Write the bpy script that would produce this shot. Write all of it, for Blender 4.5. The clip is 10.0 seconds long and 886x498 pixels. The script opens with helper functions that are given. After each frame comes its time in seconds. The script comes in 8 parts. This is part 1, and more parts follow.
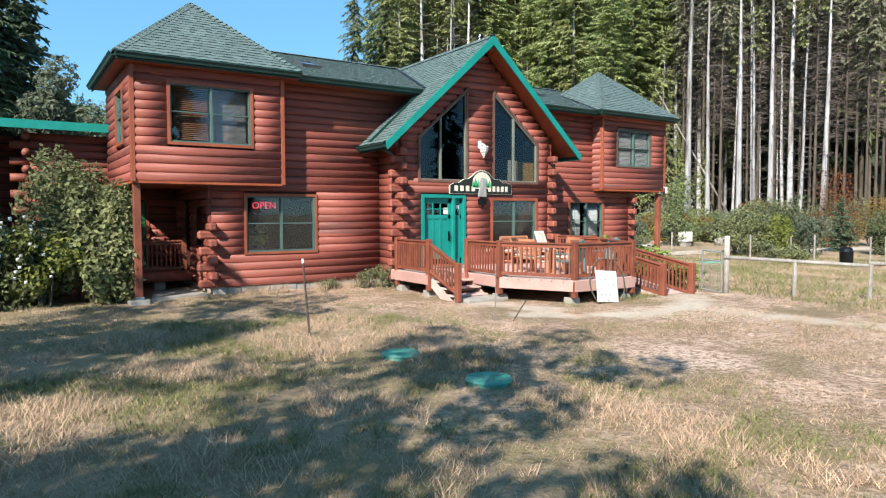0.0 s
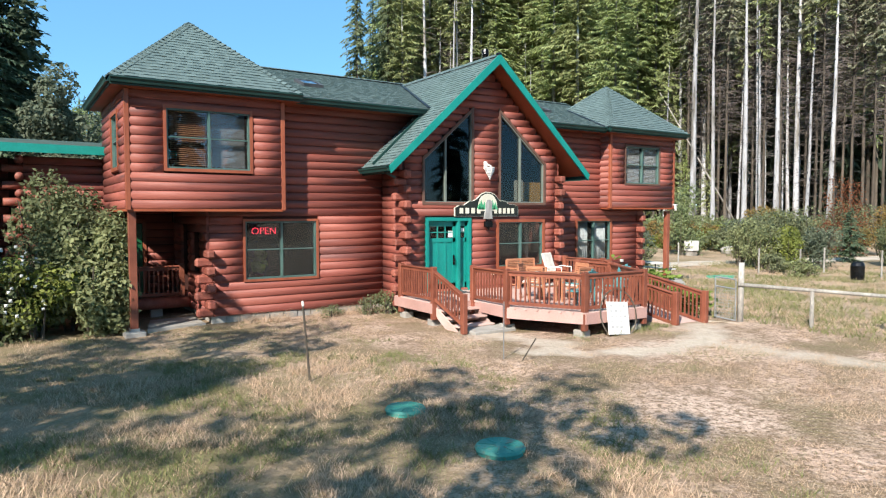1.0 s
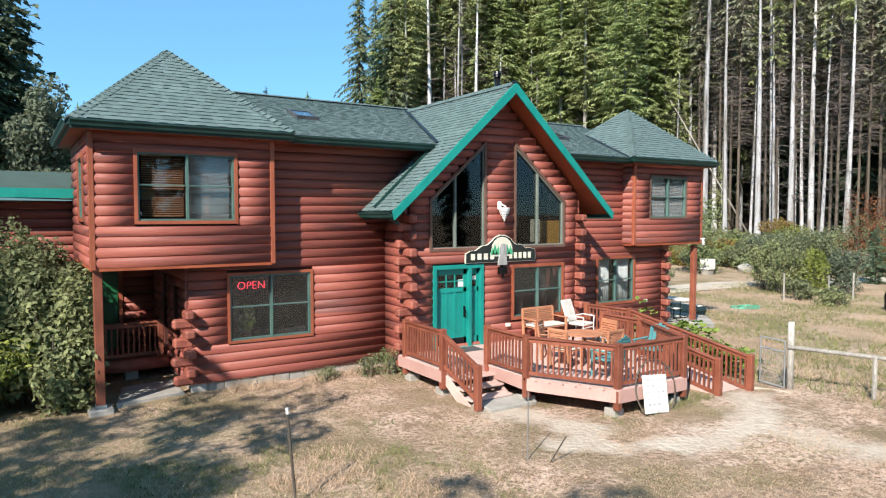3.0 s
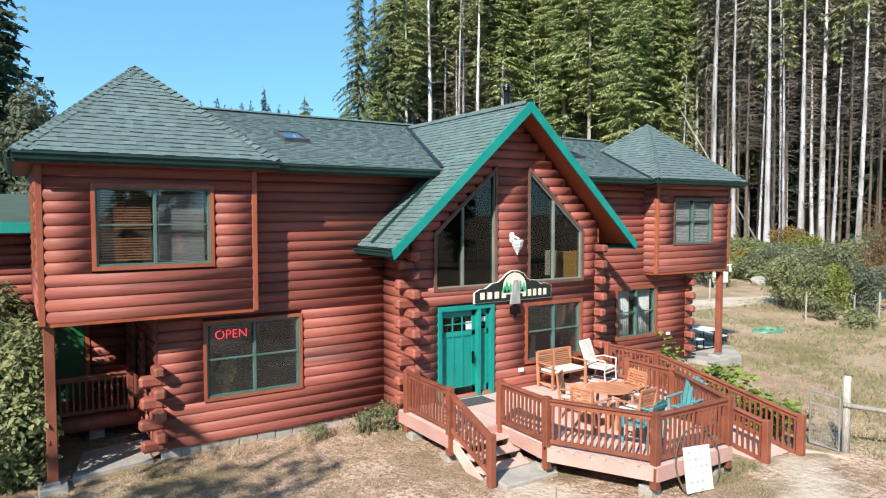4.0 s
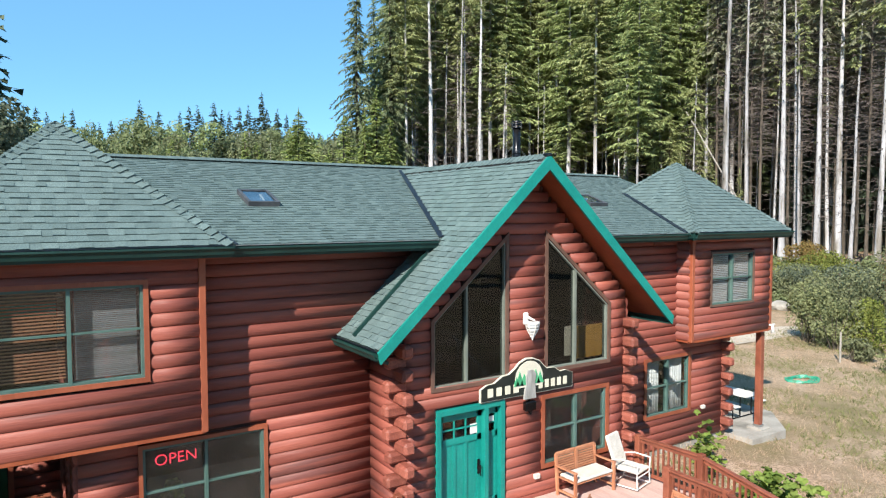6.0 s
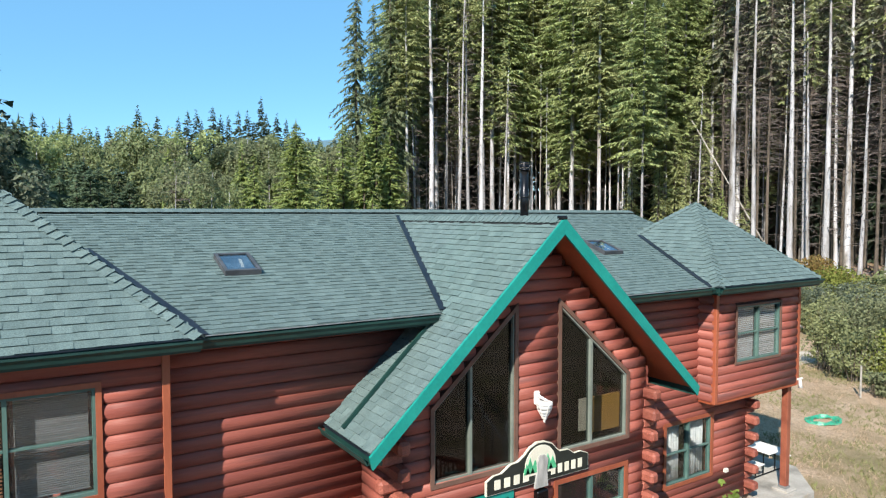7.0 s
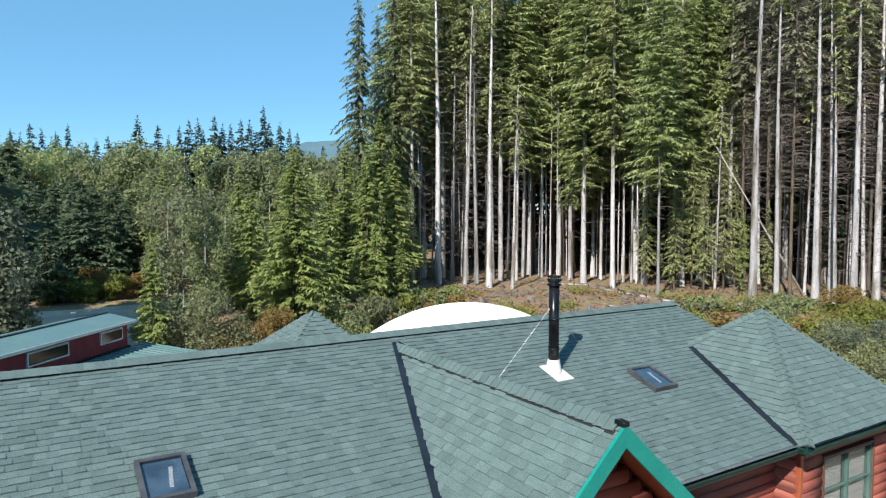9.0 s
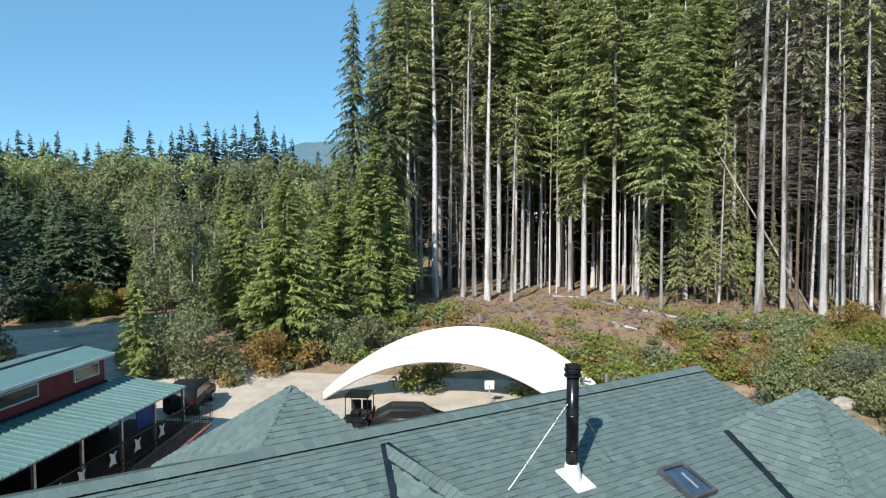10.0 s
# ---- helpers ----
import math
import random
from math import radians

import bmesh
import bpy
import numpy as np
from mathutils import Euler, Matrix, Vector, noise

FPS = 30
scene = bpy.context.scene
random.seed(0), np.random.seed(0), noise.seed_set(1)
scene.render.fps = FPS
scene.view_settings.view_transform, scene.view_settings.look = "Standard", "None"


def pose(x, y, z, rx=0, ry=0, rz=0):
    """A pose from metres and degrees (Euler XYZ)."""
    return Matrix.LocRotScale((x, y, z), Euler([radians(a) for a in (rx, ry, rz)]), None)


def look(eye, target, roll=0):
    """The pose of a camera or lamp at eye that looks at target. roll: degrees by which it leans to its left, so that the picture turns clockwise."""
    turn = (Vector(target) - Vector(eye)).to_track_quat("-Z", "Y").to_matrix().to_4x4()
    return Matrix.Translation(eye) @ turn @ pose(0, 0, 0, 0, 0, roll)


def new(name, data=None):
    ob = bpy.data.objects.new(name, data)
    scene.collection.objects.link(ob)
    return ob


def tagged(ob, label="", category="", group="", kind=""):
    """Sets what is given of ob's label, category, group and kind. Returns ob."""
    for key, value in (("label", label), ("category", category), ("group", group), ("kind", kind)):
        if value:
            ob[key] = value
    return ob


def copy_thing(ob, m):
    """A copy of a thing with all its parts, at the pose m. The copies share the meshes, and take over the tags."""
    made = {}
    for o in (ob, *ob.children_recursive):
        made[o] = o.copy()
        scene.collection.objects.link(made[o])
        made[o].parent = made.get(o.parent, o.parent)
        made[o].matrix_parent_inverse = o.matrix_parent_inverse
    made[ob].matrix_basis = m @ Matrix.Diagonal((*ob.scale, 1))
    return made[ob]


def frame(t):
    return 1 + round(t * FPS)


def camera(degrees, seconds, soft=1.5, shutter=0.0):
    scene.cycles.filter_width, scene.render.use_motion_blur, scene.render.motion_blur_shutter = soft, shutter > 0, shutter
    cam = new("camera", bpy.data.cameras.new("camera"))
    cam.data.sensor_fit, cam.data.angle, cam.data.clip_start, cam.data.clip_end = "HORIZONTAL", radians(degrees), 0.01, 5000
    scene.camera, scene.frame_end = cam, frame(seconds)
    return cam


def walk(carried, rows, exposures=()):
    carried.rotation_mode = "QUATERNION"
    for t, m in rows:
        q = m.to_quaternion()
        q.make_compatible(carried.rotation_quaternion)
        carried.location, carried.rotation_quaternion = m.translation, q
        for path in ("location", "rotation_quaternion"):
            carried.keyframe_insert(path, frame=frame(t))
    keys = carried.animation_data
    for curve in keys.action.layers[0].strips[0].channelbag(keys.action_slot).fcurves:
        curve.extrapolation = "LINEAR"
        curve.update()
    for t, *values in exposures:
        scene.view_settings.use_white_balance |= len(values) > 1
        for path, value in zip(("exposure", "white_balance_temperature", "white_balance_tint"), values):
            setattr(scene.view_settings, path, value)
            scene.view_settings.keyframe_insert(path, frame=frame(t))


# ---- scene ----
cam = camera(67.3, 10.0, soft=1.2)
PATH = [
    (0, (-12.298, -17.461, 2.163), (-11.201, -15.792, 2.058), -0.02),
    (0.5, (-12.162, -17.191, 2.504), (-11.067, -15.521, 2.398), 0.01),
    (1, (-12.030, -16.920, 2.874), (-10.939, -15.247, 2.769), -0.01),
    (1.5, (-11.870, -16.623, 3.166), (-10.782, -14.948, 3.060), -0.02),
    (2, (-11.690, -16.276, 3.460), (-10.605, -14.599, 3.355), 0.02),
    (2.5, (-11.405, -15.772, 3.778), (-10.322, -14.094, 3.675), 0.01),
    (4, (-10.005, -13.221, 4.974), (-8.922, -11.543, 4.870), -0.01),
    (4.5, (-9.566, -12.488, 5.407), (-8.484, -10.809, 5.303), -0.08),
    (5, (-9.151, -11.882, 5.741), (-8.070, -10.202, 5.636), -0.14),
    (5.5, (-8.737, -11.317, 6.081), (-7.657, -9.637, 5.975), -0.13),
    (7, (-7.508, -9.421, 7.797), (-6.431, -7.739, 7.692), -0.01),
    (7.5, (-7.067, -8.732, 8.378), (-5.992, -7.049, 8.275), -0.01),
    (8, (-6.613, -8.001, 8.940), (-5.540, -6.317, 8.836), 0.18),
    (8.5, (-6.184, -7.248, 9.621), (-5.116, -5.561, 9.517), 0.23),
    (9, (-5.601, -6.368, 10.335), (-4.540, -4.676, 10.228), -0.00),
    (9.5, (-5.049, -5.465, 10.998), (-3.986, -3.774, 10.893), 0.03),
    (10, (-4.473, -4.534, 11.634), (-3.404, -2.847, 11.528), -0.03),
]
walk(cam, [(t, look(eye, target, roll)) for t, eye, target, roll in PATH], [(0.0, 1.0), (4.5, 0.98), (7.5, 0.92), (10.0, 0.63)])

# ---- light ----
SUN_TRAVEL = Vector((1.5, 1.0, -1.36)).normalized()
elevation = math.asin(-SUN_TRAVEL.z)
world = bpy.data.worlds.new("sky")
scene.world = world
world.use_nodes = True
wn = world.node_tree.nodes
sky = wn.new("ShaderNodeTexSky")
sky.sky_type, sky.sun_disc = "NISHITA", False
sky.sun_elevation = elevation
sky.sun_rotation = math.atan2(-SUN_TRAVEL.x, -SUN_TRAVEL.y)
sky.altitude, sky.air_density, sky.dust_density, sky.ozone_density = 1400, 0.84, 0.0, 2.2
clear = wn.new("ShaderNodeHueSaturation")
clear.inputs["Saturation"].default_value = 1.17
world.node_tree.links.new(sky.outputs[0], clear.inputs["Color"])
haze_free = wn.new("ShaderNodeMix")
haze_free.data_type, haze_free.blend_type = "RGBA", "MULTIPLY"
haze_free.inputs["Factor"].default_value = 1.0
haze_free.inputs["B"].default_value = (0.86, 1.03, 1.05, 1)
world.node_tree.links.new(clear.outputs[0], haze_free.inputs["A"])
even = wn.new("ShaderNodeMix")
even.data_type = "RGBA"
even.inputs["Factor"].default_value = 0.5
even.inputs["B"].default_value = (1.38, 3.30, 4.80, 1)
world.node_tree.links.new(haze_free.outputs["Result"], even.inputs["A"])
world.node_tree.links.new(even.outputs["Result"], wn["Background"].inputs[0])
wn["Background"].inputs[1].default_value = 0.110
sun_data = bpy.data.lights.new("sun", "SUN")
sun_data.energy, sun_data.angle, sun_data.color = 5.0, radians(0.55), (1.0, 0.93, 0.83)
sun = new("sun", sun_data)
sun.matrix_world = look((0, 0, 40), Vector((0, 0, 40)) + SUN_TRAVEL)

# ---- materials ----


def paint(c):
    """A colour as mixed, brought to its reflectance out of doors."""
    return tuple(0.79 * v for v in c)


def material(name, c1, c2, scale=3.0, rough=0.6, metal=0.0, bump=0.15, stretch=(1, 1, 1), vary="object",
             spread=0.25, fine=9.0, stain=None, stain_scale=0.6, stain_at=0.58, world_space=False, spec=0.4):
    """Two colours mixed by coarse noise, a finer grain over them, a change of tone from piece to piece, and stains."""
    m = bpy.data.materials.new(name)
    m.use_nodes = True
    nt = m.node_tree
    n, link = nt.nodes, nt.links.new
    c1, c2 = paint(c1), paint(c2)
    stain = paint(stain) if stain else None
    bsdf = n["Principled BSDF"]
    bsdf.inputs["Roughness"].default_value = rough
    bsdf.inputs["Metallic"].default_value = metal
    bsdf.inputs["Specular IOR Level"].default_value = spec
    if world_space:
        vec = n.new("ShaderNodeNewGeometry").outputs["Position"]
    else:
        vec = n.new("ShaderNodeTexCoord").outputs["Object"]
    info = n.new("ShaderNodeObjectInfo").outputs["Random"]
    rand = n.new("ShaderNodeNewGeometry").outputs["Random Per Island"] if vary == "island" else info
    mapping = n.new("ShaderNodeMapping")
    mapping.inputs["Scale"].default_value = stretch
    link(vec, mapping.inputs["Vector"])
    if not world_space:
        shift = n.new("ShaderNodeMath")
        shift.operation, shift.inputs[1].default_value = "MULTIPLY", 37.0
        link(rand, shift.inputs[0])
        link(shift.outputs[0], mapping.inputs["Location"])
    coarse = n.new("ShaderNodeTexNoise")
    coarse.inputs["Scale"].default_value, coarse.inputs["Detail"].default_value = scale, 4
    link(mapping.outputs[0], coarse.inputs["Vector"])
    grain = n.new("ShaderNodeTexNoise")
    grain.inputs["Scale"].default_value, grain.inputs["Detail"].default_value = scale * fine, 3
    link(mapping.outputs[0], grain.inputs["Vector"])
    ramp = n.new("ShaderNodeValToRGB")
    ramp.color_ramp.elements[0].position, ramp.color_ramp.elements[1].position = 0.35, 0.65
    ramp.color_ramp.elements[0].color, ramp.color_ramp.elements[1].color = (*c1, 1), (*c2, 1)
    link(coarse.outputs["Fac"], ramp.inputs["Fac"])
    colour = ramp.outputs["Color"]
    if stain:
        blot = n.new("ShaderNodeTexNoise")
        blot.inputs["Scale"].default_value, blot.inputs["Detail"].default_value = stain_scale, 5
        link(mapping.outputs[0], blot.inputs["Vector"])
        edge = n.new("ShaderNodeMapRange")
        edge.inputs["From Min"].default_value, edge.inputs["From Max"].default_value = stain_at, stain_at + 0.1
        link(blot.outputs["Fac"], edge.inputs["Value"])
        mix = n.new("ShaderNodeMix")
        mix.data_type = "RGBA"
        link(edge.outputs[0], mix.inputs["Factor"])
        link(colour, mix.inputs["A"])
        mix.inputs["B"].default_value = (*stain, 1)
        colour = mix.outputs["Result"]
    tone = n.new("ShaderNodeMath")
    tone.operation, tone.inputs[1].default_value, tone.inputs[2].default_value = "MULTIPLY_ADD", spread, 1 - spread / 2
    link(rand, tone.inputs[0])
    tone2 = n.new("ShaderNodeMath")
    tone2.operation, tone2.inputs[1].default_value, tone2.inputs[2].default_value = "MULTIPLY_ADD", *((1.3, 0.35) if bump >= 0.3 else (0.4, 0.8))
    link(grain.outputs["Fac"], tone2.inputs[0])
    both = n.new("ShaderNodeMath")
    both.operation = "MULTIPLY"
    link(tone.outputs[0], both.inputs[0])
    link(tone2.outputs[0], both.inputs[1])
    hsv = n.new("ShaderNodeHueSaturation")
    link(both.outputs[0], hsv.inputs["Value"])
    link(colour, hsv.inputs["Color"])
    link(hsv.outputs[0], bsdf.inputs["Base Color"])
    if bump:
        b = n.new("ShaderNodeBump")
        b.inputs["Strength"].default_value, b.inputs["Distance"].default_value = bump, 0.02
        link(grain.outputs["Fac"], b.inputs["Height"])
        link(b.outputs[0], bsdf.inputs["Normal"])
    return m


def glass_material(name, tint=(0.75, 0.8, 0.8), ior=1.9):
    m = bpy.data.materials.new(name)
    m.use_nodes = True
    nt = m.node_tree
    n, link = nt.nodes, nt.links.new
    n.remove(n["Principled BSDF"])
    clear, shine, mix = n.new("ShaderNodeBsdfTransparent"), n.new("ShaderNodeBsdfGlossy"), n.new("ShaderNodeMixShader")
    clear.inputs[0].default_value = (*tint, 1)
    shine.inputs["Roughness"].default_value = 0.0
    shine.inputs[0].default_value = (0.9, 0.95, 1, 1)
    face, curve, fr = n.new("ShaderNodeLayerWeight"), n.new("ShaderNodeMath"), n.new("ShaderNodeMath")
    face.inputs["Blend"].default_value = 0.5
    curve.operation, curve.inputs[1].default_value = "POWER", 4.0
    fr.operation, fr.inputs[1].default_value, fr.inputs[2].default_value = "MULTIPLY_ADD", 0.85, ((ior - 1) / (ior + 1)) ** 2
    link(face.outputs["Facing"], curve.inputs[0])
    link(curve.outputs[0], fr.inputs[0])
    wave = n.new("ShaderNodeTexNoise")
    wave.inputs["Scale"].default_value = 1.3
    b = n.new("ShaderNodeBump")
    b.inputs["Strength"].default_value, b.inputs["Distance"].default_value = 0.02, 0.05
    link(n.new("ShaderNodeTexCoord").outputs["Object"], wave.inputs["Vector"])
    link(wave.outputs["Fac"], b.inputs["Height"])
    link(b.outputs[0], shine.inputs["Normal"])
    link(fr.outputs[0], mix.inputs[0])
    link(clear.outputs[0], mix.inputs[1])
    link(shine.outputs[0], mix.inputs[2])
    link(mix.outputs[0], n["Material Output"].inputs[0])
    return m


def glow_material(name, colour, strength):
    m = bpy.data.materials.new(name)
    m.use_nodes = True
    bsdf = m.node_tree.nodes["Principled BSDF"]
    bsdf.inputs["Base Color"].default_value = (*colour, 1)
    bsdf.inputs["Emission Color"].default_value = (*colour, 1)
    bsdf.inputs["Emission Strength"].default_value = strength
    return m


LOG = material("red_stained_log", (0.226, 0.062, 0.048), (0.338, 0.102, 0.074), 1.6, 0.58, bump=0.28, stretch=(0.22, 3, 3), spread=0.32, spec=0.34, stain=(0.165, 0.058, 0.050), stain_scale=1.2, stain_at=0.56)
LOG_END = material("log_end_grain", (0.235, 0.066, 0.046), (0.335, 0.108, 0.075), 4, 0.6, bump=0.4, spread=0.4)
LOG_DARK = material("dark_wall_board", (0.055, 0.018, 0.013), (0.08, 0.025, 0.017), 2, 0.8)
TRIM_WOOD = material("stained_trim_board", (0.27, 0.070, 0.036), (0.35, 0.100, 0.050), 2.5, 0.5, bump=0.2, stretch=(1, 1, 0.3))
RAIL = material("red_brown_railing", (0.205, 0.062, 0.037), (0.290, 0.094, 0.056), 3, 0.45, bump=0.2, spread=0.3)
FASCIA_PINK = material("salmon_deck_board", (0.585, 0.395, 0.345), (0.67, 0.48, 0.43), 1.2, 0.7, spread=0.14, fine=25)
SKIRT = material("faded_pink_board", (0.46, 0.27, 0.235), (0.54, 0.335, 0.295), 1.2, 0.7, spread=0.14, fine=25)
SHINGLE = material("green_asphalt_shingle", (0.114, 0.168, 0.170), (0.147, 0.208, 0.208), 1.4, 0.9, bump=0.6, vary="island", spread=0.19, fine=40, spec=0.2)
SHINGLE_ONE = material("green_asphalt_shingle_piece", (0.112, 0.170, 0.168), (0.145, 0.210, 0.206), 1.4, 0.9, bump=0.6, spread=0.24, fine=40, spec=0.2)
ROOF_DECK = material("roof_underlay", (0.045, 0.075, 0.06), (0.06, 0.1, 0.08), 2, 0.9)
SOFFIT = material("red_soffit_board", (0.26, 0.06, 0.025), (0.34, 0.085, 0.035), 2, 0.6)
TEAL = material("teal_paint", (0.006, 0.25, 0.215), (0.012, 0.295, 0.25), 2, 0.42, bump=0.05, spread=0.1)
GUTTER = material("dark_green_gutter", (0.008, 0.040, 0.036), (0.014, 0.058, 0.050), 2, 0.5, bump=0.05, spread=0.1)
FLASHING = material("dark_metal_flashing", (0.016, 0.024, 0.038), (0.030, 0.040, 0.058), 2, 0.45, metal=0.4, bump=0.05)
SASH = material("green_window_frame", (0.065, 0.135, 0.12), (0.10, 0.175, 0.155), 2, 0.5, bump=0.05, spread=0.1)
CASE_BROWN = material("weathered_brown_casing", (0.115, 0.062, 0.046), (0.165, 0.090, 0.066), 2.5, 0.7, bump=0.2)
SASH_TAN = material("weathered_window_frame", (0.155, 0.185, 0.16), (0.21, 0.24, 0.21), 2, 0.6, bump=0.1, spread=0.1)
GLASS = glass_material("window_glass", (0.80, 0.82, 0.82), 1.55)
GLASS_DARK = glass_material("tinted_glass", (0.50, 0.51, 0.51), 1.45)
# near-black: the dimness of the unlit rooms is put into this colour
ROOM = material("room_plaster_painted_dim", (0.018, 0.016, 0.015), (0.028, 0.025, 0.023), 1.2, 0.9, bump=0)
ROOM_WOOD = material("yellow_pine_panel", (0.58, 0.33, 0.08), (0.68, 0.40, 0.11), 2, 0.5, stretch=(6, 6, 0.4))
BLIND_GREY = material("grey_closed_blind", (0.20, 0.21, 0.225), (0.25, 0.26, 0.275), 2, 0.7, bump=0)
BLIND = material("window_blind", (0.52, 0.53, 0.55), (0.60, 0.61, 0.63), 2, 0.7, bump=0)
def screen_material():
    """Fine insect mesh: mostly see-through, grey where the sun strikes it."""
    m = bpy.data.materials.new("insect_mesh")
    m.use_nodes = True
    n, link = m.node_tree.nodes, m.node_tree.links.new
    bsdf = n["Principled BSDF"]
    bsdf.inputs["Base Color"].default_value, bsdf.inputs["Roughness"].default_value = (0.36, 0.37, 0.38, 1), 0.8
    clear, mix = n.new("ShaderNodeBsdfTransparent"), n.new("ShaderNodeMixShader")
    mix.inputs[0].default_value = 0.015
    link(clear.outputs[0], mix.inputs[1])
    link(bsdf.outputs[0], mix.inputs[2])
    link(mix.outputs[0], n["Material Output"].inputs[0])
    return m


SCREEN = screen_material()
WOOD_BLIND = material("brown_wood_blind", (0.30, 0.13, 0.07), (0.40, 0.19, 0.10), 2, 0.6, bump=0)
CURTAIN = material("pale_curtain", (0.55, 0.58, 0.60), (0.68, 0.70, 0.70), 3, 0.9, bump=0.1)
CONCRETE = material("grey_concrete", (0.33, 0.31, 0.28), (0.44, 0.42, 0.385), 2, 0.9, bump=0.25, stain=(0.20, 0.19, 0.17))
BLACK_METAL = material("black_metal", (0.022, 0.023, 0.026), (0.045, 0.046, 0.05), 4, 0.24, metal=0.8, bump=0.05)
GALV = material("galvanised_metal", (0.38, 0.39, 0.40), (0.52, 0.53, 0.54), 5, 0.4, metal=0.7, bump=0.1)
WHITE = material("white_paint", (0.74, 0.73, 0.70), (0.82, 0.81, 0.79), 3, 0.5, bump=0.05, spread=0.08)
WHITE_FABRIC = material("white_fabric", (0.80, 0.78, 0.74), (0.86, 0.84, 0.80), 0.5, 0.75, bump=0.1, spread=0.05)
CUSHION = material("off_white_cushion", (0.66, 0.62, 0.55), (0.76, 0.72, 0.66), 5, 0.9, bump=0.3)
TEAK = material("honey_teak", (0.45, 0.180, 0.095), (0.57, 0.265, 0.150), 3, 0.55, bump=0.15, spread=0.25)
TEAL_PLASTIC = material("teal_plastic", (0.075, 0.245, 0.265), (0.10, 0.29, 0.31), 2, 0.4, bump=0.03)
GREY_WOOD = material("weathered_grey_wood", (0.30, 0.275, 0.245), (0.44, 0.415, 0.375), 3, 0.85, bump=0.5, stretch=(1, 1, 0.3), spread=0.25)
LID = material("green_plastic_lid", (0.05, 0.30, 0.24), (0.09, 0.38, 0.31), 4, 0.6, bump=0.2, stain=(0.28, 0.25, 0.18), stain_scale=4, stain_at=0.6)
SIGN_BLACK = material("black_sign_face", (0.012, 0.016, 0.014), (0.02, 0.025, 0.022), 4, 0.5, bump=0.05)
CREAM = material("cream_lettering", (0.70, 0.68, 0.56), (0.78, 0.76, 0.64), 4, 0.5, bump=0.05)
SIGN_GREEN = material("green_sign_paint", (0.05, 0.36, 0.17), (0.10, 0.48, 0.25), 6, 0.5, bump=0.05)
SIGN_GREY = material("grey_sign_paint", (0.32, 0.32, 0.31), (0.5, 0.5, 0.48), 16, 0.6, bump=0.2, stretch=(1, 1, 0.2))
NEON = glow_material("red_neon", (1.0, 0.05, 0.09), 1.6)
MAT_GREY = material("grey_door_mat", (0.07, 0.07, 0.075), (0.11, 0.11, 0.115), 20, 0.95, bump=0.5)
GRASS = material("dry_grass", (0.60, 0.43, 0.31), (0.43, 0.305, 0.20), 0.35, 0.95, vary="island", spread=0.6, bump=0)
GRASS_GREEN = material("green_grass", (0.15, 0.165, 0.06), (0.24, 0.235, 0.095), 0.6, 0.9, vary="island", spread=0.6, bump=0)
BARK = material("pale_bark", (0.385, 0.382, 0.395), (0.54, 0.537, 0.555), 1.2, 0.9, bump=0.6, stretch=(2, 2, 0.25), spread=0.7, stain=(0.22, 0.20, 0.175), stain_scale=0.5, stain_at=0.52)
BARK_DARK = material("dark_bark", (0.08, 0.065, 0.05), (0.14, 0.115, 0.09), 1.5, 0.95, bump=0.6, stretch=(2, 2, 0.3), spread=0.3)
STUMP_WOOD = material("grey_stump_wood", (0.17, 0.145, 0.125), (0.27, 0.235, 0.205), 3, 0.95, bump=0.6, stretch=(2, 2, 0.3), spread=0.3)
DEAD_TWIG = material("dead_twigs", (0.10, 0.082, 0.075), (0.18, 0.150, 0.135), 2, 0.95, bump=0, vary="island", spread=0.5)


def leaves(name, c1, c2, spread=0.7, scale=0.25):
    """Needles or leaves: matt, and letting some light through."""
    m = material(name, c1, c2, scale, 0.7, vary="island", spread=spread, bump=0, world_space=False, spec=0.25, fine=3)
    n, link = m.node_tree.nodes, m.node_tree.links.new
    bsdf = n["Principled BSDF"]
    thru, mix = n.new("ShaderNodeBsdfTranslucent"), n.new("ShaderNodeMixShader")
    mix.inputs[0].default_value = 0.46
    link(bsdf.inputs["Base Color"].links[0].from_socket, thru.inputs[0])
    link(bsdf.outputs[0], mix.inputs[1])
    link(thru.outputs[0], mix.inputs[2])
    link(mix.outputs[0], n["Material Output"].inputs[0])
    return m


FIR = leaves("fir_needles", (0.325, 0.395, 0.170), (0.505, 0.575, 0.265))
FIR_OLIVE = leaves("olive_fir_needles", (0.350, 0.390, 0.180), (0.510, 0.550, 0.265))
FIR_GREY = leaves("thin_grey_needles", (0.290, 0.300, 0.200), (0.400, 0.410, 0.285))
FIR_LIGHT = leaves("young_fir_needles", (0.275, 0.350, 0.115), (0.385, 0.455, 0.165))
# for dark far firs, and as painted shade inside the deep wood
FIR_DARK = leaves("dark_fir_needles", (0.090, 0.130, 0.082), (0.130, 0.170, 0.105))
FIR_MID = leaves("dull_green_needles", (0.190, 0.235, 0.130), (0.290, 0.335, 0.195))
SPRUCE_BLUE = leaves("blue_green_needles", (0.125, 0.190, 0.115), (0.185, 0.250, 0.150))
ALDER = leaves("alder_leaves", (0.232, 0.285, 0.135), (0.325, 0.375, 0.188))
ALDER_GREY = leaves("dry_alder_leaves", (0.215, 0.250, 0.135), (0.295, 0.325, 0.185))
SHRUB = leaves("shrub_leaves", (0.195, 0.220, 0.115), (0.275, 0.295, 0.165))
ALDER_BLUE = leaves("grey_green_leaves", (0.150, 0.185, 0.125), (0.220, 0.255, 0.175))
SHRUB_DEEP = leaves("deep_green_shrub_leaves", (0.150, 0.180, 0.085), (0.235, 0.262, 0.135))
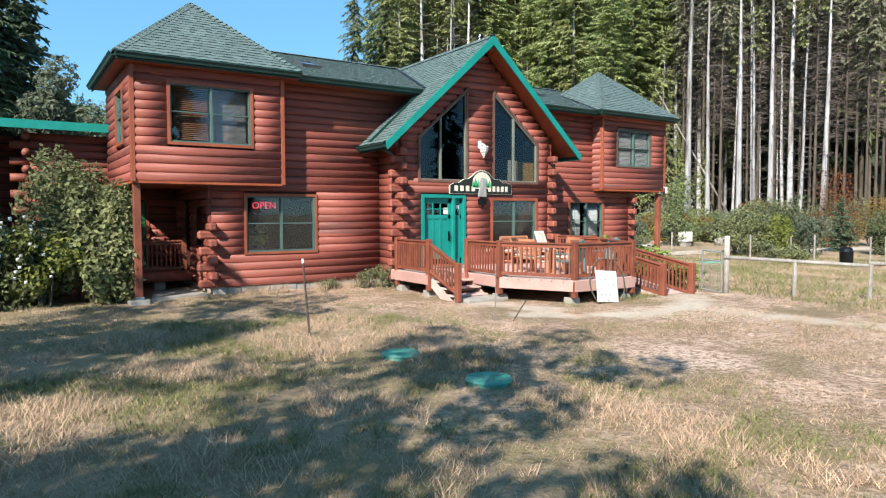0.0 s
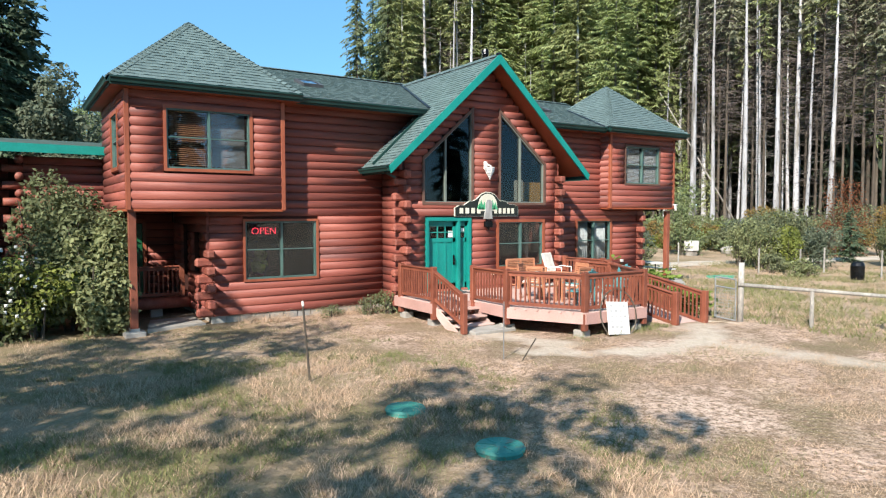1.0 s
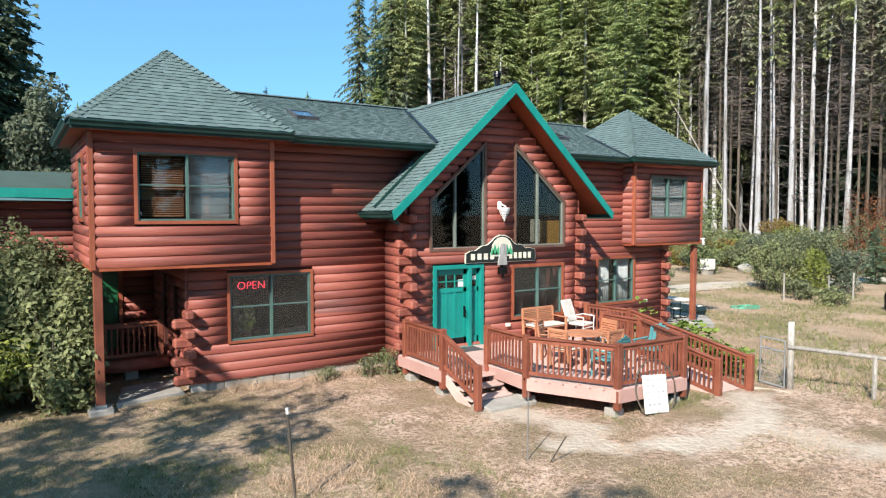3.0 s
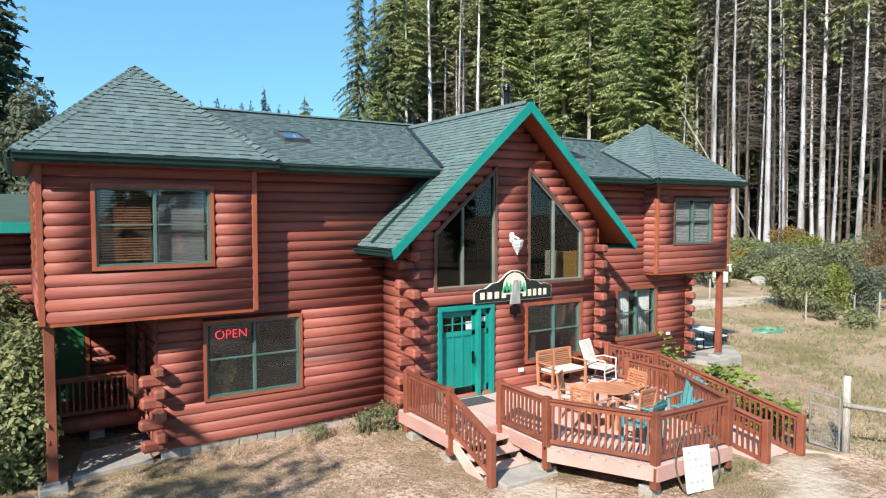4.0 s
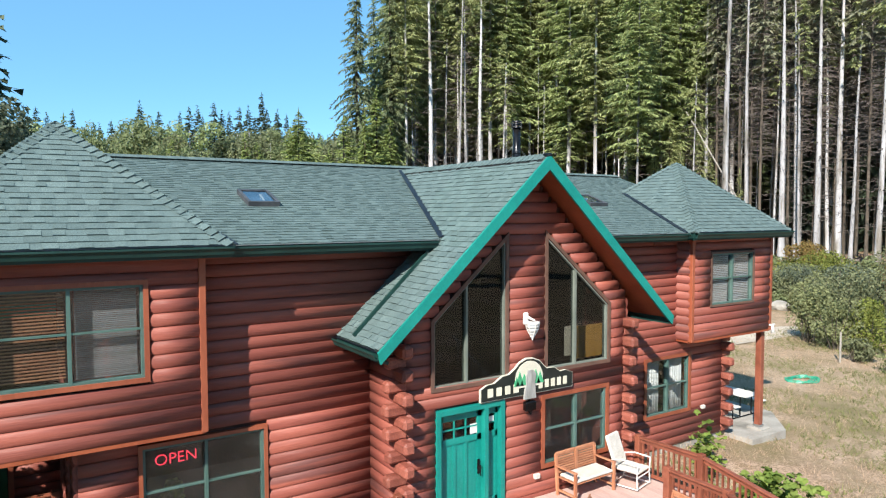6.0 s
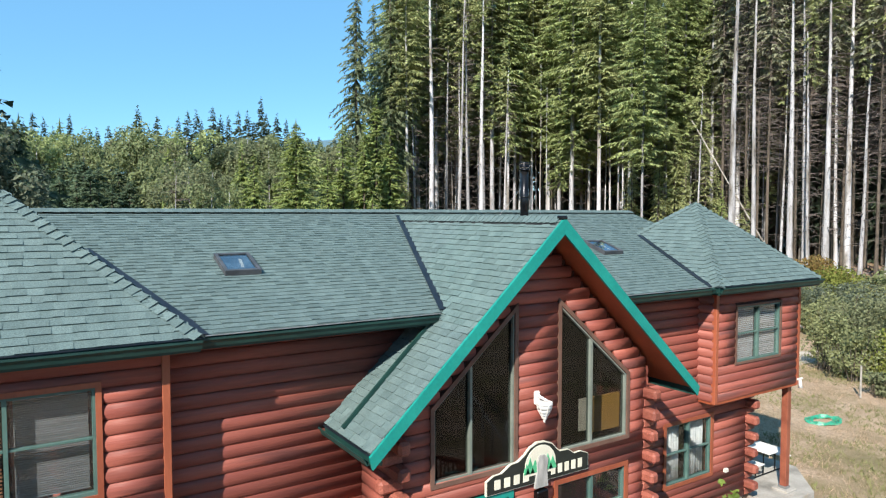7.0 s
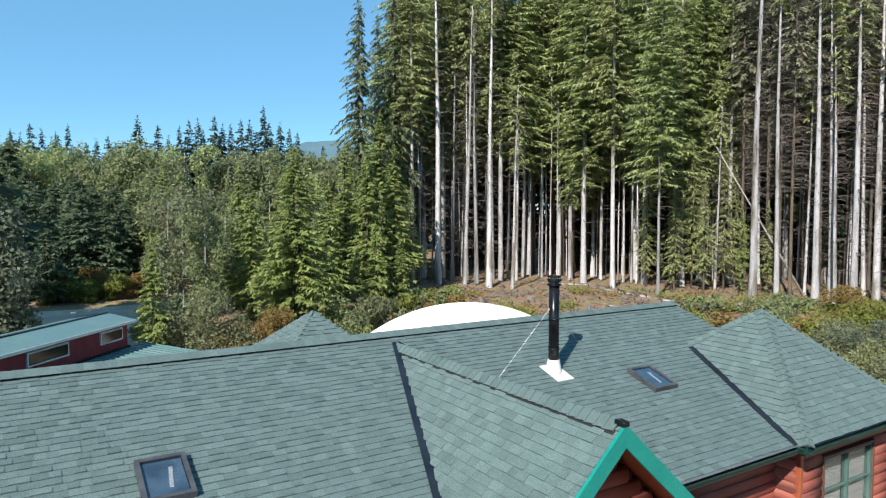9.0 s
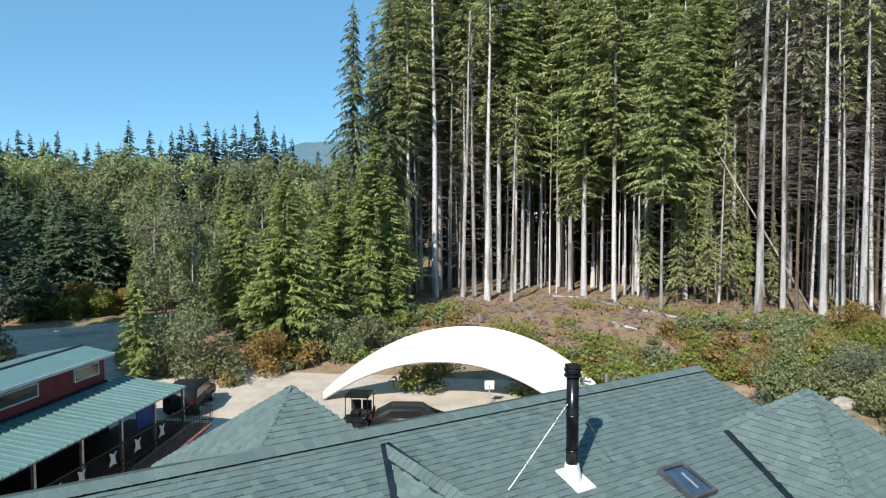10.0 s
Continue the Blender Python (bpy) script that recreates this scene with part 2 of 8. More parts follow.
SHRUB_PALE = leaves("pale_olive_leaves", (0.235, 0.262, 0.125), (0.360, 0.385, 0.190))
SHRUB_BRIGHT = leaves("bright_shrub_leaves", (0.22, 0.26, 0.06), (0.30, 0.33, 0.085))
SHRUB_RED = leaves("red_shrub_leaves", (0.22, 0.07, 0.04), (0.28, 0.13, 0.06))
SHRUB_RUST = leaves("rusty_bracken", (0.34, 0.20, 0.08), (0.33, 0.27, 0.09))
VINE = leaves("squash_leaves", (0.165, 0.255, 0.050), (0.300, 0.380, 0.095), scale=1.5)

# ---- building helpers ----


def link_mesh(name, verts, faces, mat, parent=None, label="", smooth=False):
    me = bpy.data.meshes.new(name)
    me.from_pydata([tuple(v) for v in verts], [], [tuple(f) for f in faces])
    me.update()
    if mat:
        me.materials.append(mat)
    if smooth:
        me.polygons.foreach_set("use_smooth", [True] * len(me.polygons))
    ob = new(name, me)
    ob.parent = parent
    if label:
        ob["label"] = label
    return ob


def part(name, bm, mat, parent=None, label="", smooth=False):
    bmesh.ops.recalc_face_normals(bm, faces=bm.faces)
    me = bpy.data.meshes.new(name)
    bm.to_mesh(me)
    bm.free()
    me.materials.append(mat)
    if smooth:
        me.polygons.foreach_set("use_smooth", [True] * len(me.polygons))
    ob = new(name, me)
    ob.parent = parent
    if label:
        ob["label"] = label
    return ob


def share(ob, name, parent, m):
    """A piece of its own on the mesh of another."""
    o = new(name, ob.data if isinstance(ob, bpy.types.Object) else ob)
    o.parent = parent
    o.matrix_basis = m
    return o


def thing(name, label, category, group="", kind="", at=(0, 0, 0)):
    e = new(name)
    e.empty_display_size = 0.2
    e.location = at
    return tagged(e, label, category, group, kind)


def box(bm, x0, x1, y0, y1, z0, z1, m=None, bevel=0.0):
    r = bmesh.ops.create_cube(bm, size=1, matrix=Matrix.Translation(((x0 + x1) / 2, (y0 + y1) / 2, (z0 + z1) / 2)) @ Matrix.Diagonal((abs(x1 - x0), abs(y1 - y0), abs(z1 - z0), 1)))
    if bevel:
        edges = list({e for v in r["verts"] for e in v.link_edges})
        rb = bmesh.ops.bevel(bm, geom=edges, offset=bevel, segments=1, affect="EDGES")
        verts = list({v for f in rb["faces"] for v in f.verts} | {v for v in r["verts"] if v.is_valid})
    else:
        verts = r["verts"]
    if m is not None:
        bmesh.ops.transform(bm, matrix=m, verts=verts)
    return bm


def bar(bm, a, b, w, d=None, up=(0, 0, 1), bevel=0.0):
    """A bar of section w by d from a to b."""
    a, b, d = Vector(a), Vector(b), d or w
    way = (b - a)
    length = way.length
    way.normalize()
    side = way.cross(Vector(up))
    side = side.normalized() if side.length > 1e-4 else Vector((1, 0, 0))
    top = side.cross(way)
    m = Matrix((side, way, top)).transposed().to_4x4()
    m.translation = (a + b) / 2
    return box(bm, -w / 2, w / 2, -length / 2, length / 2, -d / 2, d / 2, m, bevel)


def tube(bm, a, b, r0, r1=None, n=10):
    a, b, r1 = Vector(a), Vector(b), r0 if r1 is None else r1
    way = b - a
    m = way.to_track_quat("Z", "Y").to_matrix().to_4x4()
    m.translation = (a + b) / 2
    bmesh.ops.create_cone(bm, cap_ends=True, segments=n, radius1=r0, radius2=r1, depth=way.length, matrix=m)
    return bm


def sweep(pts, r, n=7, closed=False):
    """One bent rod through the points."""
    bm = bmesh.new()
    pts = [Vector(p) for p in pts]
    rings = []
    for i, p in enumerate(pts):
        a = pts[i - 1] if i or closed else p
        b = pts[(i + 1) % len(pts)] if i < len(pts) - 1 or closed else p
        q = (b - a).to_track_quat("Z", "Y")
        rings.append([bm.verts.new(p + q @ Vector((r * math.cos(6.2832 * k / n), r * math.sin(6.2832 * k / n), 0))) for k in range(n)])
    count = len(pts) if closed else len(pts) - 1
    for i in range(count):
        c, d = rings[i], rings[(i + 1) % len(pts)]
        for k in range(n):
            bm.faces.new((c[k], c[(k + 1) % n], d[(k + 1) % n], d[k]))
    if not closed:
        bm.faces.new(rings[0])
        bm.faces.new(rings[-1])
    return bm


def prism(bm, outline, y0, y1, m=None):
    """A plate from an outline in x and z, between y0 and y1."""
    va = [bm.verts.new((x, y0, z)) for x, z in outline]
    vb = [bm.verts.new((x, y1, z)) for x, z in outline]
    bm.faces.new(va)
    bm.faces.new(vb[::-1])
    for i in range(len(va)):
        j = (i + 1) % len(va)
        bm.faces.new((va[i], vb[i], vb[j], va[j]))
    if m is not None:
        bmesh.ops.transform(bm, matrix=m, verts=va + vb)
    return bm


def slab(bm, outline, z0, z1):
    """A plate from an outline in x and y, between z0 and z1."""
    va = [bm.verts.new((x, y, z0)) for x, y in outline]
    vb = [bm.verts.new((x, y, z1)) for x, y in outline]
    bm.faces.new(va)
    bm.faces.new(vb[::-1])
    for i in range(len(va)):
        j = (i + 1) % len(va)
        bm.faces.new((va[i], vb[i], vb[j], va[j]))
    return bm


def spans(outline, z):
    """Where the level z cuts an outline in (u, z), as pairs of u."""
    cuts = []
    for i, (ua, za) in enumerate(outline):
        ub, zb = outline[(i + 1) % len(outline)]
        if (za <= z) != (zb <= z):
            cuts.append(ua + (z - za) / (zb - za) * (ub - ua))
    cuts.sort()
    return list(zip(cuts[::2], cuts[1::2]))


def without(base, holes):
    out = list(base)
    for a, b in holes:
        nxt = []
        for s, e in out:
            if b <= s or a >= e:
                nxt.append((s, e))
            else:
                if a > s:
                    nxt.append((s, a))
                if b < e:
                    nxt.append((b, e))
        out = nxt
    return [(s, e) for s, e in out if e - s > 0.02]


def rect(u0, u1, z0, z1):
    return [(u0, z0), (u1, z0), (u1, z1), (u0, z1)]

# ---- ground ----


def smooth(a, b, v):
    t = min(1.0, max(0.0, (v - a) / (b - a)))
    return t * t * (3 - 2 * t)


def ground_z(x, y):
    d = 0.53 * (x + 4.5) + 0.85 * (y + 4.5)
    z = -0.10 - 0.5 * smooth(6, 24, x) * (1 - smooth(30, 60, d))
    z += 1.5 * smooth(42, 72, d) + 3.0 * smooth(95, 200, d)
    z += 0.05 * noise.noise((x * 0.25, y * 0.25, 3.1)) * smooth(6, 12, abs(x - 0.6) + abs(y - 4)) 
    z += 0.45 * smooth(48, 70, d) * noise.noise((x * 0.13, y * 0.13, 8.0))
    # a low bank of soil against the front walls
    away = max(-7.8 - x, x - 9.2, 0.9 - y, y - 10.5, 0) if x < -2.3 or x > 3.6 else max(-0.1 - y, y - 10, 0)
    z += 0.07 * (1 - smooth(0.2, 1.8, away))
    return z


def ground_material():
    m = bpy.data.materials.new("dry_lawn")
    m.use_nodes = True
    nt = m.node_tree
    n, link = nt.nodes, nt.links.new
    bsdf = n["Principled BSDF"]
    bsdf.inputs["Roughness"].default_value, bsdf.inputs["Specular IOR Level"].default_value = 0.95, 0.15
    pos = n.new("ShaderNodeNewGeometry").outputs["Position"]

    def noise_at(scale, detail, offset):
        mp = n.new("ShaderNodeMapping")
        mp.inputs["Location"].default_value = (offset, offset * 0.7, 0)
        link(pos, mp.inputs["Vector"])
        t = n.new("ShaderNodeTexNoise")
        t.inputs["Scale"].default_value, t.inputs["Detail"].default_value = scale, detail
        link(mp.outputs[0], t.inputs["Vector"])
        return t.outputs["Fac"]

    def mixed(fac, a, b):
        mx = n.new("ShaderNodeMix")
        mx.data_type = "RGBA"
        for key, v in (("Factor", fac), ("A", a), ("B", b)):
            if isinstance(v, tuple):
                mx.inputs[key].default_value = (*paint(v), 1)
            elif isinstance(v, float):
                mx.inputs[key].default_value = v
            else:
                link(v, mx.inputs[key])
        return mx.outputs["Result"]

    def stepped(v, lo, hi):
        r = n.new("ShaderNodeMapRange")
        r.inputs["From Min"].default_value, r.inputs["From Max"].default_value = lo, hi
        link(v, r.inputs["Value"])
        return r.outputs[0]

    straw = mixed(stepped(noise_at(0.8, 6, 0), 0.35, 0.65), (0.370, 0.255, 0.180), (0.690, 0.500, 0.395))
    straw = mixed(stepped(noise_at(2.6, 8, 90), 0.46, 0.66), straw, (0.265, 0.175, 0.115))
    green = mixed(stepped(noise_at(0.42, 7, 11), 0.49, 0.62), straw, (0.205, 0.165, 0.085))
    bare = mixed(stepped(noise_at(0.30, 7, 27), 0.54, 0.64), green, (0.66, 0.49, 0.39))
    fine = mixed(stepped(noise_at(9, 6, 5), 0.45, 0.64), bare, (0.235, 0.160, 0.105))
    fine = mixed(stepped(noise_at(38, 4, 15), 0.52, 0.80), fine, (0.76, 0.58, 0.46))
    fine = mixed(stepped(noise_at(24, 4, 25), 0.52, 0.68), fine, (0.15, 0.104, 0.065))
    sep = n.new("ShaderNodeSeparateXYZ")
    link(pos, sep.inputs[0])
    far = n.new("ShaderNodeMath")
    far.operation, far.inputs[1].default_value = "MULTIPLY_ADD", 0.62
    link(sep.outputs[0], far.inputs[0])
    link(sep.outputs[1], far.inputs[2])
    slash = mixed(stepped(noise_at(0.45, 6, 40), 0.42, 0.6), (0.30, 0.18, 0.13), (0.22, 0.21, 0.08))
    slash = mixed(stepped(noise_at(3.0, 5, 3), 0.45, 0.7), slash, (0.42, 0.30, 0.235))
    field = mixed(stepped(noise_at(0.6, 8, 60), 0.42, 0.6), (0.46, 0.355, 0.245), (0.23, 0.20, 0.10))
    side = n.new("ShaderNodeMath")
    side.operation, side.inputs[1].default_value = "MULTIPLY", 0.5
    link(stepped(sep.outputs[0], 4.0, 12.0), side.inputs[0])
    fine = mixed(side.outputs[0], fine, field)
    # greener, earthier lawn to the west, darkened also to deepen the tree shade there
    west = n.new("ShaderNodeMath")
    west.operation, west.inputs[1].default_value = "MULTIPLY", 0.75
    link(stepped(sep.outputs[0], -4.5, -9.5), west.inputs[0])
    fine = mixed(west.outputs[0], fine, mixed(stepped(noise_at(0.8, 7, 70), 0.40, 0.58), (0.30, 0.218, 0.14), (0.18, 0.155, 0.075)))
    # a trodden path of pale dust from the ramp's foot
    flat = n.new("ShaderNodeVectorMath")
    flat.operation, flat.inputs[1].default_value = "MULTIPLY", (1, 1, 0)
    link(pos, flat.inputs[0])
    wobble = n.new("ShaderNodeMath")
    wobble.operation, wobble.inputs[1].default_value, wobble.inputs[2].default_value = "MULTIPLY_ADD", 1.5, -0.75
    link(noise_at(1.6, 7, 33), wobble.inputs[0])

    def tread(a, b, w):
        a, b = Vector((*a, 0)), Vector((*b, 0))
        rel, along, part_way, gap, far_off, rough_d = (n.new(k) for k in ("ShaderNodeVectorMath", "ShaderNodeVectorMath", "ShaderNodeMath", "ShaderNodeVectorMath", "ShaderNodeVectorMath", "ShaderNodeMath"))
        rel.operation, rel.inputs[1].default_value = "SUBTRACT", a
        along.operation, along.inputs[1].default_value = "DOT_PRODUCT", (b - a) / (b - a).length_squared
        part_way.operation, part_way.use_clamp, part_way.inputs[1].default_value = "MULTIPLY", True, 1.0
        gap.operation, gap.inputs[0].default_value = "SCALE", b - a
        far_off.operation, rough_d.operation = "DISTANCE", "ADD"
        link(flat.outputs[0], rel.inputs[0])
        link(rel.outputs[0], along.inputs[0])
        link(along.outputs["Value"], part_way.inputs[0])
        link(part_way.outputs[0], gap.inputs["Scale"])
        link(rel.outputs[0], far_off.inputs[0])
        link(gap.outputs[0], far_off.inputs[1])
        link(far_off.outputs["Value"], rough_d.inputs[0])
        link(wobble.outputs[0], rough_d.inputs[1])
        return stepped(rough_d.outputs[0], w, w * 0.25)
    for a, b, w in (((3.3, -6.1), (1.4, -7.5), 0.75), ((1.4, -7.5), (-0.9, -7.2), 0.62), ((-0.9, -7.2), (-2.6, -6.1), 0.5), ((1.4, -7.5), (2.4, -11.5), 0.8), ((-2.2, -3.4), (-1.6, -5.9), 0.6)):
        soft_edge = n.new("ShaderNodeMath")
        soft_edge.operation, soft_edge.inputs[1].default_value = "MULTIPLY", 0.85
        link(tread(a, b, w), soft_edge.inputs[0])
        fine = mixed(soft_edge.outputs[0], fine, mixed(stepped(noise_at(5, 6, 55), 0.35, 0.7), (0.60, 0.51, 0.42), (0.50, 0.42, 0.33)))
    wild = mixed(stepped(far.outputs[0], 46.0, 60.0), fine, slash)
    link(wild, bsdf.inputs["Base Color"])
    b = n.new("ShaderNodeBump")
    b.inputs["Strength"].default_value, b.inputs["Distance"].default_value = 1.0, 0.06
    link(noise_at(9, 6, 1), b.inputs["Height"])
    link(b.outputs[0], bsdf.inputs["Normal"])
    return m


def build_ground():
    xs = sorted(set([-2500, -1200, -600, -300, -150, -90] + [v / 2 for v in range(-32, 33)] + list(range(-60, 131, 2)) + [150, 200, 300, 600, 1200, 2500]))
    ys = sorted(set([-2500, -1200, -600, -300, -150, -80] + [v / 2 for v in range(-36, 13)] + list(range(-40, 131, 2)) + [150, 200, 300, 600, 1200, 2500]))
    verts = [(x, y, ground_z(x, y)) for y in ys for x in xs]
    w = len(xs)
    faces = [(j * w + i, j * w + i + 1, (j + 1) * w + i + 1, (j + 1) * w + i) for j in range(len(ys) - 1) for i in range(w - 1)]
    g = link_mesh("ground", verts, faces, ground_material(), smooth=True)
    tagged(g, "dry straw-coloured lawn with a trodden path and green patches", "ground", kind="structure")


build_ground()
GRAVEL = material("pale_gravel", (0.48, 0.42, 0.35), (0.60, 0.53, 0.45), 0.6, 0.95, bump=0.5, fine=30, world_space=True, spread=0.05, stain=(0.34, 0.30, 0.25), stain_scale=0.25)
DIRT_PATH = material("dusty_path", (0.60, 0.485, 0.375), (0.68, 0.56, 0.44), 0.9, 0.95, bump=0.5, fine=20, world_space=True, spread=0.05, stain=(0.54, 0.43, 0.31), stain_scale=1.1, stain_at=0.46)


def patch(name, outline, mat, label, category, lift=0.02, step=1.0):
    """A sheet laid a little above the ground inside an outline in x and y."""
    verts, faces, index = [], [], {}
    y0, y1 = min(p[1] for p in outline), max(p[1] for p in outline)
    rows = int((y1 - y0) / step) + 1
    last = None
    for j in range(rows + 1):
        y = min(y1 - 1e-3, y0 + j * (y1 - y0) / rows + (1e-3 if j == 0 else 0))
        cut = spans(outline, y)
        if not cut:
            last = None
            continue
        a, b = cut[0][0], cut[-1][1]
        a += 0.25 * noise.noise((y * 1.3, 2, a * 0.1))
        b += 0.25 * noise.noise((y * 1.3, 9, b * 0.1))
        row = []
        for i in range(13):
            x = a + (b - a) * i / 12
            row.append(len(verts))
            verts.append((x, y, ground_z(x, y) + (lift if 0 < i < 12 else 0.004)))
        if last:
            faces += [(last[i], last[i + 1], row[i + 1], row[i]) for i in range(12)]
        last = row
    return tagged(link_mesh(name, verts, faces, mat, smooth=True), label, category, kind="structure")


patch("gravel_yard", [(-16, 24), (11, 24), (24, 26), (25, 32), (19, 37), (12, 42), (7, 47), (5, 56), (4, 66), (-16, 70), (-18, 63), (-4, 58), (-6, 50), (-16, 46)], GRAVEL, "pale sunlit gravel parking yard behind the lodge", "yard", lift=0.03)
patch("gravel_road", [(21, 11.0), (29, 10.9), (40, 7.4), (62, 1.5), (62, 5), (41, 9.9), (30, 13.6), (21, 14.2)], GRAVEL, "pale gravel track across the field", "road", lift=0.04, step=0.4)

# ---- the log lodge ----
WALL_Y, TOWER_Y = 1.145, 0.585
COURSE, BASE = 0.222, 0.15
EAVE_Y, EAVE_Z, PITCH = 0.44, 6.06, 0.338
RIDGE_Y = 5.75
RIDGE_Z = EAVE_Z + PITCH * (RIDGE_Y - EAVE_Y)
GX, GZ, GY, GSLOPE = 0.61, 7.71, -0.68, 0.92     # the entry gable's ridge
GTIP = 3.77
lodge = thing("log_lodge", "two-storey red-stained log lodge with green shingle roof", "house")
log_meshes = {}


def log_mesh(length):
    """A half-round log as long as asked, its back at y = 0 and its round face towards -y."""
    key = round(length, 2)
    if key not in log_meshes:
        prof = [(0.03, 0.001), (-0.032, 0.002), (-0.044, 0.014), (-0.058, 0.045), (-0.067, 0.085), (-0.070, 0.118), (-0.065, 0.158), (-0.052, 0.194), (-0.036, 0.216), (0.03, 0.220)]
        n = len(prof)
        verts = [(u, y, z) for u in (0, key) for y, z in prof]
        faces = [(i, i + 1, n + i + 1, n + i) for i in range(n - 1)] + [tuple(range(n - 1, -1, -1)), tuple(range(n, 2 * n))]
        me = bpy.data.meshes.new("log")
        me.from_pydata(verts, [], faces)
        me.materials.append(LOG)
        me.polygons.foreach_set("use_smooth", [i < n - 1 for i in range(len(faces))])
        me.update()
        log_meshes[key] = me
    return log_meshes[key]


def log_wall(outline, m, holes=(), thick=0.14, label=""):
    """A wall: boards behind, logs in front. The outline and the holes are in (u, z); m puts u, depth and z into the world."""
    z0, z1 = min(z for _, z in outline), max(z for _, z in outline)
    bm = bmesh.new()
    marks = sorted({z0, z1, *[z for h in holes for _, z in h], *[z for _, z in outline], *np.arange(z0, z1, COURSE / 2)})
    for a, b in zip(marks, marks[1:]):
        if b - a < 0.004:
            continue
        mid = (a + b) / 2
        gaps = [s for h in holes for s in spans(h, mid)]
        for s, e in without(spans(outline, mid), gaps):
            box(bm, s, e, 0.022, thick, a, b, m)
    bmesh.ops.remove_doubles(bm, verts=bm.verts, dist=0.0005)
    wall = part("wall", bm, LOG_DARK, lodge, label)
    z = z0
    while z < z1 - 0.05:
        mid = z + COURSE / 2
        gaps = [s for h in holes for s in spans(h, mid)]
        lo, hi = spans(outline, z + 0.03), spans(outline, min(z + COURSE - 0.03, z1 - 0.01))
        whole = [(max(lo[0][0], hi[0][0]), min(lo[-1][1], hi[-1][1]))] if lo and hi else []
        for s, e in without(whole, gaps):
            # long runs are two logs butted together
            cuts = [s, e]
            if e - s > 6.5:
                k = s + (e - s) * random.uniform(0.35, 0.65)
                cuts = [s, k, e]
            for a, b in zip(cuts, cuts[1:]):
                share(log_mesh(b - a - 0.003), "log", wall, m @ Matrix.Translation((a, random.uniform(-0.004, 0.004), z)))
        z += COURSE
    return wall


def facing(x, y, turn=0):
    return Matrix.Translation((x, y, 0)) @ Matrix.Rotation(radians(turn), 4, "Z")


def frame_bars(bm, outline, w, y0, y1):
    """A picture frame along an outline in (u, z), as wide as w, inside it."""
    n = len(outline)
    cx, cz = sum(p[0] for p in outline) / n, sum(p[1] for p in outline) / n
    inner = []
    for i in range(n):
        p, q, r = Vector(outline[i - 1]), Vector(outline[i]), Vector(outline[(i + 1) % n])
        d1, d2 = (q - p).normalized(), (r - q).normalized()
        n1, n2 = Vector((-d1.y, d1.x)), Vector((-d2.y, d2.x))
        if n1.dot(Vector((cx, cz)) - q) < 0:
            n1, n2 = -n1, -n2
        k = (n1 + n2) / (1 + n1.dot(n2))
        inner.append(q + k * w)
    for i in range(n):
        j = (i + 1) % n
        prism(bm, [tuple(outline[i]), tuple(outline[j]), tuple(inner[j]), tuple(inner[i])], y0, y1)
    return [tuple(p) for p in inner]


def window(outline, m, uprights=(), rails=(), sash=SASH, glazing=GLASS, casing=TRIM_WOOD, label="", case=0.09, rim=0.030):
    """A cased window: casing, green frame with its uprights and meeting rails, and panes."""
    bm = bmesh.new()
    inner = frame_bars(bm, outline, case, -0.085, 0.10)
    bmesh.ops.transform(bm, matrix=m, verts=bm.verts)
    win = part("window", bm, casing, lodge, label)
    bm = bmesh.new()
    us, zs = [p[0] for p in inner], [p[1] for p in inner]
    glass = frame_bars(bm, inner, rim, -0.05, 0.07)
    bmesh.ops.transform(bm, matrix=m, verts=bm.verts)
    fr = part("window_frame", bm, sash, win)
    for u in uprights:
        top = max(z for z in np.arange(min(zs), max(zs), 0.01) if any(a <= u <= b for a, b in spans(inner, z)))
        part("mullion", box(bmesh.new(), u - 0.026, u + 0.026, -0.055, 0.065, min(zs), top, m), sash, win)
    edges = [min(us), *uprights, max(us)]
    for a, b in zip(edges, edges[1:]):
        for z in rails:
            part("meeting_rail", box(bmesh.new(), a + 0.03, b - 0.03, -0.035, 0.05, z - 0.014, z + 0.014, m), sash, win)
        # the pane follows the window's own outline between its uprights
        steps = [a + (b - a) * i / 8 for i in range(9)]
        tops, bots = [], []
        for u in steps:
            u2 = min(max(u, min(us) + 0.01), max(us) - 0.01)
            hits = [z for z in np.arange(min(zs) + 0.005, max(zs), 0.01) if any(s <= u2 <= e for s, e in spans(inner, z))]
            tops.append((u, max(hits)))
            bots.append((u, min(hits)))
        pane = part("pane", prism(bmesh.new(), bots + tops[::-1], 0.012, 0.018, m), glazing, win)
        pane.visible_shadow = False
    return win


# openings, as outlines in (x, z)
OPEN_WIN = rect(-6.74, -4.57, 1.03, 2.74)
RIGHT_WIN = rect(5.58, 7.51, 1.03, 2.70)
DOOR_HOLE = rect(-1.66, 0.0, 0.50, 2.77)
DECK_WIN = rect(1.00, 3.03, 1.10, 2.70)
TRAP_L = [(-1.77, 3.15), (0.10, 3.15), (0.10, 6.19), (-1.77, 4.53)]
TRAP_R = [(1.08, 3.17), (3.05, 3.17), (3.05, 4.54), (1.08, 6.22)]
TOWER_WIN_L = rect(-8.81, -6.61, 3.93, 5.55)
TOWER_WIN_R = rect(7.65, 9.66, 3.99, 5.51)

front = facing(0, WALL_Y)
log_wall([(-7.62, BASE), (9.0, BASE), (9.0, 5.98), (-7.62, 5.98)], front, [OPEN_WIN, RIGHT_WIN, [(-2.3, 0.1), (3.5, 0.1), (3.5, 4.75), (2.2, 5.99), (-1.04, 5.99), (-2.3, 4.80)]])
gable_y = facing(0, 0)
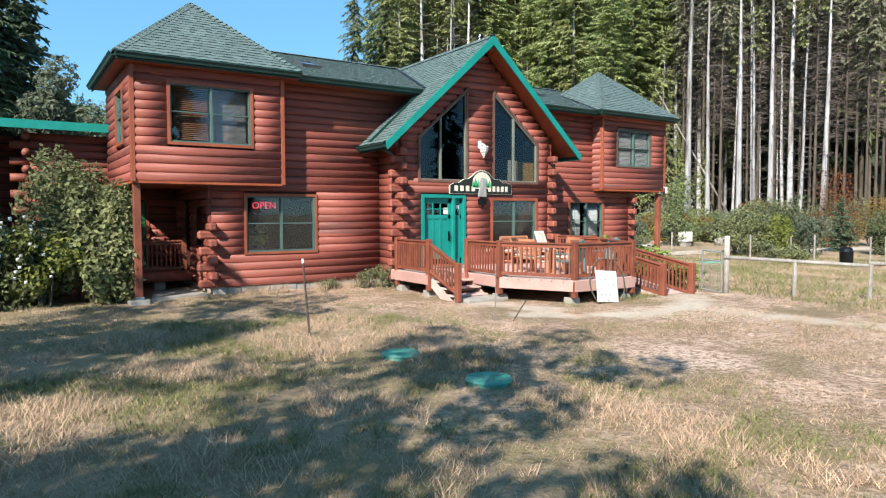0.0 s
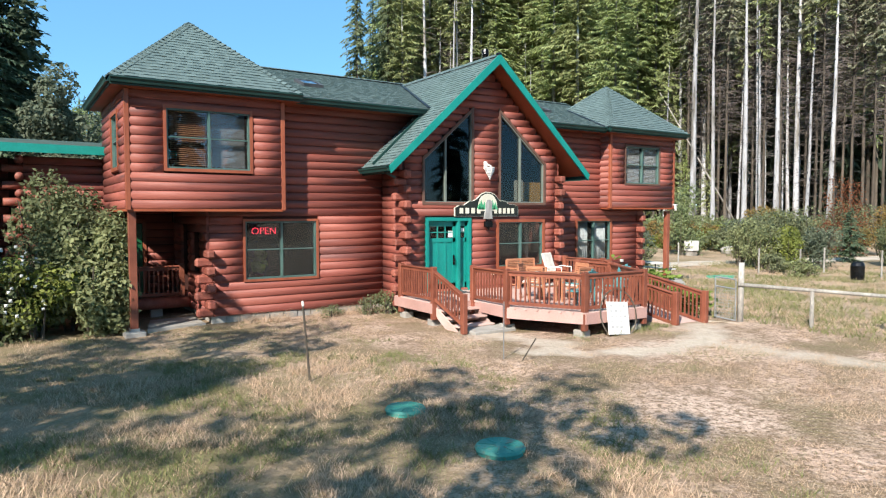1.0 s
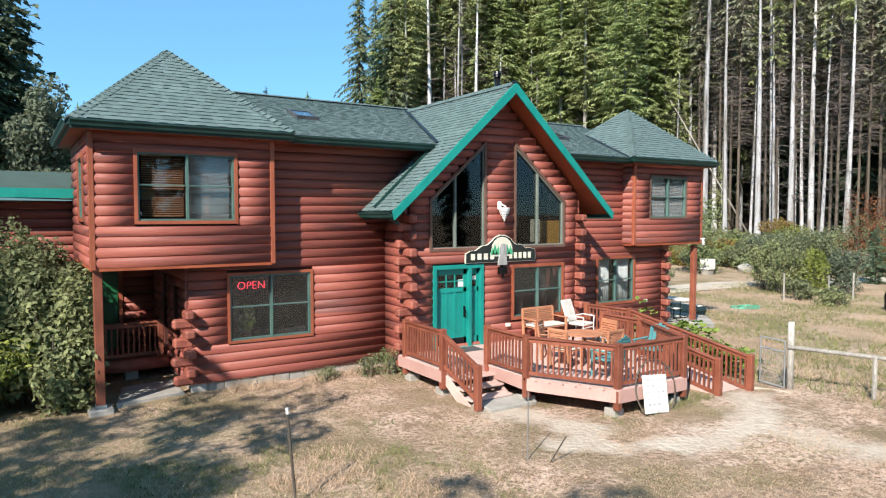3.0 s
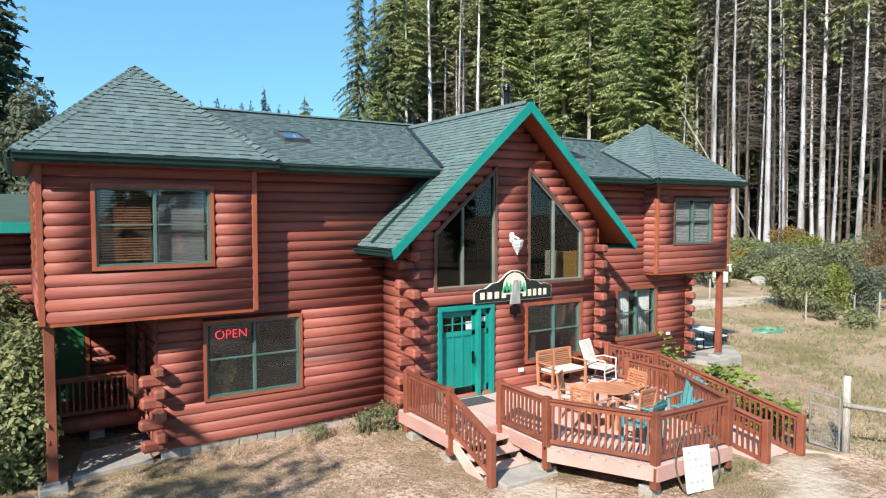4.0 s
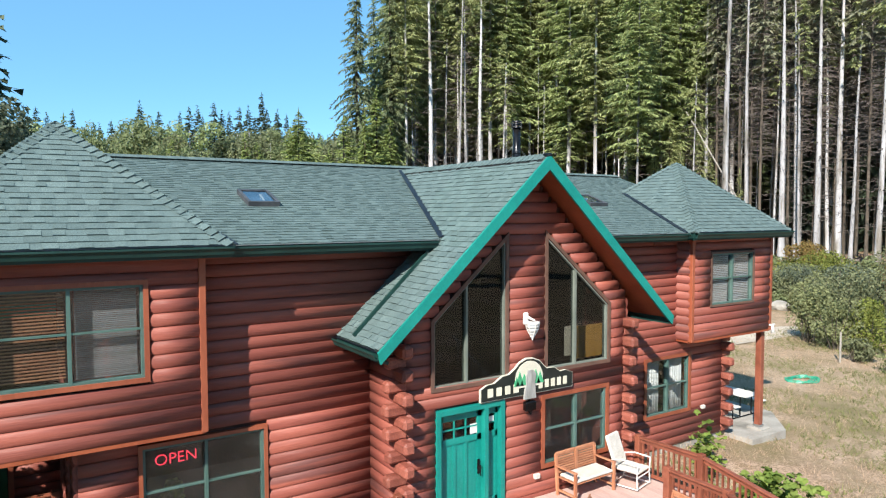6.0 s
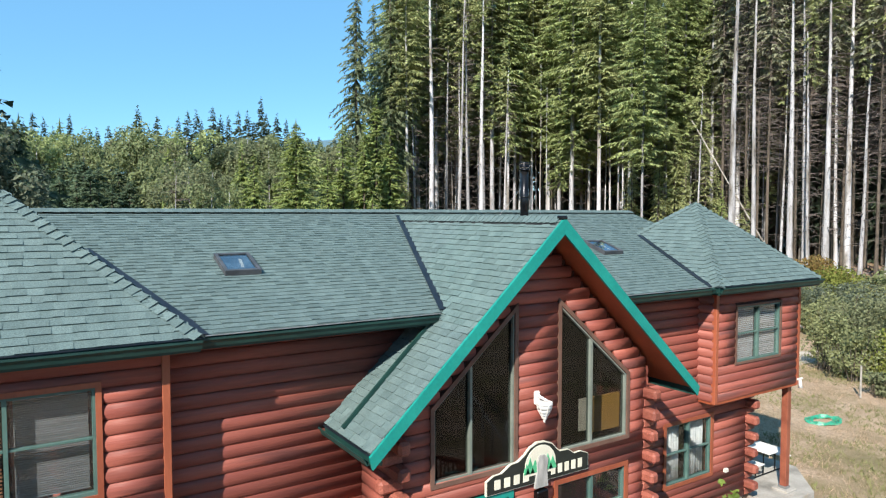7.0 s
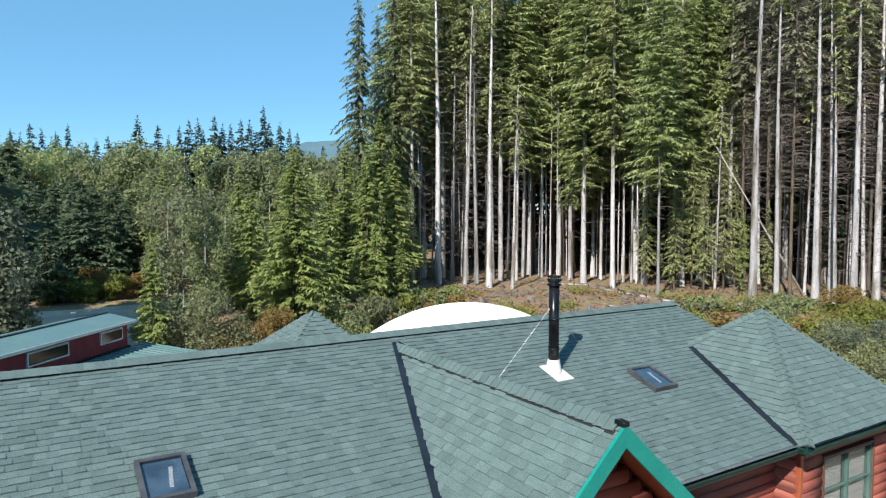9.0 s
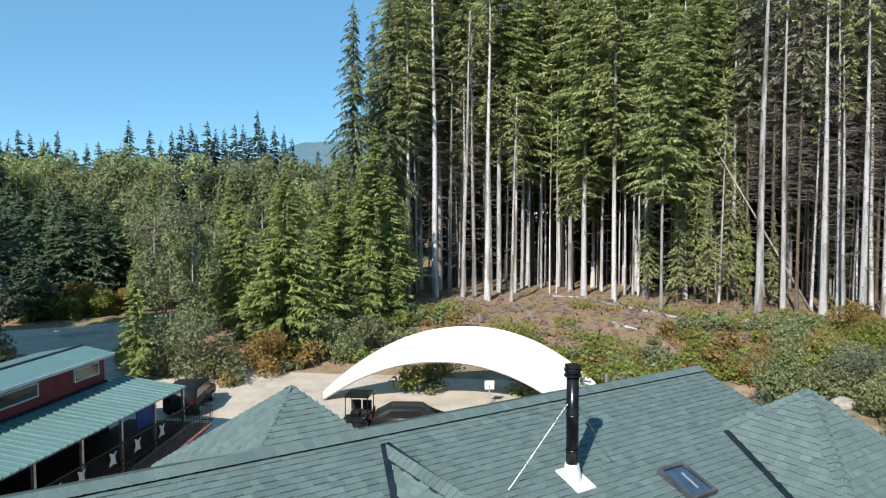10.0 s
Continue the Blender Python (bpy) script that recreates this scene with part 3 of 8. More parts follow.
gx0, gx1 = -2.35, 3.55


def gable_top(x):
    return GZ - 0.2 - GSLOPE * abs(x - GX)


log_wall([(gx0, BASE), (gx1, BASE), (gx1, gable_top(gx1)), (GX, gable_top(GX)), (gx0, gable_top(gx0))], gable_y, [DOOR_HOLE, DECK_WIN, TRAP_L, TRAP_R])
log_wall(rect(-WALL_Y, 0.0, BASE, 4.6), facing(gx0 - 0.08, 0, -90))       # the gable's flank towards the tower
log_wall(rect(0.0, WALL_Y, BASE, 4.6), facing(gx1 + 0.08, 0, 90))
log_wall(rect(-10.4, -WALL_Y, BASE, 5.98), facing(-7.62, 0, -90), [rect(-4.3, -3.4, 0.5, 2.5), rect(-2.9, -2.0, 1.2, 2.4)])
log_wall(rect(WALL_Y, 10.4, BASE, 6.0), facing(9.0, 0, 90))
bm = box(bmesh.new(), -7.6, 9.0, 10.3, 10.42, BASE, 6.0)
part("wall", bm, LOG_DARK, lodge)
# gable ends above the eaves
for x, turn in ((-7.62, -90), (9.0, 90)):
    s = -1 if turn < 0 else 1
    pts = [(s * 1.15, 5.98), (s * 10.35, 5.98), (s * RIDGE_Y, RIDGE_Z - 0.1)]
    log_wall(pts, facing(x, 0, turn))
# the two overhanging upper rooms
towers = ((-9.62, -5.79, TOWER_Y, 3.0, TOWER_WIN_L), (6.90, 10.52, 0.66, 3.12, TOWER_WIN_R))
for x0, x1, y0, z0, hole in towers:
    log_wall(rect(x0, x1, z0, 5.86), facing(0, y0), [hole])
    side = [[(-2.9 - 0.0, 3.98), (-1.6, 3.98), (-1.6, 5.5), (-2.9, 5.5)]] if x0 < 0 else []
    log_wall(rect(-4.9, -y0, z0, 5.86), facing(x0, 0, -90), side)
    log_wall(rect(y0, 4.9, z0, 5.86), facing(x1, 0, 90))
    part("wall", box(bmesh.new(), x0, x1, 4.88, 5.0, z0, 5.9), LOG_DARK, lodge)
    part("floor_slab", box(bmesh.new(), x0 - 0.02, x1 + 0.02, y0 - 0.03, 4.95, z0 - 0.06, z0 + 0.02), SOFFIT, lodge)
    for x, y in ((x0, y0), (x1, y0)):
        part("corner_board", box(bmesh.new(), x - 0.055, x + 0.055, y - 0.075, y + 0.05, z0 - 0.03, 5.86, None, 0.008), TRIM_WOOD, lodge)
for (x, y, g) in ((-9.52, 0.80, -0.10), (10.45, 0.85, 0.02)):
    part("porch_post", box(bmesh.new(), x - 0.09, x + 0.09, y - 0.09, y + 0.09, g + 0.16, 3.0, None, 0.012), RAIL, lodge)
    part("post_foot", box(bmesh.new(), x - 0.11, x + 0.11, y - 0.11, y + 0.11, g + 0.1, g + 0.17), GALV, lodge)
    part("footing", box(bmesh.new(), x - 0.24, x + 0.24, y - 0.24, y + 0.24, g - 0.2, g + 0.1, None, 0.02), CONCRETE, lodge)

# rooms inside: floors and a back partition, coloured near-black so that the windows look into dim rooms
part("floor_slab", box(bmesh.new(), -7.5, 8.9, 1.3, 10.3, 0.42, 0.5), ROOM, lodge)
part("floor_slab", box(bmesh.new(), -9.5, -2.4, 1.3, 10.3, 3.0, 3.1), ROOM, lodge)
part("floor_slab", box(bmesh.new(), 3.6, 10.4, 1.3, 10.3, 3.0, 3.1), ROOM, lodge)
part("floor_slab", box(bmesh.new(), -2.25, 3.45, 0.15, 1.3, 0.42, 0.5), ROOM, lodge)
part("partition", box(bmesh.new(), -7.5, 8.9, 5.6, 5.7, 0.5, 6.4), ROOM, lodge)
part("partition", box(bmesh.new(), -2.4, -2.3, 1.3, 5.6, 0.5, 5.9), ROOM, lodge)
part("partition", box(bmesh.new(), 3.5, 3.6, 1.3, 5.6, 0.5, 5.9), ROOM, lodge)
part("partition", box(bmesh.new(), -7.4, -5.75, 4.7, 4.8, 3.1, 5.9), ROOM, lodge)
part("wood_panel", box(bmesh.new(), 2.58, 3.38, 0.50, 0.56, 3.2, 3.95), ROOM_WOOD, lodge, "yellow pine stair panel seen through the gable window")
part("paper_sheet", box(bmesh.new(), 2.12, 2.50, 0.44, 0.45, 3.32, 4.0), CREAM, lodge, "pale sheet standing inside the gable window")

# foundation blocks
footing = part("foundation", box(bmesh.new(), -7.58, -2.3, WALL_Y + 0.06, WALL_Y + 0.3, -0.5, BASE - 0.012), CONCRETE, lodge)
for x0, x1, y0, y1 in ((-7.6, -2.4, WALL_Y + 0.0, WALL_Y + 0.05), (3.6, 8.95, WALL_Y, WALL_Y + 0.2), (-2.3, 3.5, 0.02, 0.2)):
    u = x0
    while u < x1 - 0.05:
        e = min(u + 0.39, x1)
        part("block", box(bmesh.new(), u + 0.006, e - 0.006, y0 + random.uniform(-0.012, 0.012), y1, -0.5, BASE - 0.008, None, 0.008), CONCRETE, footing)
        u += 0.40
part("foundation", box(bmesh.new(), -7.55, -7.35, 1.2, 10.3, -0.4, BASE - 0.01), CONCRETE, lodge)
part("foundation", box(bmesh.new(), -2.3, -2.1, 0.1, 1.2, -0.4, BASE - 0.01), CONCRETE, lodge)

# crossed log ends at the corners
LOG_R = 0.125


def log_stub(a, b, r):
    bm = bmesh.new()
    w = r * random.uniform(1.78, 1.94)
    bar(bm, a, b, w, w * random.uniform(0.94, 1.04), (0, 0, 1), 0.05)
    for v in bm.verts:
        v.co += Vector((random.uniform(-1, 1), random.uniform(-1, 1), random.uniform(-1, 1))) * 0.005
    return part("log_end", bm, LOG_END, lodge)


def corner_logs(x, y, sx, z0, z1, front_len=0.34, side_len=0.34):
    z, k = z0 + COURSE / 2, 0
    while z < z1:
        j = random.uniform(-0.03, 0.04)
        if k % 2 == 0:
            log_stub((x - sx * 0.1, y + 0.04, z), (x + sx * (side_len + j), y + 0.04, z), LOG_R)
        else:
            log_stub((x + sx * 0.02, y + 0.1, z), (x + sx * 0.02, y - front_len - j, z), LOG_R)
        z += COURSE
        k += 1


corner_logs(gx0 - 0.02, 0.0, -1, BASE, 4.1)
corner_logs(gx1 + 0.02, 0.0, 1, BASE, 4.1)
corner_logs(-7.62, WALL_Y, -1, BASE, 2.0)
corner_logs(9.0, WALL_Y, 1, BASE, 2.95)

# windows
window(OPEN_WIN, front, [-5.65], [1.90], case=0.065, rim=0.045)
window(RIGHT_WIN, front, [6.55], [1.88])
window(DECK_WIN, gable_y, [2.02], [1.92])
window(TOWER_WIN_L, facing(0, TOWER_Y), [-7.71], [4.78], case=0.075, rim=0.04)
window(TOWER_WIN_R, facing(0, 0.66), [8.655], [4.76], casing=CASE_BROWN, case=0.055, rim=0.04)
window([(-2.9, 3.98), (-1.6, 3.98), (-1.6, 5.5), (-2.9, 5.5)], facing(-9.62, 0, -90), [], [4.75])
window(TRAP_L, gable_y, [-0.93], [], SASH_TAN, GLASS_DARK, CASE_BROWN, case=0.075)
window(TRAP_R, gable_y, [1.98], [], SASH_TAN, GLASS_DARK, CASE_BROWN, case=0.075)


def screen(x0, x1, y, z0, z1):
    part("insect_screen", box(bmesh.new(), x0, x1, y - 0.034, y - 0.031, z0, z1), SCREEN, lodge, "fine grey insect mesh over the pane")


screen(-6.63, -5.68, WALL_Y, 1.14, 2.63)
screen(-5.62, -4.68, WALL_Y, 1.14, 2.63)
screen(1.11, 1.99, 0, 1.21, 2.59)
screen(2.05, 2.92, 0, 1.21, 2.59)
screen(-7.66, -6.73, TOWER_Y, 4.04, 5.47)
screen(7.76, 8.62, 0.66, 4.10, 5.40)
screen(8.69, 9.55, 0.66, 4.10, 5.40)


def blind(x0, x1, y, z0, z1, pitch=0.05, mat=BLIND):
    b = thing("window_blind", "horizontal slatted blind hanging inside an upper window", "blind", "window blinds")
    z = z0
    while z < z1:
        part("slat", box(bmesh.new(), x0, x1, y - 0.010, y + 0.010, z, z + (0.4 if mat is WOOD_BLIND else 0.66) * pitch), mat, b)
        z += pitch
    part("head_rail", box(bmesh.new(), x0, x1, y - 0.02, y + 0.02, z1, z1 + 0.05), mat, b)


blind(-8.62, -7.76, TOWER_Y + 0.14, 4.1, 5.42, 0.05, WOOD_BLIND)
blind(-7.62, -6.76, TOWER_Y + 0.16, 4.05, 5.42, 0.03, BLIND_GREY)
blind(7.74, 8.60, 0.74, 4.08, 5.38, 0.05)
blind(8.71, 9.57, 0.74, 4.08, 5.38, 0.05)


def curtain(x0, x1, y, z0, z1):
    n = 40
    verts, faces = [], []
    for k in range(n + 1):
        u = x0 + (x1 - x0) * k / n
        d = 0.03 * math.sin(k * 1.15) + 0.012 * math.sin(k * 2.9)
        for z, s in ((z0, 1.2), (z1, 0.8)):
            for t in (0, 0.006):
                verts.append((u, y + d * s + t, z))
    for k in range(n):
        a, b = 4 * k, 4 * k + 4
        faces += [(a, b, b + 2, a + 2), (a + 1, a + 3, b + 3, b + 1), (a, a + 1, b + 1, b), (a + 2, b + 2, b + 3, a + 3)]
    c = link_mesh("curtain", verts, faces, CURTAIN, smooth=True)
    tagged(c, "pale gathered curtain hanging inside the lower window", "curtain", "curtains")


curtain(5.71, 6.42, WALL_Y + 0.14, 1.12, 2.60)
curtain(6.68, 7.38, WALL_Y + 0.14, 1.12, 2.60)

# entry door with its side light
bm = bmesh.new()
for a, b, c, d in ((-1.66, -1.55, 0.5, 2.77), (-0.11, 0.0, 0.5, 2.77), (-1.55, -0.11, 2.66, 2.77), (-0.52, -0.42, 0.5, 2.66)):
    box(bm, a, b, -0.10, 0.12, c, d, None, 0.006)
box(bm, -1.66, 0.0, -0.12, 0.10, 0.48, 0.53)
door = part("door", bm, TEAL, lodge, "teal panelled entry door with a narrow side light")


def panel_leaf(x0, x1, panels, lights, name):
    bm = bmesh.new()
    z0, z1, zg0, zg1 = 0.53, 2.65, 2.14, 2.50
    st = 0.10 if x1 - x0 > 0.5 else 0.06
    box(bm, x0 + 0.005, x1 - 0.005, 0.045, 0.07, z0, zg0)
    box(bm, x0 + 0.005, x1 - 0.005, 0.02, 0.07, zg1, z1)
    box(bm, x0 + 0.005, x1 - 0.005, 0.02, 0.07, zg0 - 0.12, zg0)
    box(bm, x0 + 0.005, x1 - 0.005, 0.02, 0.07, z0, z0 + 0.24)
    for a, b in ((x0 + 0.005, x0 + st), (x1 - st, x1 - 0.005)):
        box(bm, a, b, 0.02, 0.07, z0, z1)
    w = (x1 - x0 - 2 * st) / panels
    for k in range(1, panels):
        u = x0 + st + k * w
        box(bm, u - 0.035, u + 0.035, 0.025, 0.07, z0 + 0.24, zg0 - 0.12)
    w = (x1 - x0 - 2 * st) / lights
    for k in range(1, lights):
        u = x0 + st + k * w
        box(bm, u - 0.014, u + 0.014, 0.025, 0.06, zg0, zg1)
    box(bm, x0 + st, x1 - st, 0.025, 0.06, (zg0 + zg1) / 2 - 0.014, (zg0 + zg1) / 2 + 0.014)
    leaf = part(name, bm, TEAL, door)
    pane = part("pane", box(bmesh.new(), x0 + st, x1 - st, 0.04, 0.046, zg0, zg1), GLASS, door)
    pane.visible_shadow = False


panel_leaf(-1.55, -0.52, 3, 3, "door_leaf")
panel_leaf(-0.42, -0.11, 1, 1, "side_light")
part("kick_plate", box(bmesh.new(), -1.46, -0.60, 0.012, 0.02, 0.56, 0.76), BLACK_METAL, door, "brown metal kick plate")
bm = box(bmesh.new(), -0.63, -0.57, -0.01, 0.02, 1.32, 1.62, None, 0.008)
tube(bm, (-0.60, -0.01, 1.50), (-0.60, -0.07, 1.50), 0.014)
tube(bm, (-0.60, -0.07, 1.52), (-0.60, -0.07, 1.30), 0.012)
part("door_handle", bm, BLACK_METAL, door, "black door handle")
part("notice", box(bmesh.new(), -0.79, -0.62, 0.03, 0.036, 2.16, 2.36), WHITE, door, "white paper notice")
part("notice", box(bmesh.new(), -0.32, -0.2, 0.03, 0.036, 2.32, 2.44), WHITE, door, "white paper notice")

# ---- roofs ----


def roof_plane(points, name="roof", thick=0.10, top=ROOF_DECK, under=SOFFIT):
    """A flat roof plate from its upper outline, in the world, with its thickness below."""
    bm = bmesh.new()
    va = [bm.verts.new(p) for p in points]
    vb = [bm.verts.new((p[0], p[1], p[2] - thick)) for p in points]
    bm.faces.new(va)
    f = bm.faces.new(vb[::-1])
    for i in range(len(va)):
        j = (i + 1) % len(va)
        bm.faces.new((va[i], vb[i], vb[j], va[j]))
    ob = part(name, bm, top, lodge)
    ob.data.materials.append(under)
    for p in ob.data.polygons:
        if p.normal.z < -0.2:
            p.material_index = 1
    return ob


EXPOSURE, TAB = 0.140, 0.25


def shingles(roof, points, singles=0, pick=None):
    """Courses of shingle tabs over a roof plate. The first two points are its eave."""
    p = [Vector(q) for q in points]
    u = (p[1] - p[0]).normalized()
    nrm = (p[1] - p[0]).cross(p[2] - p[1]).normalized()
    if nrm.z < 0:
        nrm = -nrm
    v = nrm.cross(u)
    if v.z < 0:
        v = -v
    flat = [((q - p[0]).dot(u), (q - p[0]).dot(v)) for q in p]
    vmax = max(f[1] for f in flat)
    verts, faces, made = [], [], 0
    row = 0
    w0 = -0.02
    while w0 < vmax - 0.03:
        w1 = min(w0 + EXPOSURE + 0.03, vmax)
        for s, e in spans(flat, min(max(w0 + 0.05, 0.01), vmax - 0.005)):
            a = s - random.uniform(0, TAB)
            tall = random.random() < 0.5
            while a < e:
                b = a + TAB * random.choice((0.55, 0.65, 0.8, 0.95, 1.1))
                tall = not tall
                x0, x1 = max(a, s), min(b, e)
                a = b
                if x1 - x0 < 0.03:
                    continue
                h = random.uniform(0.027, 0.034) if tall and random.random() < 0.9 else random.uniform(0.017, 0.022)
                d = random.uniform(-0.006, 0.006)
                mid = p[0] + u * ((x0 + x1) / 2) + v * w0
                corners = [(x0, w0 + d, 0.002), (x1, w0 + d, 0.002), (x1, w0 + d, h), (x0, w0 + d, h), (x0, w1, 0.004), (x1, w1, 0.004)]
                quads = [(0, 1, 2, 3), (3, 2, 5, 4), (0, 3, 4), (1, 5, 2)]
                if made < singles and pick(mid):
                    me = bpy.data.meshes.new("shingle")
                    o = p[0] + u * x0 + v * w0
                    me.from_pydata([tuple(u * (c[0] - x0) + v * (c[1] - w0) + nrm * c[2]) for c in corners], [], quads)
                    me.materials.append(SHINGLE_ONE)
                    me.update()
                    share(me, "shingle", roof, Matrix.Translation(o))
                    made += 1
                else:
                    k = len(verts)
                    verts += [p[0] + u * c[0] + v * c[1] + nrm * c[2] for c in corners]
                    faces += [tuple(k + i for i in q) for q in quads]
        w0 += EXPOSURE
        row += 1
    rest = link_mesh("shingle_field", verts, faces, SHINGLE, roof)
    rest["kind"] = "stuff"


def cap_row(roof, a, b, wide=0.26, drop=0.5, name="ridge_cap", lap=0.032):
    """Lapped cap shingles bent over a ridge or hip from a up to b."""
    a, b = Vector(a), Vector(b)
    way = (b - a).normalized()
    side = way.cross(Vector((0, 0, 1))).normalized()
    up = side.cross(way)
    n = max(2, int((b - a).length / 0.16))
    verts, faces = [], []
    for i in range(n):
        s = a + (b - a) * (i / n)
        e = s + way * 0.19
        k = len(verts)
        for q, h in ((s, lap), (e, 0.014)):
            for t in (-1, -0.5, 0, 0.5, 1):
                verts.append(q + side * (wide / 2 * t) + up * (h - abs(t) * wide / 2 * drop))
        faces += [(k + j, k + j + 1, k + j + 6, k + j + 5) for j in range(4)]
        verts += [s + side * (wide / 2 * t) + up * (0.01 - abs(t) * wide / 2 * drop) for t in (-1, -0.5, 0, 0.5, 1)]
        faces += [(k + j, k + 10 + j, k + 11 + j, k + j + 1) for j in range(4)]
    o = link_mesh(name, verts, faces, SHINGLE, roof)
    o["kind"] = "stuff"
    return o


ROOF_DARK = material("black_ridge_vent", (0.010, 0.014, 0.016), (0.018, 0.022, 0.024), 4, 0.8, bump=0.1)


def main_z(y):
    return EAVE_Z + PITCH * (y - EAVE_Y)


def strip(points, wide, lift, name, mat, parent, across):
    """A folded metal strip along points, its width along the vector across."""
    verts, faces = [], []
    across = Vector(across).normalized()
    for q in points:
        q = Vector(q)
        for s, h in ((-1, lift), (1, lift), (1, lift - 0.015), (-1, lift - 0.015)):
            verts.append(q + across * (wide / 2 * s) + Vector((0, 0, h)))
    for i in range(len(points) - 1):
        for j in range(4):
            faces.append((4 * i + j, 4 * i + (j + 1) % 4, 4 * i + 4 + (j + 1) % 4, 4 * i + 4 + j))
    faces += [(3, 2, 1, 0), tuple(4 * len(points) - 4 + j for j in range(4))]
    return link_mesh(name, verts, faces, mat, parent)


RX0, RX1 = -8.25, 9.45
gable_meet_y = EAVE_Y + (GZ - EAVE_Z) / PITCH            # where the gable's ridge runs into the main slope
eave_cut = (GZ - EAVE_Z) / GSLOPE                         # half width of the gable roof at the main eave
lt_apex, rt_apex = (-7.70, 2.60, 8.15), (8.78, 2.68, 8.11)
lt_box, rt_box = (-10.0, -5.38, 0.20, 5.45), (6.42, 10.86, 0.24, 5.45)
# main slope in two halves either side of the entry gable
left_front = [(-7.5, EAVE_Y, EAVE_Z), (GX - eave_cut, EAVE_Y, EAVE_Z), (GX, gable_meet_y, GZ), (GX, RIDGE_Y, RIDGE_Z), (RX0, RIDGE_Y, RIDGE_Z), (RX0, 3.2, main_z(3.2)), (-7.5, 3.2, main_z(3.2))]
right_front = [(GX + eave_cut, EAVE_Y, EAVE_Z), (8.5, EAVE_Y, EAVE_Z), (8.5, 3.2, main_z(3.2)), (RX1, 3.2, main_z(3.2)), (RX1, RIDGE_Y, RIDGE_Z), (GX, RIDGE_Y, RIDGE_Z), (GX, gable_meet_y, GZ)]
for pts in (left_front, right_front):
    r = roof_plane(pts, "roof")
    shingles(r, pts)
back_y = 2 * RIDGE_Y - EAVE_Y
back = [(RX1, back_y, EAVE_Z), (RX0, back_y, EAVE_Z), (RX0, RIDGE_Y, RIDGE_Z), (RX1, RIDGE_Y, RIDGE_Z)]
r = roof_plane(back)
shingles(r, [(RX1, RIDGE_Y + 1.2, RIDGE_Z - 1.2 * PITCH), (RX0, RIDGE_Y + 1.2, RIDGE_Z - 1.2 * PITCH), (RX0, RIDGE_Y, RIDGE_Z), (RX1, RIDGE_Y, RIDGE_Z)])
cap_row(r, (RX0, RIDGE_Y, RIDGE_Z + 0.043), (RX1, RIDGE_Y, RIDGE_Z + 0.043), 0.46, 0.33, "ridge_cap", 0.022)
vent = bmesh.new()
prism(vent, [(-0.20, -0.10), (-0.20, -0.060), (0, 0.040), (0.20, -0.060), (0.20, -0.10)], RX0, RX1, Matrix(((0, 1, 0, 0), (1, 0, 0, RIDGE_Y), (0, 0, 1, RIDGE_Z), (0, 0, 0, 1))))
part("ridge_vent", vent, ROOF_DARK, lodge)
# entry gable
gl_z = GZ - GSLOPE * GTIP
for s in (-1, 1):
    low_back = WALL_Y + 0.02
    pts = [(GX + s * GTIP, GY, gl_z), (GX + s * GTIP, low_back, gl_z), (GX + s * eave_cut, low_back, EAVE_Z), (GX + s * eave_cut, EAVE_Y, EAVE_Z), (GX, gable_meet_y, GZ), (GX, GY, GZ)]
    r = roof_plane(pts, "gable_roof", 0.12)
    if s < 0:
        shingles(r, pts, 300, lambda q: q.z > 5.9 and q.y < 2.2)
        cap_row(r, (GX, GY + 0.06, GZ + 0.032), (GX, gable_meet_y, GZ + 0.032), 0.27, 0.9)
        part("ridge_vent", prism(bmesh.new(), [(-0.14, -0.145), (-0.14, -0.105), (0, 0.02), (0.14, -0.105), (0.14, -0.145)], GY + 0.05, gable_meet_y, Matrix.Translation((GX, 0, GZ))), ROOF_DARK, lodge)
    else:
        shingles(r, pts)
    # teal rake board with a thinner board behind it
    bm = bmesh.new()
    a, b = Vector((GX, 0, GZ + 0.02)), Vector((GX + s * (GTIP + 0.06), 0, gl_z - 0.04))
    prism(bm, [(a.x, a.z), (b.x, b.z), (b.x - s * 0.05, b.z - 0.20), (a.x, a.z - 0.29)], GY - 0.05, GY + 0.0)
    part("rake_board", bm, TEAL, lodge, "teal painted rake board")
# a cap at the gable's peak
part("ridge_end", box(bmesh.new(), GX - 0.06, GX + 0.06, GY - 0.06, GY + 0.12, GZ - 0.02, GZ + 0.06, None, 0.02), BLACK_METAL, lodge)
# pyramid roofs over the upper rooms, and one behind the ridge


def pyramid(bx, apex, z, y_stop):
    x0, x1, y0, y1 = bx
    c = [(x0, y0, z), (x1, y0, z), (x1, y1, z), (x0, y1, z)]
    for i in range(4):
        pts = [c[i], c[(i + 1) % 4], apex]
        r = roof_plane(pts, "tower_roof", 0.07)
        if i != y_stop:
            shingles(r, pts)
        cap_row(r, c[i], apex, 0.29, 0.55, "hip_cap", 0.05 if apex[1] < RIDGE_Y else 0.018)


pyramid(lt_box, lt_apex, 6.08, 2)
pyramid(rt_box, rt_apex, 6.08, 2)
pyramid((-2.1, 2.8, 6.6, 11.6), (0.35, 9.2, 7.92), 5.9, 2)
part("wall", box(bmesh.new(), -1.8, 2.5, 10.42, 11.3, -0.1, 5.86), LOG_DARK, lodge)


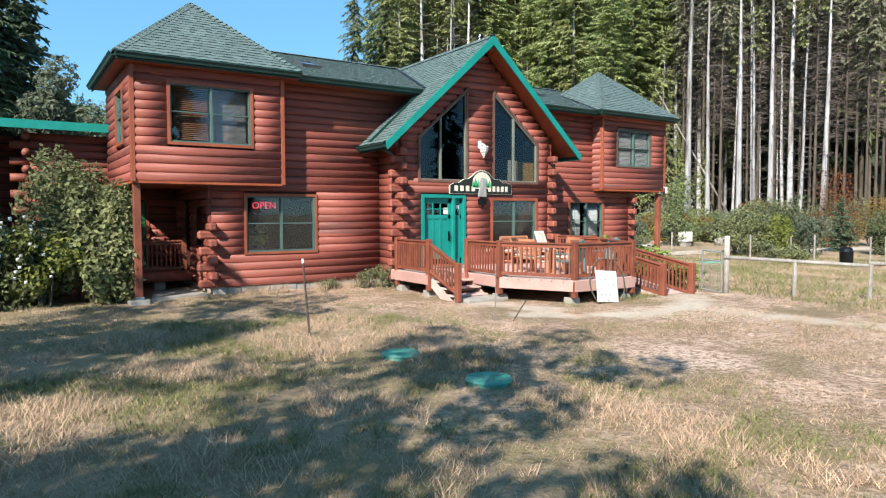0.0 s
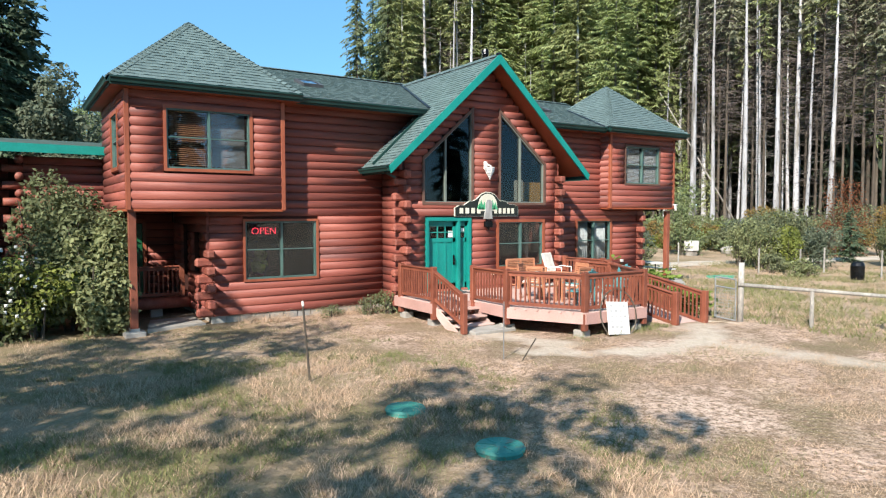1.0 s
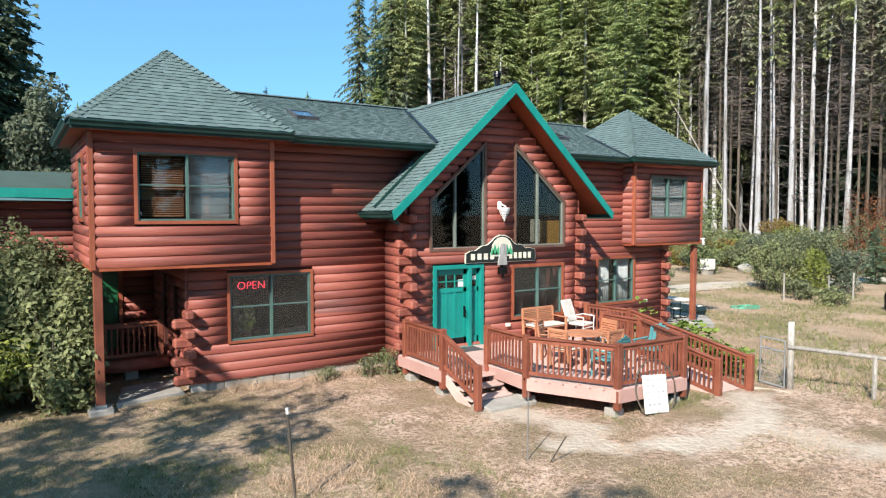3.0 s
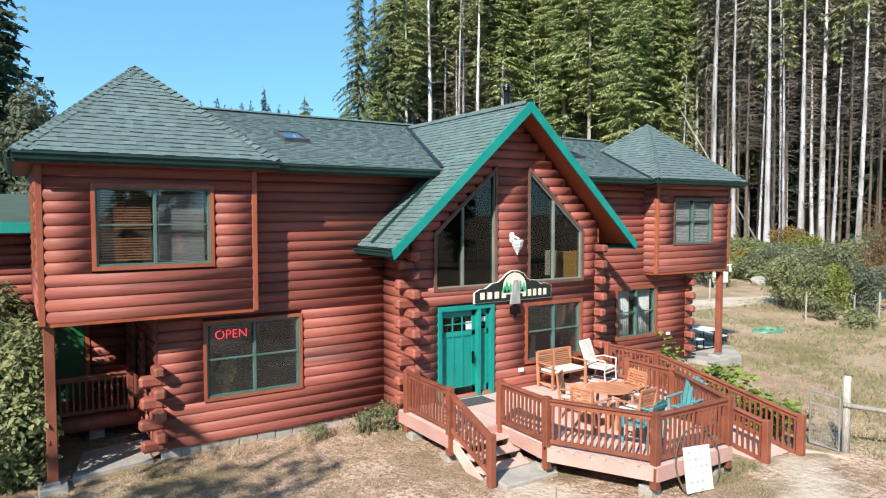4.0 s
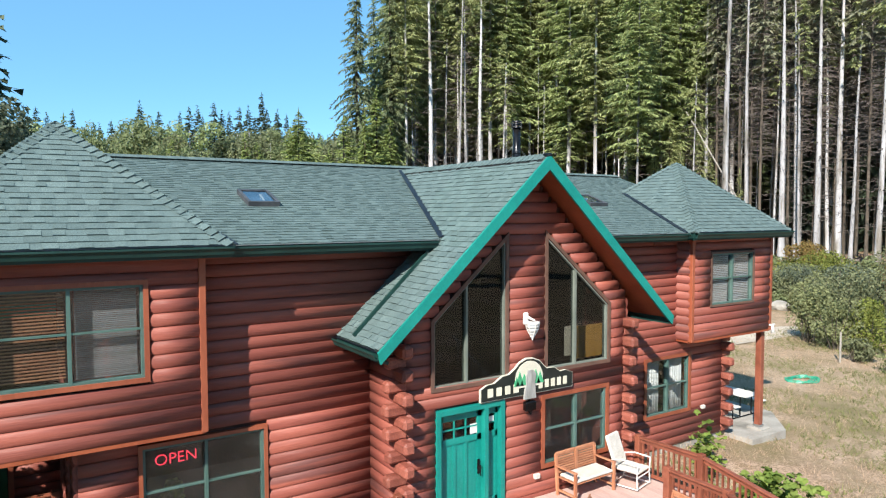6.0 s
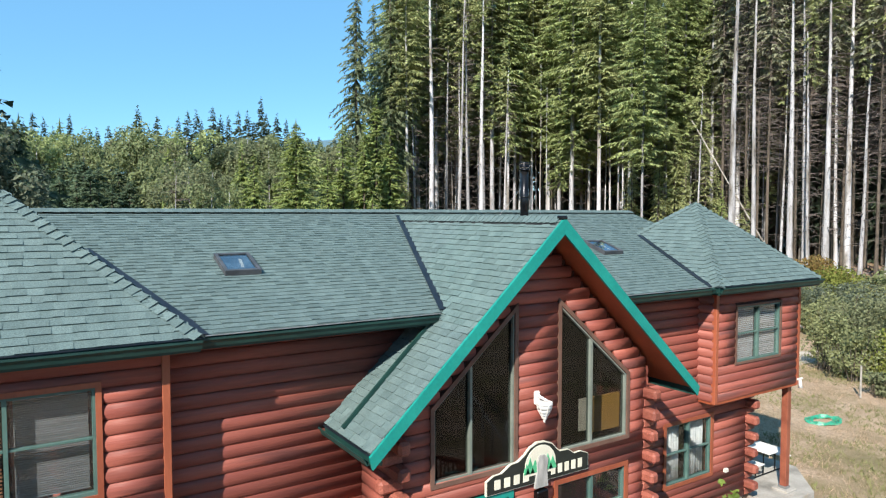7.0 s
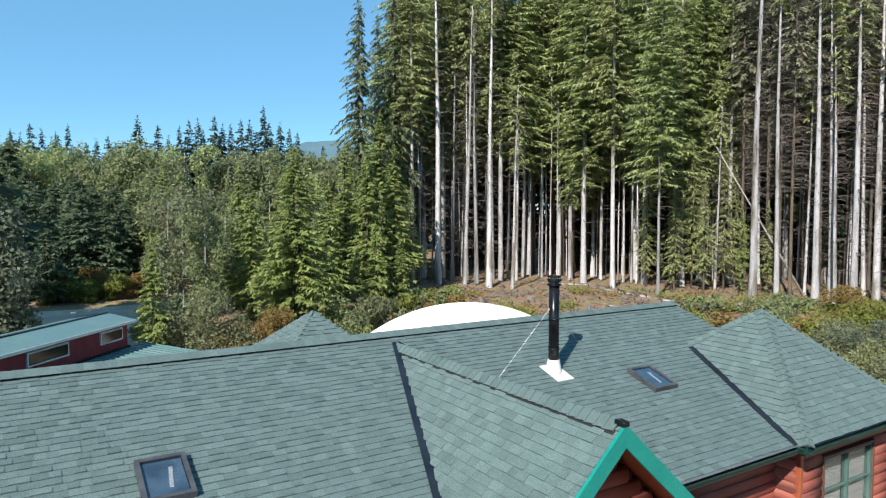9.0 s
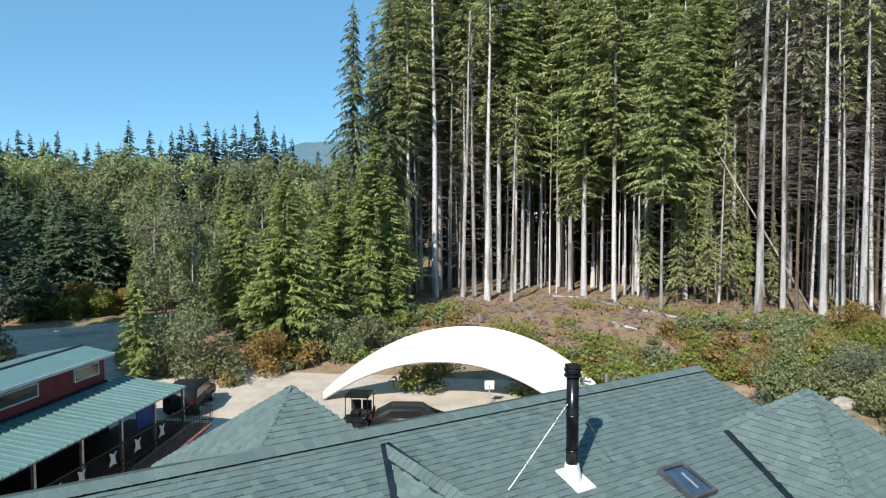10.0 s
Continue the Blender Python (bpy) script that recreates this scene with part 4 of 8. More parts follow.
def valley(bx, apex, s):
    """Dark flashing where a pyramid's flank meets the main slope."""
    xe = bx[1] if s > 0 else bx[0]
    flank = (apex[2] - 6.08) / abs(apex[0] - xe)
    pts = []
    for i in range(9):
        y = EAVE_Y - 0.05 + (3.75 - EAVE_Y) * i / 8
        x = xe - s * (max(main_z(y) - 6.08, 0) / flank) + s * 0.06
        pts.append((x, y, main_z(y)))
    strip(pts, 0.18, 0.038, "valley_flashing", FLASHING, lodge, (1, 0, 0))


valley(lt_box, lt_apex, 1)
valley(rt_box, rt_apex, -1)
for s in (-1, 1):
    strip([(GX + s * eave_cut, EAVE_Y, EAVE_Z), (GX, gable_meet_y, GZ)], 0.17, 0.06, "valley_flashing", FLASHING, lodge, (1, 0, 0.0))


def gutter(a, b, out, name="gutter"):
    """An ogee gutter from a to b, its front on the side of the vector out, with a fascia board behind it."""
    a, b, out = Vector(a), Vector(b), Vector(out)
    prof = [(0.0, 0.0), (0.0, -0.12), (0.08, -0.13), (0.10, -0.07), (0.135, -0.03), (0.135, 0.0), (0.125, 0.0), (0.125, -0.03), (0.09, -0.06), (0.07, -0.115), (0.01, -0.11), (0.01, 0.0)]
    verts = [q + out * d + Vector((0, 0, z)) for q in (a, b) for d, z in prof]
    n = len(prof)
    faces = [(i, (i + 1) % n, n + (i + 1) % n, n + i) for i in range(n)]
    for o in (0, n):
        faces += [(o + 0, o + 1, o + 10, o + 11), (o + 1, o + 2, o + 9, o + 10), (o + 2, o + 3, o + 8, o + 9), (o + 3, o + 4, o + 7, o + 8), (o + 4, o + 5, o + 6, o + 7)]
    g = link_mesh(name, verts, faces, GUTTER, lodge, "dark green metal gutter")
    bm = bmesh.new()
    bar(bm, a - out * 0.02 + Vector((0, 0, -0.09)), b - out * 0.02 + Vector((0, 0, -0.09)), 0.035, 0.18)
    part("fascia_board", bm, GUTTER, lodge)
    # drip edge
    bm = bmesh.new()
    bar(bm, a - out * 0.0 + Vector((0, 0, 0.012)), b - out * 0.0 + Vector((0, 0, 0.012)), 0.10, 0.012)
    part("drip_edge", bm, FLASHING, g)


gutter((lt_box[1] - 0.05, EAVE_Y, EAVE_Z - 0.03), (GX - eave_cut - 0.16, EAVE_Y, EAVE_Z - 0.03), (0, -1, 0))
gutter((GX + eave_cut + 0.05, EAVE_Y, EAVE_Z - 0.03), (rt_box[0] + 0.05, EAVE_Y, EAVE_Z - 0.03), (0, -1, 0))
for bx in (lt_box, rt_box):
    gutter((bx[0], bx[2], 6.05), (bx[1], bx[2], 6.05), (0, -1, 0))
    gutter((bx[0], bx[3], 6.05), (bx[0], bx[2], 6.05), (-1, 0, 0))
    part("soffit", box(bmesh.new(), bx[0] + 0.02, bx[1] - 0.02, bx[2] + 0.02, bx[3] - 0.4, 5.86, 5.90), SOFFIT, lodge)
part("soffit", box(bmesh.new(), lt_box[1], GX - eave_cut, EAVE_Y + 0.02, WALL_Y, 5.88, 5.92), SOFFIT, lodge)
part("soffit", box(bmesh.new(), GX + eave_cut, rt_box[0], EAVE_Y + 0.02, WALL_Y, 5.88, 5.92), SOFFIT, lodge)
for s in (-1, 1):
    gutter((GX + s * GTIP, GY + 0.02, gl_z - 0.05), (GX + s * GTIP, WALL_Y - 0.02, gl_z - 0.05), (s, 0, 0))
# downspout that lies on the gable roof, and an elbow below its eave
bm = bmesh.new()
n_out = Vector((-GSLOPE, 0, 1)).normalized() * 0.05
d0, d1 = Vector((GX - eave_cut - 0.05, 0.50, EAVE_Z - 0.10)), Vector((GX - GTIP + 0.05, 0.42, gl_z + 0.05))
d0b = Vector((GX - eave_cut - 0.28, 0.47, EAVE_Z - 0.28 * GSLOPE))
bar(bm, d0, d0b + n_out, 0.06, 0.05, (0, 1, 0))
bar(bm, d0b + n_out, d1 + n_out, 0.06, 0.05, (0, 1, 0))
part("downspout", bm, GUTTER, lodge, "green downspout lying on the shingles")
bm = bmesh.new()
bar(bm, (GX - GTIP - 0.05, -0.35, gl_z - 0.16), (GX - GTIP + 0.35, -0.30, gl_z - 0.34), 0.07, 0.06, (0, 1, 0), 0.01)
part("downspout", bm, GUTTER, lodge)

# bright metal edge under the lowest shingles
for x0, x1 in ((lt_box[1] + 0.05, GX - eave_cut - 0.1), (GX + eave_cut + 0.1, rt_box[0] - 0.05)):
    part("drip_edge", box(bmesh.new(), x0, x1, EAVE_Y - 0.085, EAVE_Y + 0.02, EAVE_Z - 0.012, EAVE_Z - 0.004), GALV, lodge, "bright metal drip edge")

# skylights


def skylight(x, y, w, d):
    sl = math.atan(PITCH)
    m = Matrix.Translation((x, y, main_z(y) + 0.015)) @ Matrix.Rotation(sl, 4, "X")
    bm = bmesh.new()
    for a, b, c, e in ((-w / 2, w / 2, -d / 2, -d / 2 + 0.06), (-w / 2, w / 2, d / 2 - 0.06, d / 2), (-w / 2, -w / 2 + 0.06, -d / 2 + 0.06, d / 2 - 0.06), (w / 2 - 0.06, w / 2, -d / 2 + 0.06, d / 2 - 0.06)):
        box(bm, a, b, c, e, 0, 0.10, m)
    k = part("skylight", bm, SKY_FRAME, lodge, "dark framed roof window")
    part("pane", box(bmesh.new(), -w / 2 + 0.06, w / 2 - 0.06, -d / 2 + 0.06, d / 2 - 0.06, 0.075, 0.085, m), GLASS, k)
    part("shade", box(bmesh.new(), -w / 2 + 0.07, w / 2 - 0.07, -d / 2 + 0.07, d / 2 - 0.07, 0.045, 0.055, m), SKY_WELL, k)
    bm = bmesh.new()
    bar(bm, m @ Vector((0.05, -0.2, 0.05)), m @ Vector((0.1, 0.2, 0.05)), 0.05, 0.02)
    part("window_lever", bm, WHITE, k)


SKY_FRAME = material("dark_metal_frame", (0.07, 0.075, 0.085), (0.12, 0.125, 0.14), 4, 0.5, metal=0.3, bump=0.1)
# mottled blue plate under the pane; the well's dimness is put into its colour
SKY_WELL = material("skylight_plate_painted_dim", (0.06, 0.10, 0.17), (0.16, 0.24, 0.36), 3, 0.6, bump=0)
skylight(-4.16, 2.74, 0.64, 0.84)
skylight(5.27, 2.86, 0.66, 0.80)

# small white lamp under the corner of the upper room
corner_lamp = thing("wall_lamp", "small white lamp at the corner of the upper room", "lamp", at=(10.50, 0.60, 3.22))
part("bracket", box(bmesh.new(), -0.03, 0.24, -0.04, 0.0, 0.0, 0.05, None, 0.008), WHITE, corner_lamp)
part("shade", tube(bmesh.new(), (0.10, -0.03, 0.02), (0.10, -0.06, -0.22), 0.035, 0.055, 10), WHITE, corner_lamp, "", True)

# stove pipe with its storm collar and stays
flue = thing("stove_pipe", "tall black stove pipe with cap, white boot and wire stays", "chimney")
cx, cy = 3.31, 3.66
cz = main_z(cy)
bm = tube(bmesh.new(), (cx, cy, cz + 0.15), (cx, cy, 8.94), 0.105, 0.105, 20)
for z in (7.6, 8.2):
    tube(bm, (cx, cy, z), (cx, cy, z + 0.05), 0.112, 0.112, 20)
part("pipe", bm, BLACK_METAL, flue, "", True)
bm = bmesh.new()
for z, rr in ((8.90, 0.15), (8.96, 0.13), (9.0, 0.15), (9.06, 0.14)):
    tube(bm, (cx, cy, z), (cx, cy, z + 0.035), rr, rr * 0.96, 20)
part("cap", bm, BLACK_METAL, flue)
bm = tube(bmesh.new(), (cx, cy, cz), (cx, cy, cz + 0.26), 0.17, 0.12, 16)
box(bm, cx - 0.20, cx + 0.22, cy - 0.36, cy + 0.20, -0.0, 0.02, Matrix.Translation((0, 0, 0)))
for vert in [v for v in bm.verts if v.co.z < 1]:
    vert.co.z += main_z(vert.co.y) + 0.025
part("boot", bm, WHITE, flue, "white flashing boot at the pipe's foot")
for tx, ty in ((2.02, 3.75), (4.35, 3.70)):
    part("stay", tube(bmesh.new(), (cx, cy, 8.55), (tx, ty, main_z(ty) + 0.02), 0.005, 0.005, 5), GALV, flue)
bm = tube(bmesh.new(), (6.88, 6.3, 7.3), (6.88, 6.3, 7.93), 0.05, 0.05, 10)
part("vent_pipe", bm, GALV, lodge)

# sign over the door
sign = thing("lodge_sign", "black mountain-shaped wooden sign with cream rim and green moon", "sign")
SC = Matrix.Translation((0.58, -0.12, 3.02))
ridge = [(-1.24, -0.22), (1.24, -0.22), (1.24, 0.10), (1.05, 0.17), (0.88, 0.16), (0.72, 0.27), (0.50, 0.28), (0.40, 0.36), (0.30, 0.47), (0.12, 0.54), (-0.06, 0.55), (-0.24, 0.48), (-0.36, 0.37), (-0.52, 0.27), (-0.70, 0.25), (-0.90, 0.13), (-1.08, 0.12), (-1.24, 0.04)]
part("rim", prism(bmesh.new(), ridge, -0.02, 0.03, SC), CREAM, sign)
inner = [(x * 0.985, z * 0.95 + 0.004) for x, z in ridge]
part("face", prism(bmesh.new(), inner, -0.03, 0.0, SC), SIGN_BLACK, sign)
disc = [(0.37 * math.cos(a), 0.12 + 0.37 * math.sin(a)) for a in np.linspace(0, math.pi, 18)] + [(-0.37, -0.05), (0.37, -0.05)]
part("moon", prism(bmesh.new(), disc, -0.042, -0.02, SC), CREAM, sign)
for x, w, h in ((-0.26, 0.10, 0.30), (-0.14, 0.11, 0.24), (0.17, 0.12, 0.30), (0.29, 0.10, 0.24), (-0.34, 0.07, 0.2)):
    part("tree_shape", prism(bmesh.new(), [(x - w, 0.0), (x + w, 0.0), (x, h)], -0.052, -0.03, SC), SIGN_GREEN, sign)
part("centre_shape", prism(bmesh.new(), [(-0.16, -0.30), (0.16, -0.30), (0.13, 0.05), (0.16, 0.22), (0.08, 0.30), (-0.05, 0.30), (-0.11, 0.15), (-0.10, 0.02)], -0.075, -0.03, SC), SIGN_GREY, sign)


def sign_word(x0, x1, n, base=-0.13, h=0.17):
    """A word as a row of plain upright bars."""
    w = (x1 - x0) / n
    for k in range(n):
        a = x0 + k * w
        bm = bmesh.new()
        prism(bm, [(a + w * 0.14, base), (a + w * 0.72, base), (a + w * 0.72, base + h), (a + w * 0.14, base + h)], -0.045, -0.028, SC)
        part("letter_bar", bm, CREAM, sign)


sign_word(-1.10, -0.22, 4)
sign_word(0.24, 1.10, 5)

# lantern on the gable and the dark floodlight under the sign
lamp = thing("wall_lantern", "white wall lantern with ribbed glass bowl on the gable logs", "lamp")
LX, LY = 0.60, -0.23
rings = ((3.99, 0.012), (4.02, 0.035), (4.06, 0.045), (4.12, 0.085), (4.20, 0.122), (4.28, 0.140), (4.31, 0.142))
bm = bmesh.new()
for (z0, r0), (z1, r1) in zip(rings, rings[1:]):
    tube(bm, (LX, LY, z0), (LX, LY, z1), r0, r1, 16)
part("bowl", bm, CURTAIN, lamp, "frosted pale grey glass bowl", True)
part("rim", tube(bmesh.new(), (LX, LY, 4.30), (LX, LY, 4.335), 0.155, 0.150, 16), WHITE, lamp)
for k in range(6):
    a = k * math.pi / 3 + 0.3
    bm = bmesh.new()
    for (z0, r0), (z1, r1) in zip(rings[1:], rings[2:]):
        tube(bm, (LX + r0 * math.cos(a), LY + r0 * math.sin(a), z0), (LX + r1 * math.cos(a), LY + r1 * math.sin(a), z1), 0.011, 0.011, 6)
    part("rib", bm, WHITE, lamp)
part("finial", tube(bmesh.new(), (LX, LY, 3.95), (LX, LY, 4.02), 0.012, 0.03, 10), WHITE, lamp)
bm = box(bmesh.new(), LX - 0.13, LX + 0.01, -0.12, -0.05, 4.26, 4.52, None, 0.03)
tube(bm, (LX - 0.06, -0.10, 4.44), (LX - 0.02, -0.20, 4.40), 0.03, 0.026, 10)
tube(bm, (LX - 0.02, -0.20, 4.40), (LX + 0.05, -0.24, 4.36), 0.026, 0.02, 10)
part("bracket", bm, WHITE, lamp)
flood = thing("floodlight", "small dark floodlight under the sign", "lamp")
part("housing", box(bmesh.new(), 0.46, 0.74, -0.22, -0.09, 2.46, 2.66, None, 0.02), BLACK_METAL, flood)
part("arm", tube(bmesh.new(), (0.60, -0.14, 2.66), (0.60, -0.06, 2.76), 0.02), BLACK_METAL, flood)
part("bulb", tube(bmesh.new(), (0.60, -0.16, 2.46), (0.60, -0.18, 2.38), 0.05, 0.02, 12), BLACK_METAL, flood)
for x, y, z in ((0.86, -0.08, 0.98), (8.05, WALL_Y - 0.08, 1.05)):
    o = part("outlet_box", box(bmesh.new(), x - 0.07, x + 0.07, y - 0.05, y + 0.03, z - 0.05, z + 0.05, None, 0.01), CUSHION, lodge, "beige outlet box on the logs")

# neon sign in the window
neon = thing("neon_sign", "glowing red neon OPEN sign inside the window", "sign")
part("backing", box(bmesh.new(), -6.55, -5.72, WALL_Y + 0.05, WALL_Y + 0.06, 2.20, 2.60), SIGN_BLACK, neon)
cu = bpy.data.curves.new("letters", "FONT")
cu.body, cu.size, cu.align_x, cu.align_y, cu.extrude, cu.offset = "OPEN", 0.27, "CENTER", "CENTER", 0.006, -0.006
cu.materials.append(NEON)
txt = new("letters", cu)
txt.matrix_basis = Matrix.Translation((-6.13, WALL_Y + 0.035, 2.40)) @ Matrix.Rotation(radians(90), 4, "X")
dg = bpy.context.evaluated_depsgraph_get()
me = bpy.data.meshes.new_from_object(txt.evaluated_get(dg))
letters = new("letters", me)
letters.parent, letters.matrix_basis = neon, txt.matrix_basis.copy()
bpy.data.objects.remove(txt)

# ---- deck ----
DECK_Z = 0.52
deck = thing("deck", "salmon painted timber deck before the entry", "deck")
OUT = [(-2.71, -0.08), (-2.71, -2.14), (-1.40, -2.14), (-1.52, -3.74), (-0.55, -5.57), (1.53, -5.62), (2.64, -3.48), (2.64, -2.05), (3.84, -2.05), (3.84, -0.08)]
x = -2.71
while x < 3.84:
    x1 = min(x + 0.14, 3.84)
    lows = spans([(b, a) for a, b in OUT], x + 0.07)      # runs of y at this x
    for a, b in lows:
        part("board", box(bmesh.new(), x + 0.002, x1 - 0.002, a, b, DECK_Z - 0.04, DECK_Z), FASCIA_PINK, deck)
    x += 0.14
for (xa, ya), (xb, yb) in zip(OUT, OUT[1:]):
    if ya == -2.05 and yb == -2.05:
        continue
    bm = bmesh.new()
    bar(bm, (xa, ya, DECK_Z - 0.15), (xb, yb, DECK_Z - 0.15), 0.045, 0.27)
    part("skirt_board", bm, SKIRT, deck, "pink painted rim board")
for px, py in ((-2.5, -0.4), (-2.5, -1.9), (-1.3, -3.5), (-0.42, -5.3), (1.36, -5.35), (2.3, -3.3), (1.0, -2.5), (2.3, -1.0), (0, -1.2)):
    g = ground_z(px, py)
    part("pier", box(bmesh.new(), px - 0.15, px + 0.15, py - 0.15, py + 0.15, g - 0.1, g + 0.16, None, 0.02), CONCRETE, deck)
    part("joist_post", box(bmesh.new(), px - 0.06, px + 0.06, py - 0.06, py + 0.06, g + 0.14, DECK_Z - 0.04), BARK_DARK, deck)

baluster = None


def railing(a, b, label, posts=(True, True), tall=0.90, post_drop=0.45, group="deck railings", bottom=None, grow=0.0, post_up=0.06):
    """Posts at the ends, a flat top rail, a lower rail and square balusters; a and b are on the floor."""
    global baluster
    r = thing("railing", label, "railing", group)
    a, b = Vector(a), Vector(b)
    flat = Vector((b.x - a.x, b.y - a.y, 0))
    up = Vector((0, 0, tall))
    for q, has in ((a, posts[0]), (b, posts[1])):
        if has:
            part("post", box(bmesh.new(), q.x - 0.07, q.x + 0.07, q.y - 0.07, q.y + 0.07, q.z - post_drop, q.z + tall + post_up, None, 0.012), RAIL, r)
    part("top_rail", bar(bmesh.new(), a + up, b + up, 0.12, 0.04, bevel=0.006), RAIL, r)
    part("sub_rail", bar(bmesh.new(), a + up * 0.93, b + up * 0.93, 0.04, 0.09), RAIL, r)
    part("bottom_rail", bar(bmesh.new(), a + Vector((0, 0, 0.10)), b + Vector((0, 0, 0.10)), 0.04, 0.08), RAIL, r)
    if baluster is None:
        bm = box(bmesh.new(), -0.019, 0.019, -0.019, 0.019, 0.10, 0.86)
        bmesh.ops.recalc_face_normals(bm, faces=bm.faces)
        baluster = bpy.data.meshes.new("baluster")
        bm.to_mesh(baluster)
        baluster.materials.append(RAIL)
    n = max(2, int(flat.length / 0.125))
    for i in range(1, n):
        q = a + (b - a) * (i / n)
        m = Matrix.Translation(q) @ Matrix.Rotation(math.atan2(flat.y, flat.x), 4, "Z")
        share(baluster, "baluster", r, m)
    return r


D = DECK_Z
lab = "red-brown stained timber railing round the deck"
railing((-2.64, -0.32, D), (-2.66, -2.10, D), lab, (True, True))
railing((-1.43, -2.18, D), (-1.48, -3.70, D), lab, (True, True))
railing((-1.48, -3.70, D), (-0.53, -5.50, D), lab, (False, True))
railing((-0.53, -5.50, D), (1.50, -5.55, D), lab, (False, True))
railing((1.50, -5.55, D), (2.58, -3.43, D), lab, (False, True))
railing((2.58, -3.43, D), (2.58, -2.10, D), lab, (False, True))
railing((3.62, -0.45, D), (3.76, -2.02, D), lab, (True, True))
railing((3.76, -2.02, D), (3.74, -5.76, -0.16), "red-brown railing sloping beside the ramp", (False, True), group="ramp railings", post_drop=0.05)
railing((2.68, -3.45, D - 0.26), (2.70, -5.62, -0.14), "red-brown railing sloping beside the ramp", (False, True), group="ramp railings", post_drop=0.05)
railing((-2.66, -2.14, D), (-2.66, -3.50, 0.0), "red-brown stair handrail with square balusters", (False, True), tall=0.84, group="stair railings", post_drop=0.1)
ramp = thing("ramp", "pale pink timber ramp down from the deck", "ramp")
bm = bmesh.new()
n = 26
for i in range(n):
    y0, y1 = -2.05 - 3.6 * i / n, -2.05 - 3.6 * (i + 1) / n
    z0, z1 = D - 0.62 * i / n, D - 0.62 * (i + 1) / n
    part("ramp_board", bar(bmesh.new(), (3.24, y0 - 0.003, z0 - 0.02), (3.24, y1 + 0.003, z1 - 0.02), 1.10, 0.04), FASCIA_PINK, ramp)
bm.free()
for sx in (2.69, 3.79):
    part("stringer", bar(bmesh.new(), (sx, -2.05, D - 0.13), (sx, -5.55, -0.20), 0.05, 0.18), FASCIA_PINK, ramp)
# patch of pale bare dirt at the ramp's foot
part("concrete_pad", slab(bmesh.new(), [(2.5, -5.5), (4.2, -5.6), (4.5, -6.4), (3.0, -6.8), (2.2, -6.2)], -0.4, -0.075), DIRT_PATH, ramp)
stair = thing("deck_stairs", "short pink timber stair from lawn to deck", "stairs")
for i in range(3):
    z = D - 0.165 * (i + 1)
    y = -2.16 - 0.32 * i
    part("tread", box(bmesh.new(), -2.58, -1.42, y - 0.34, y, z - 0.045, z, None, 0.006), FASCIA_PINK, stair)
    part("riser", box(bmesh.new(), -2.56, -1.44, y - 0.02, y, z - 0.16, z - 0.045), FASCIA_PINK, stair)
for sx in (-2.60, -1.40):
    bm = bmesh.new()
    prism(bm, [(0, D - 0.12), (0.98, -0.10), (0.98, -0.2), (0.6, -0.2), (0, D - 0.36)], -0.025, 0.025, Matrix.Translation((sx, -2.16, 0)) @ Matrix.Rotation(radians(-90), 4, "Z"))
    part("stringer", bm, FASCIA_PINK, stair)
part("landing_slab", box(bmesh.new(), -2.5, -1.2, -3.75, -3.05, -0.3, -0.03, None, 0.02), CONCRETE, stair)
mat_ob = part("door_mat", box(bmesh.new(), -1.35, -0.45, -0.75, -0.2, D + 0.002, D + 0.014, None, 0.005), MAT_GREY)
tagged(mat_ob, "flat grey door mat on the deck by the entry", "mat")

# ---- trees and shrubs ----


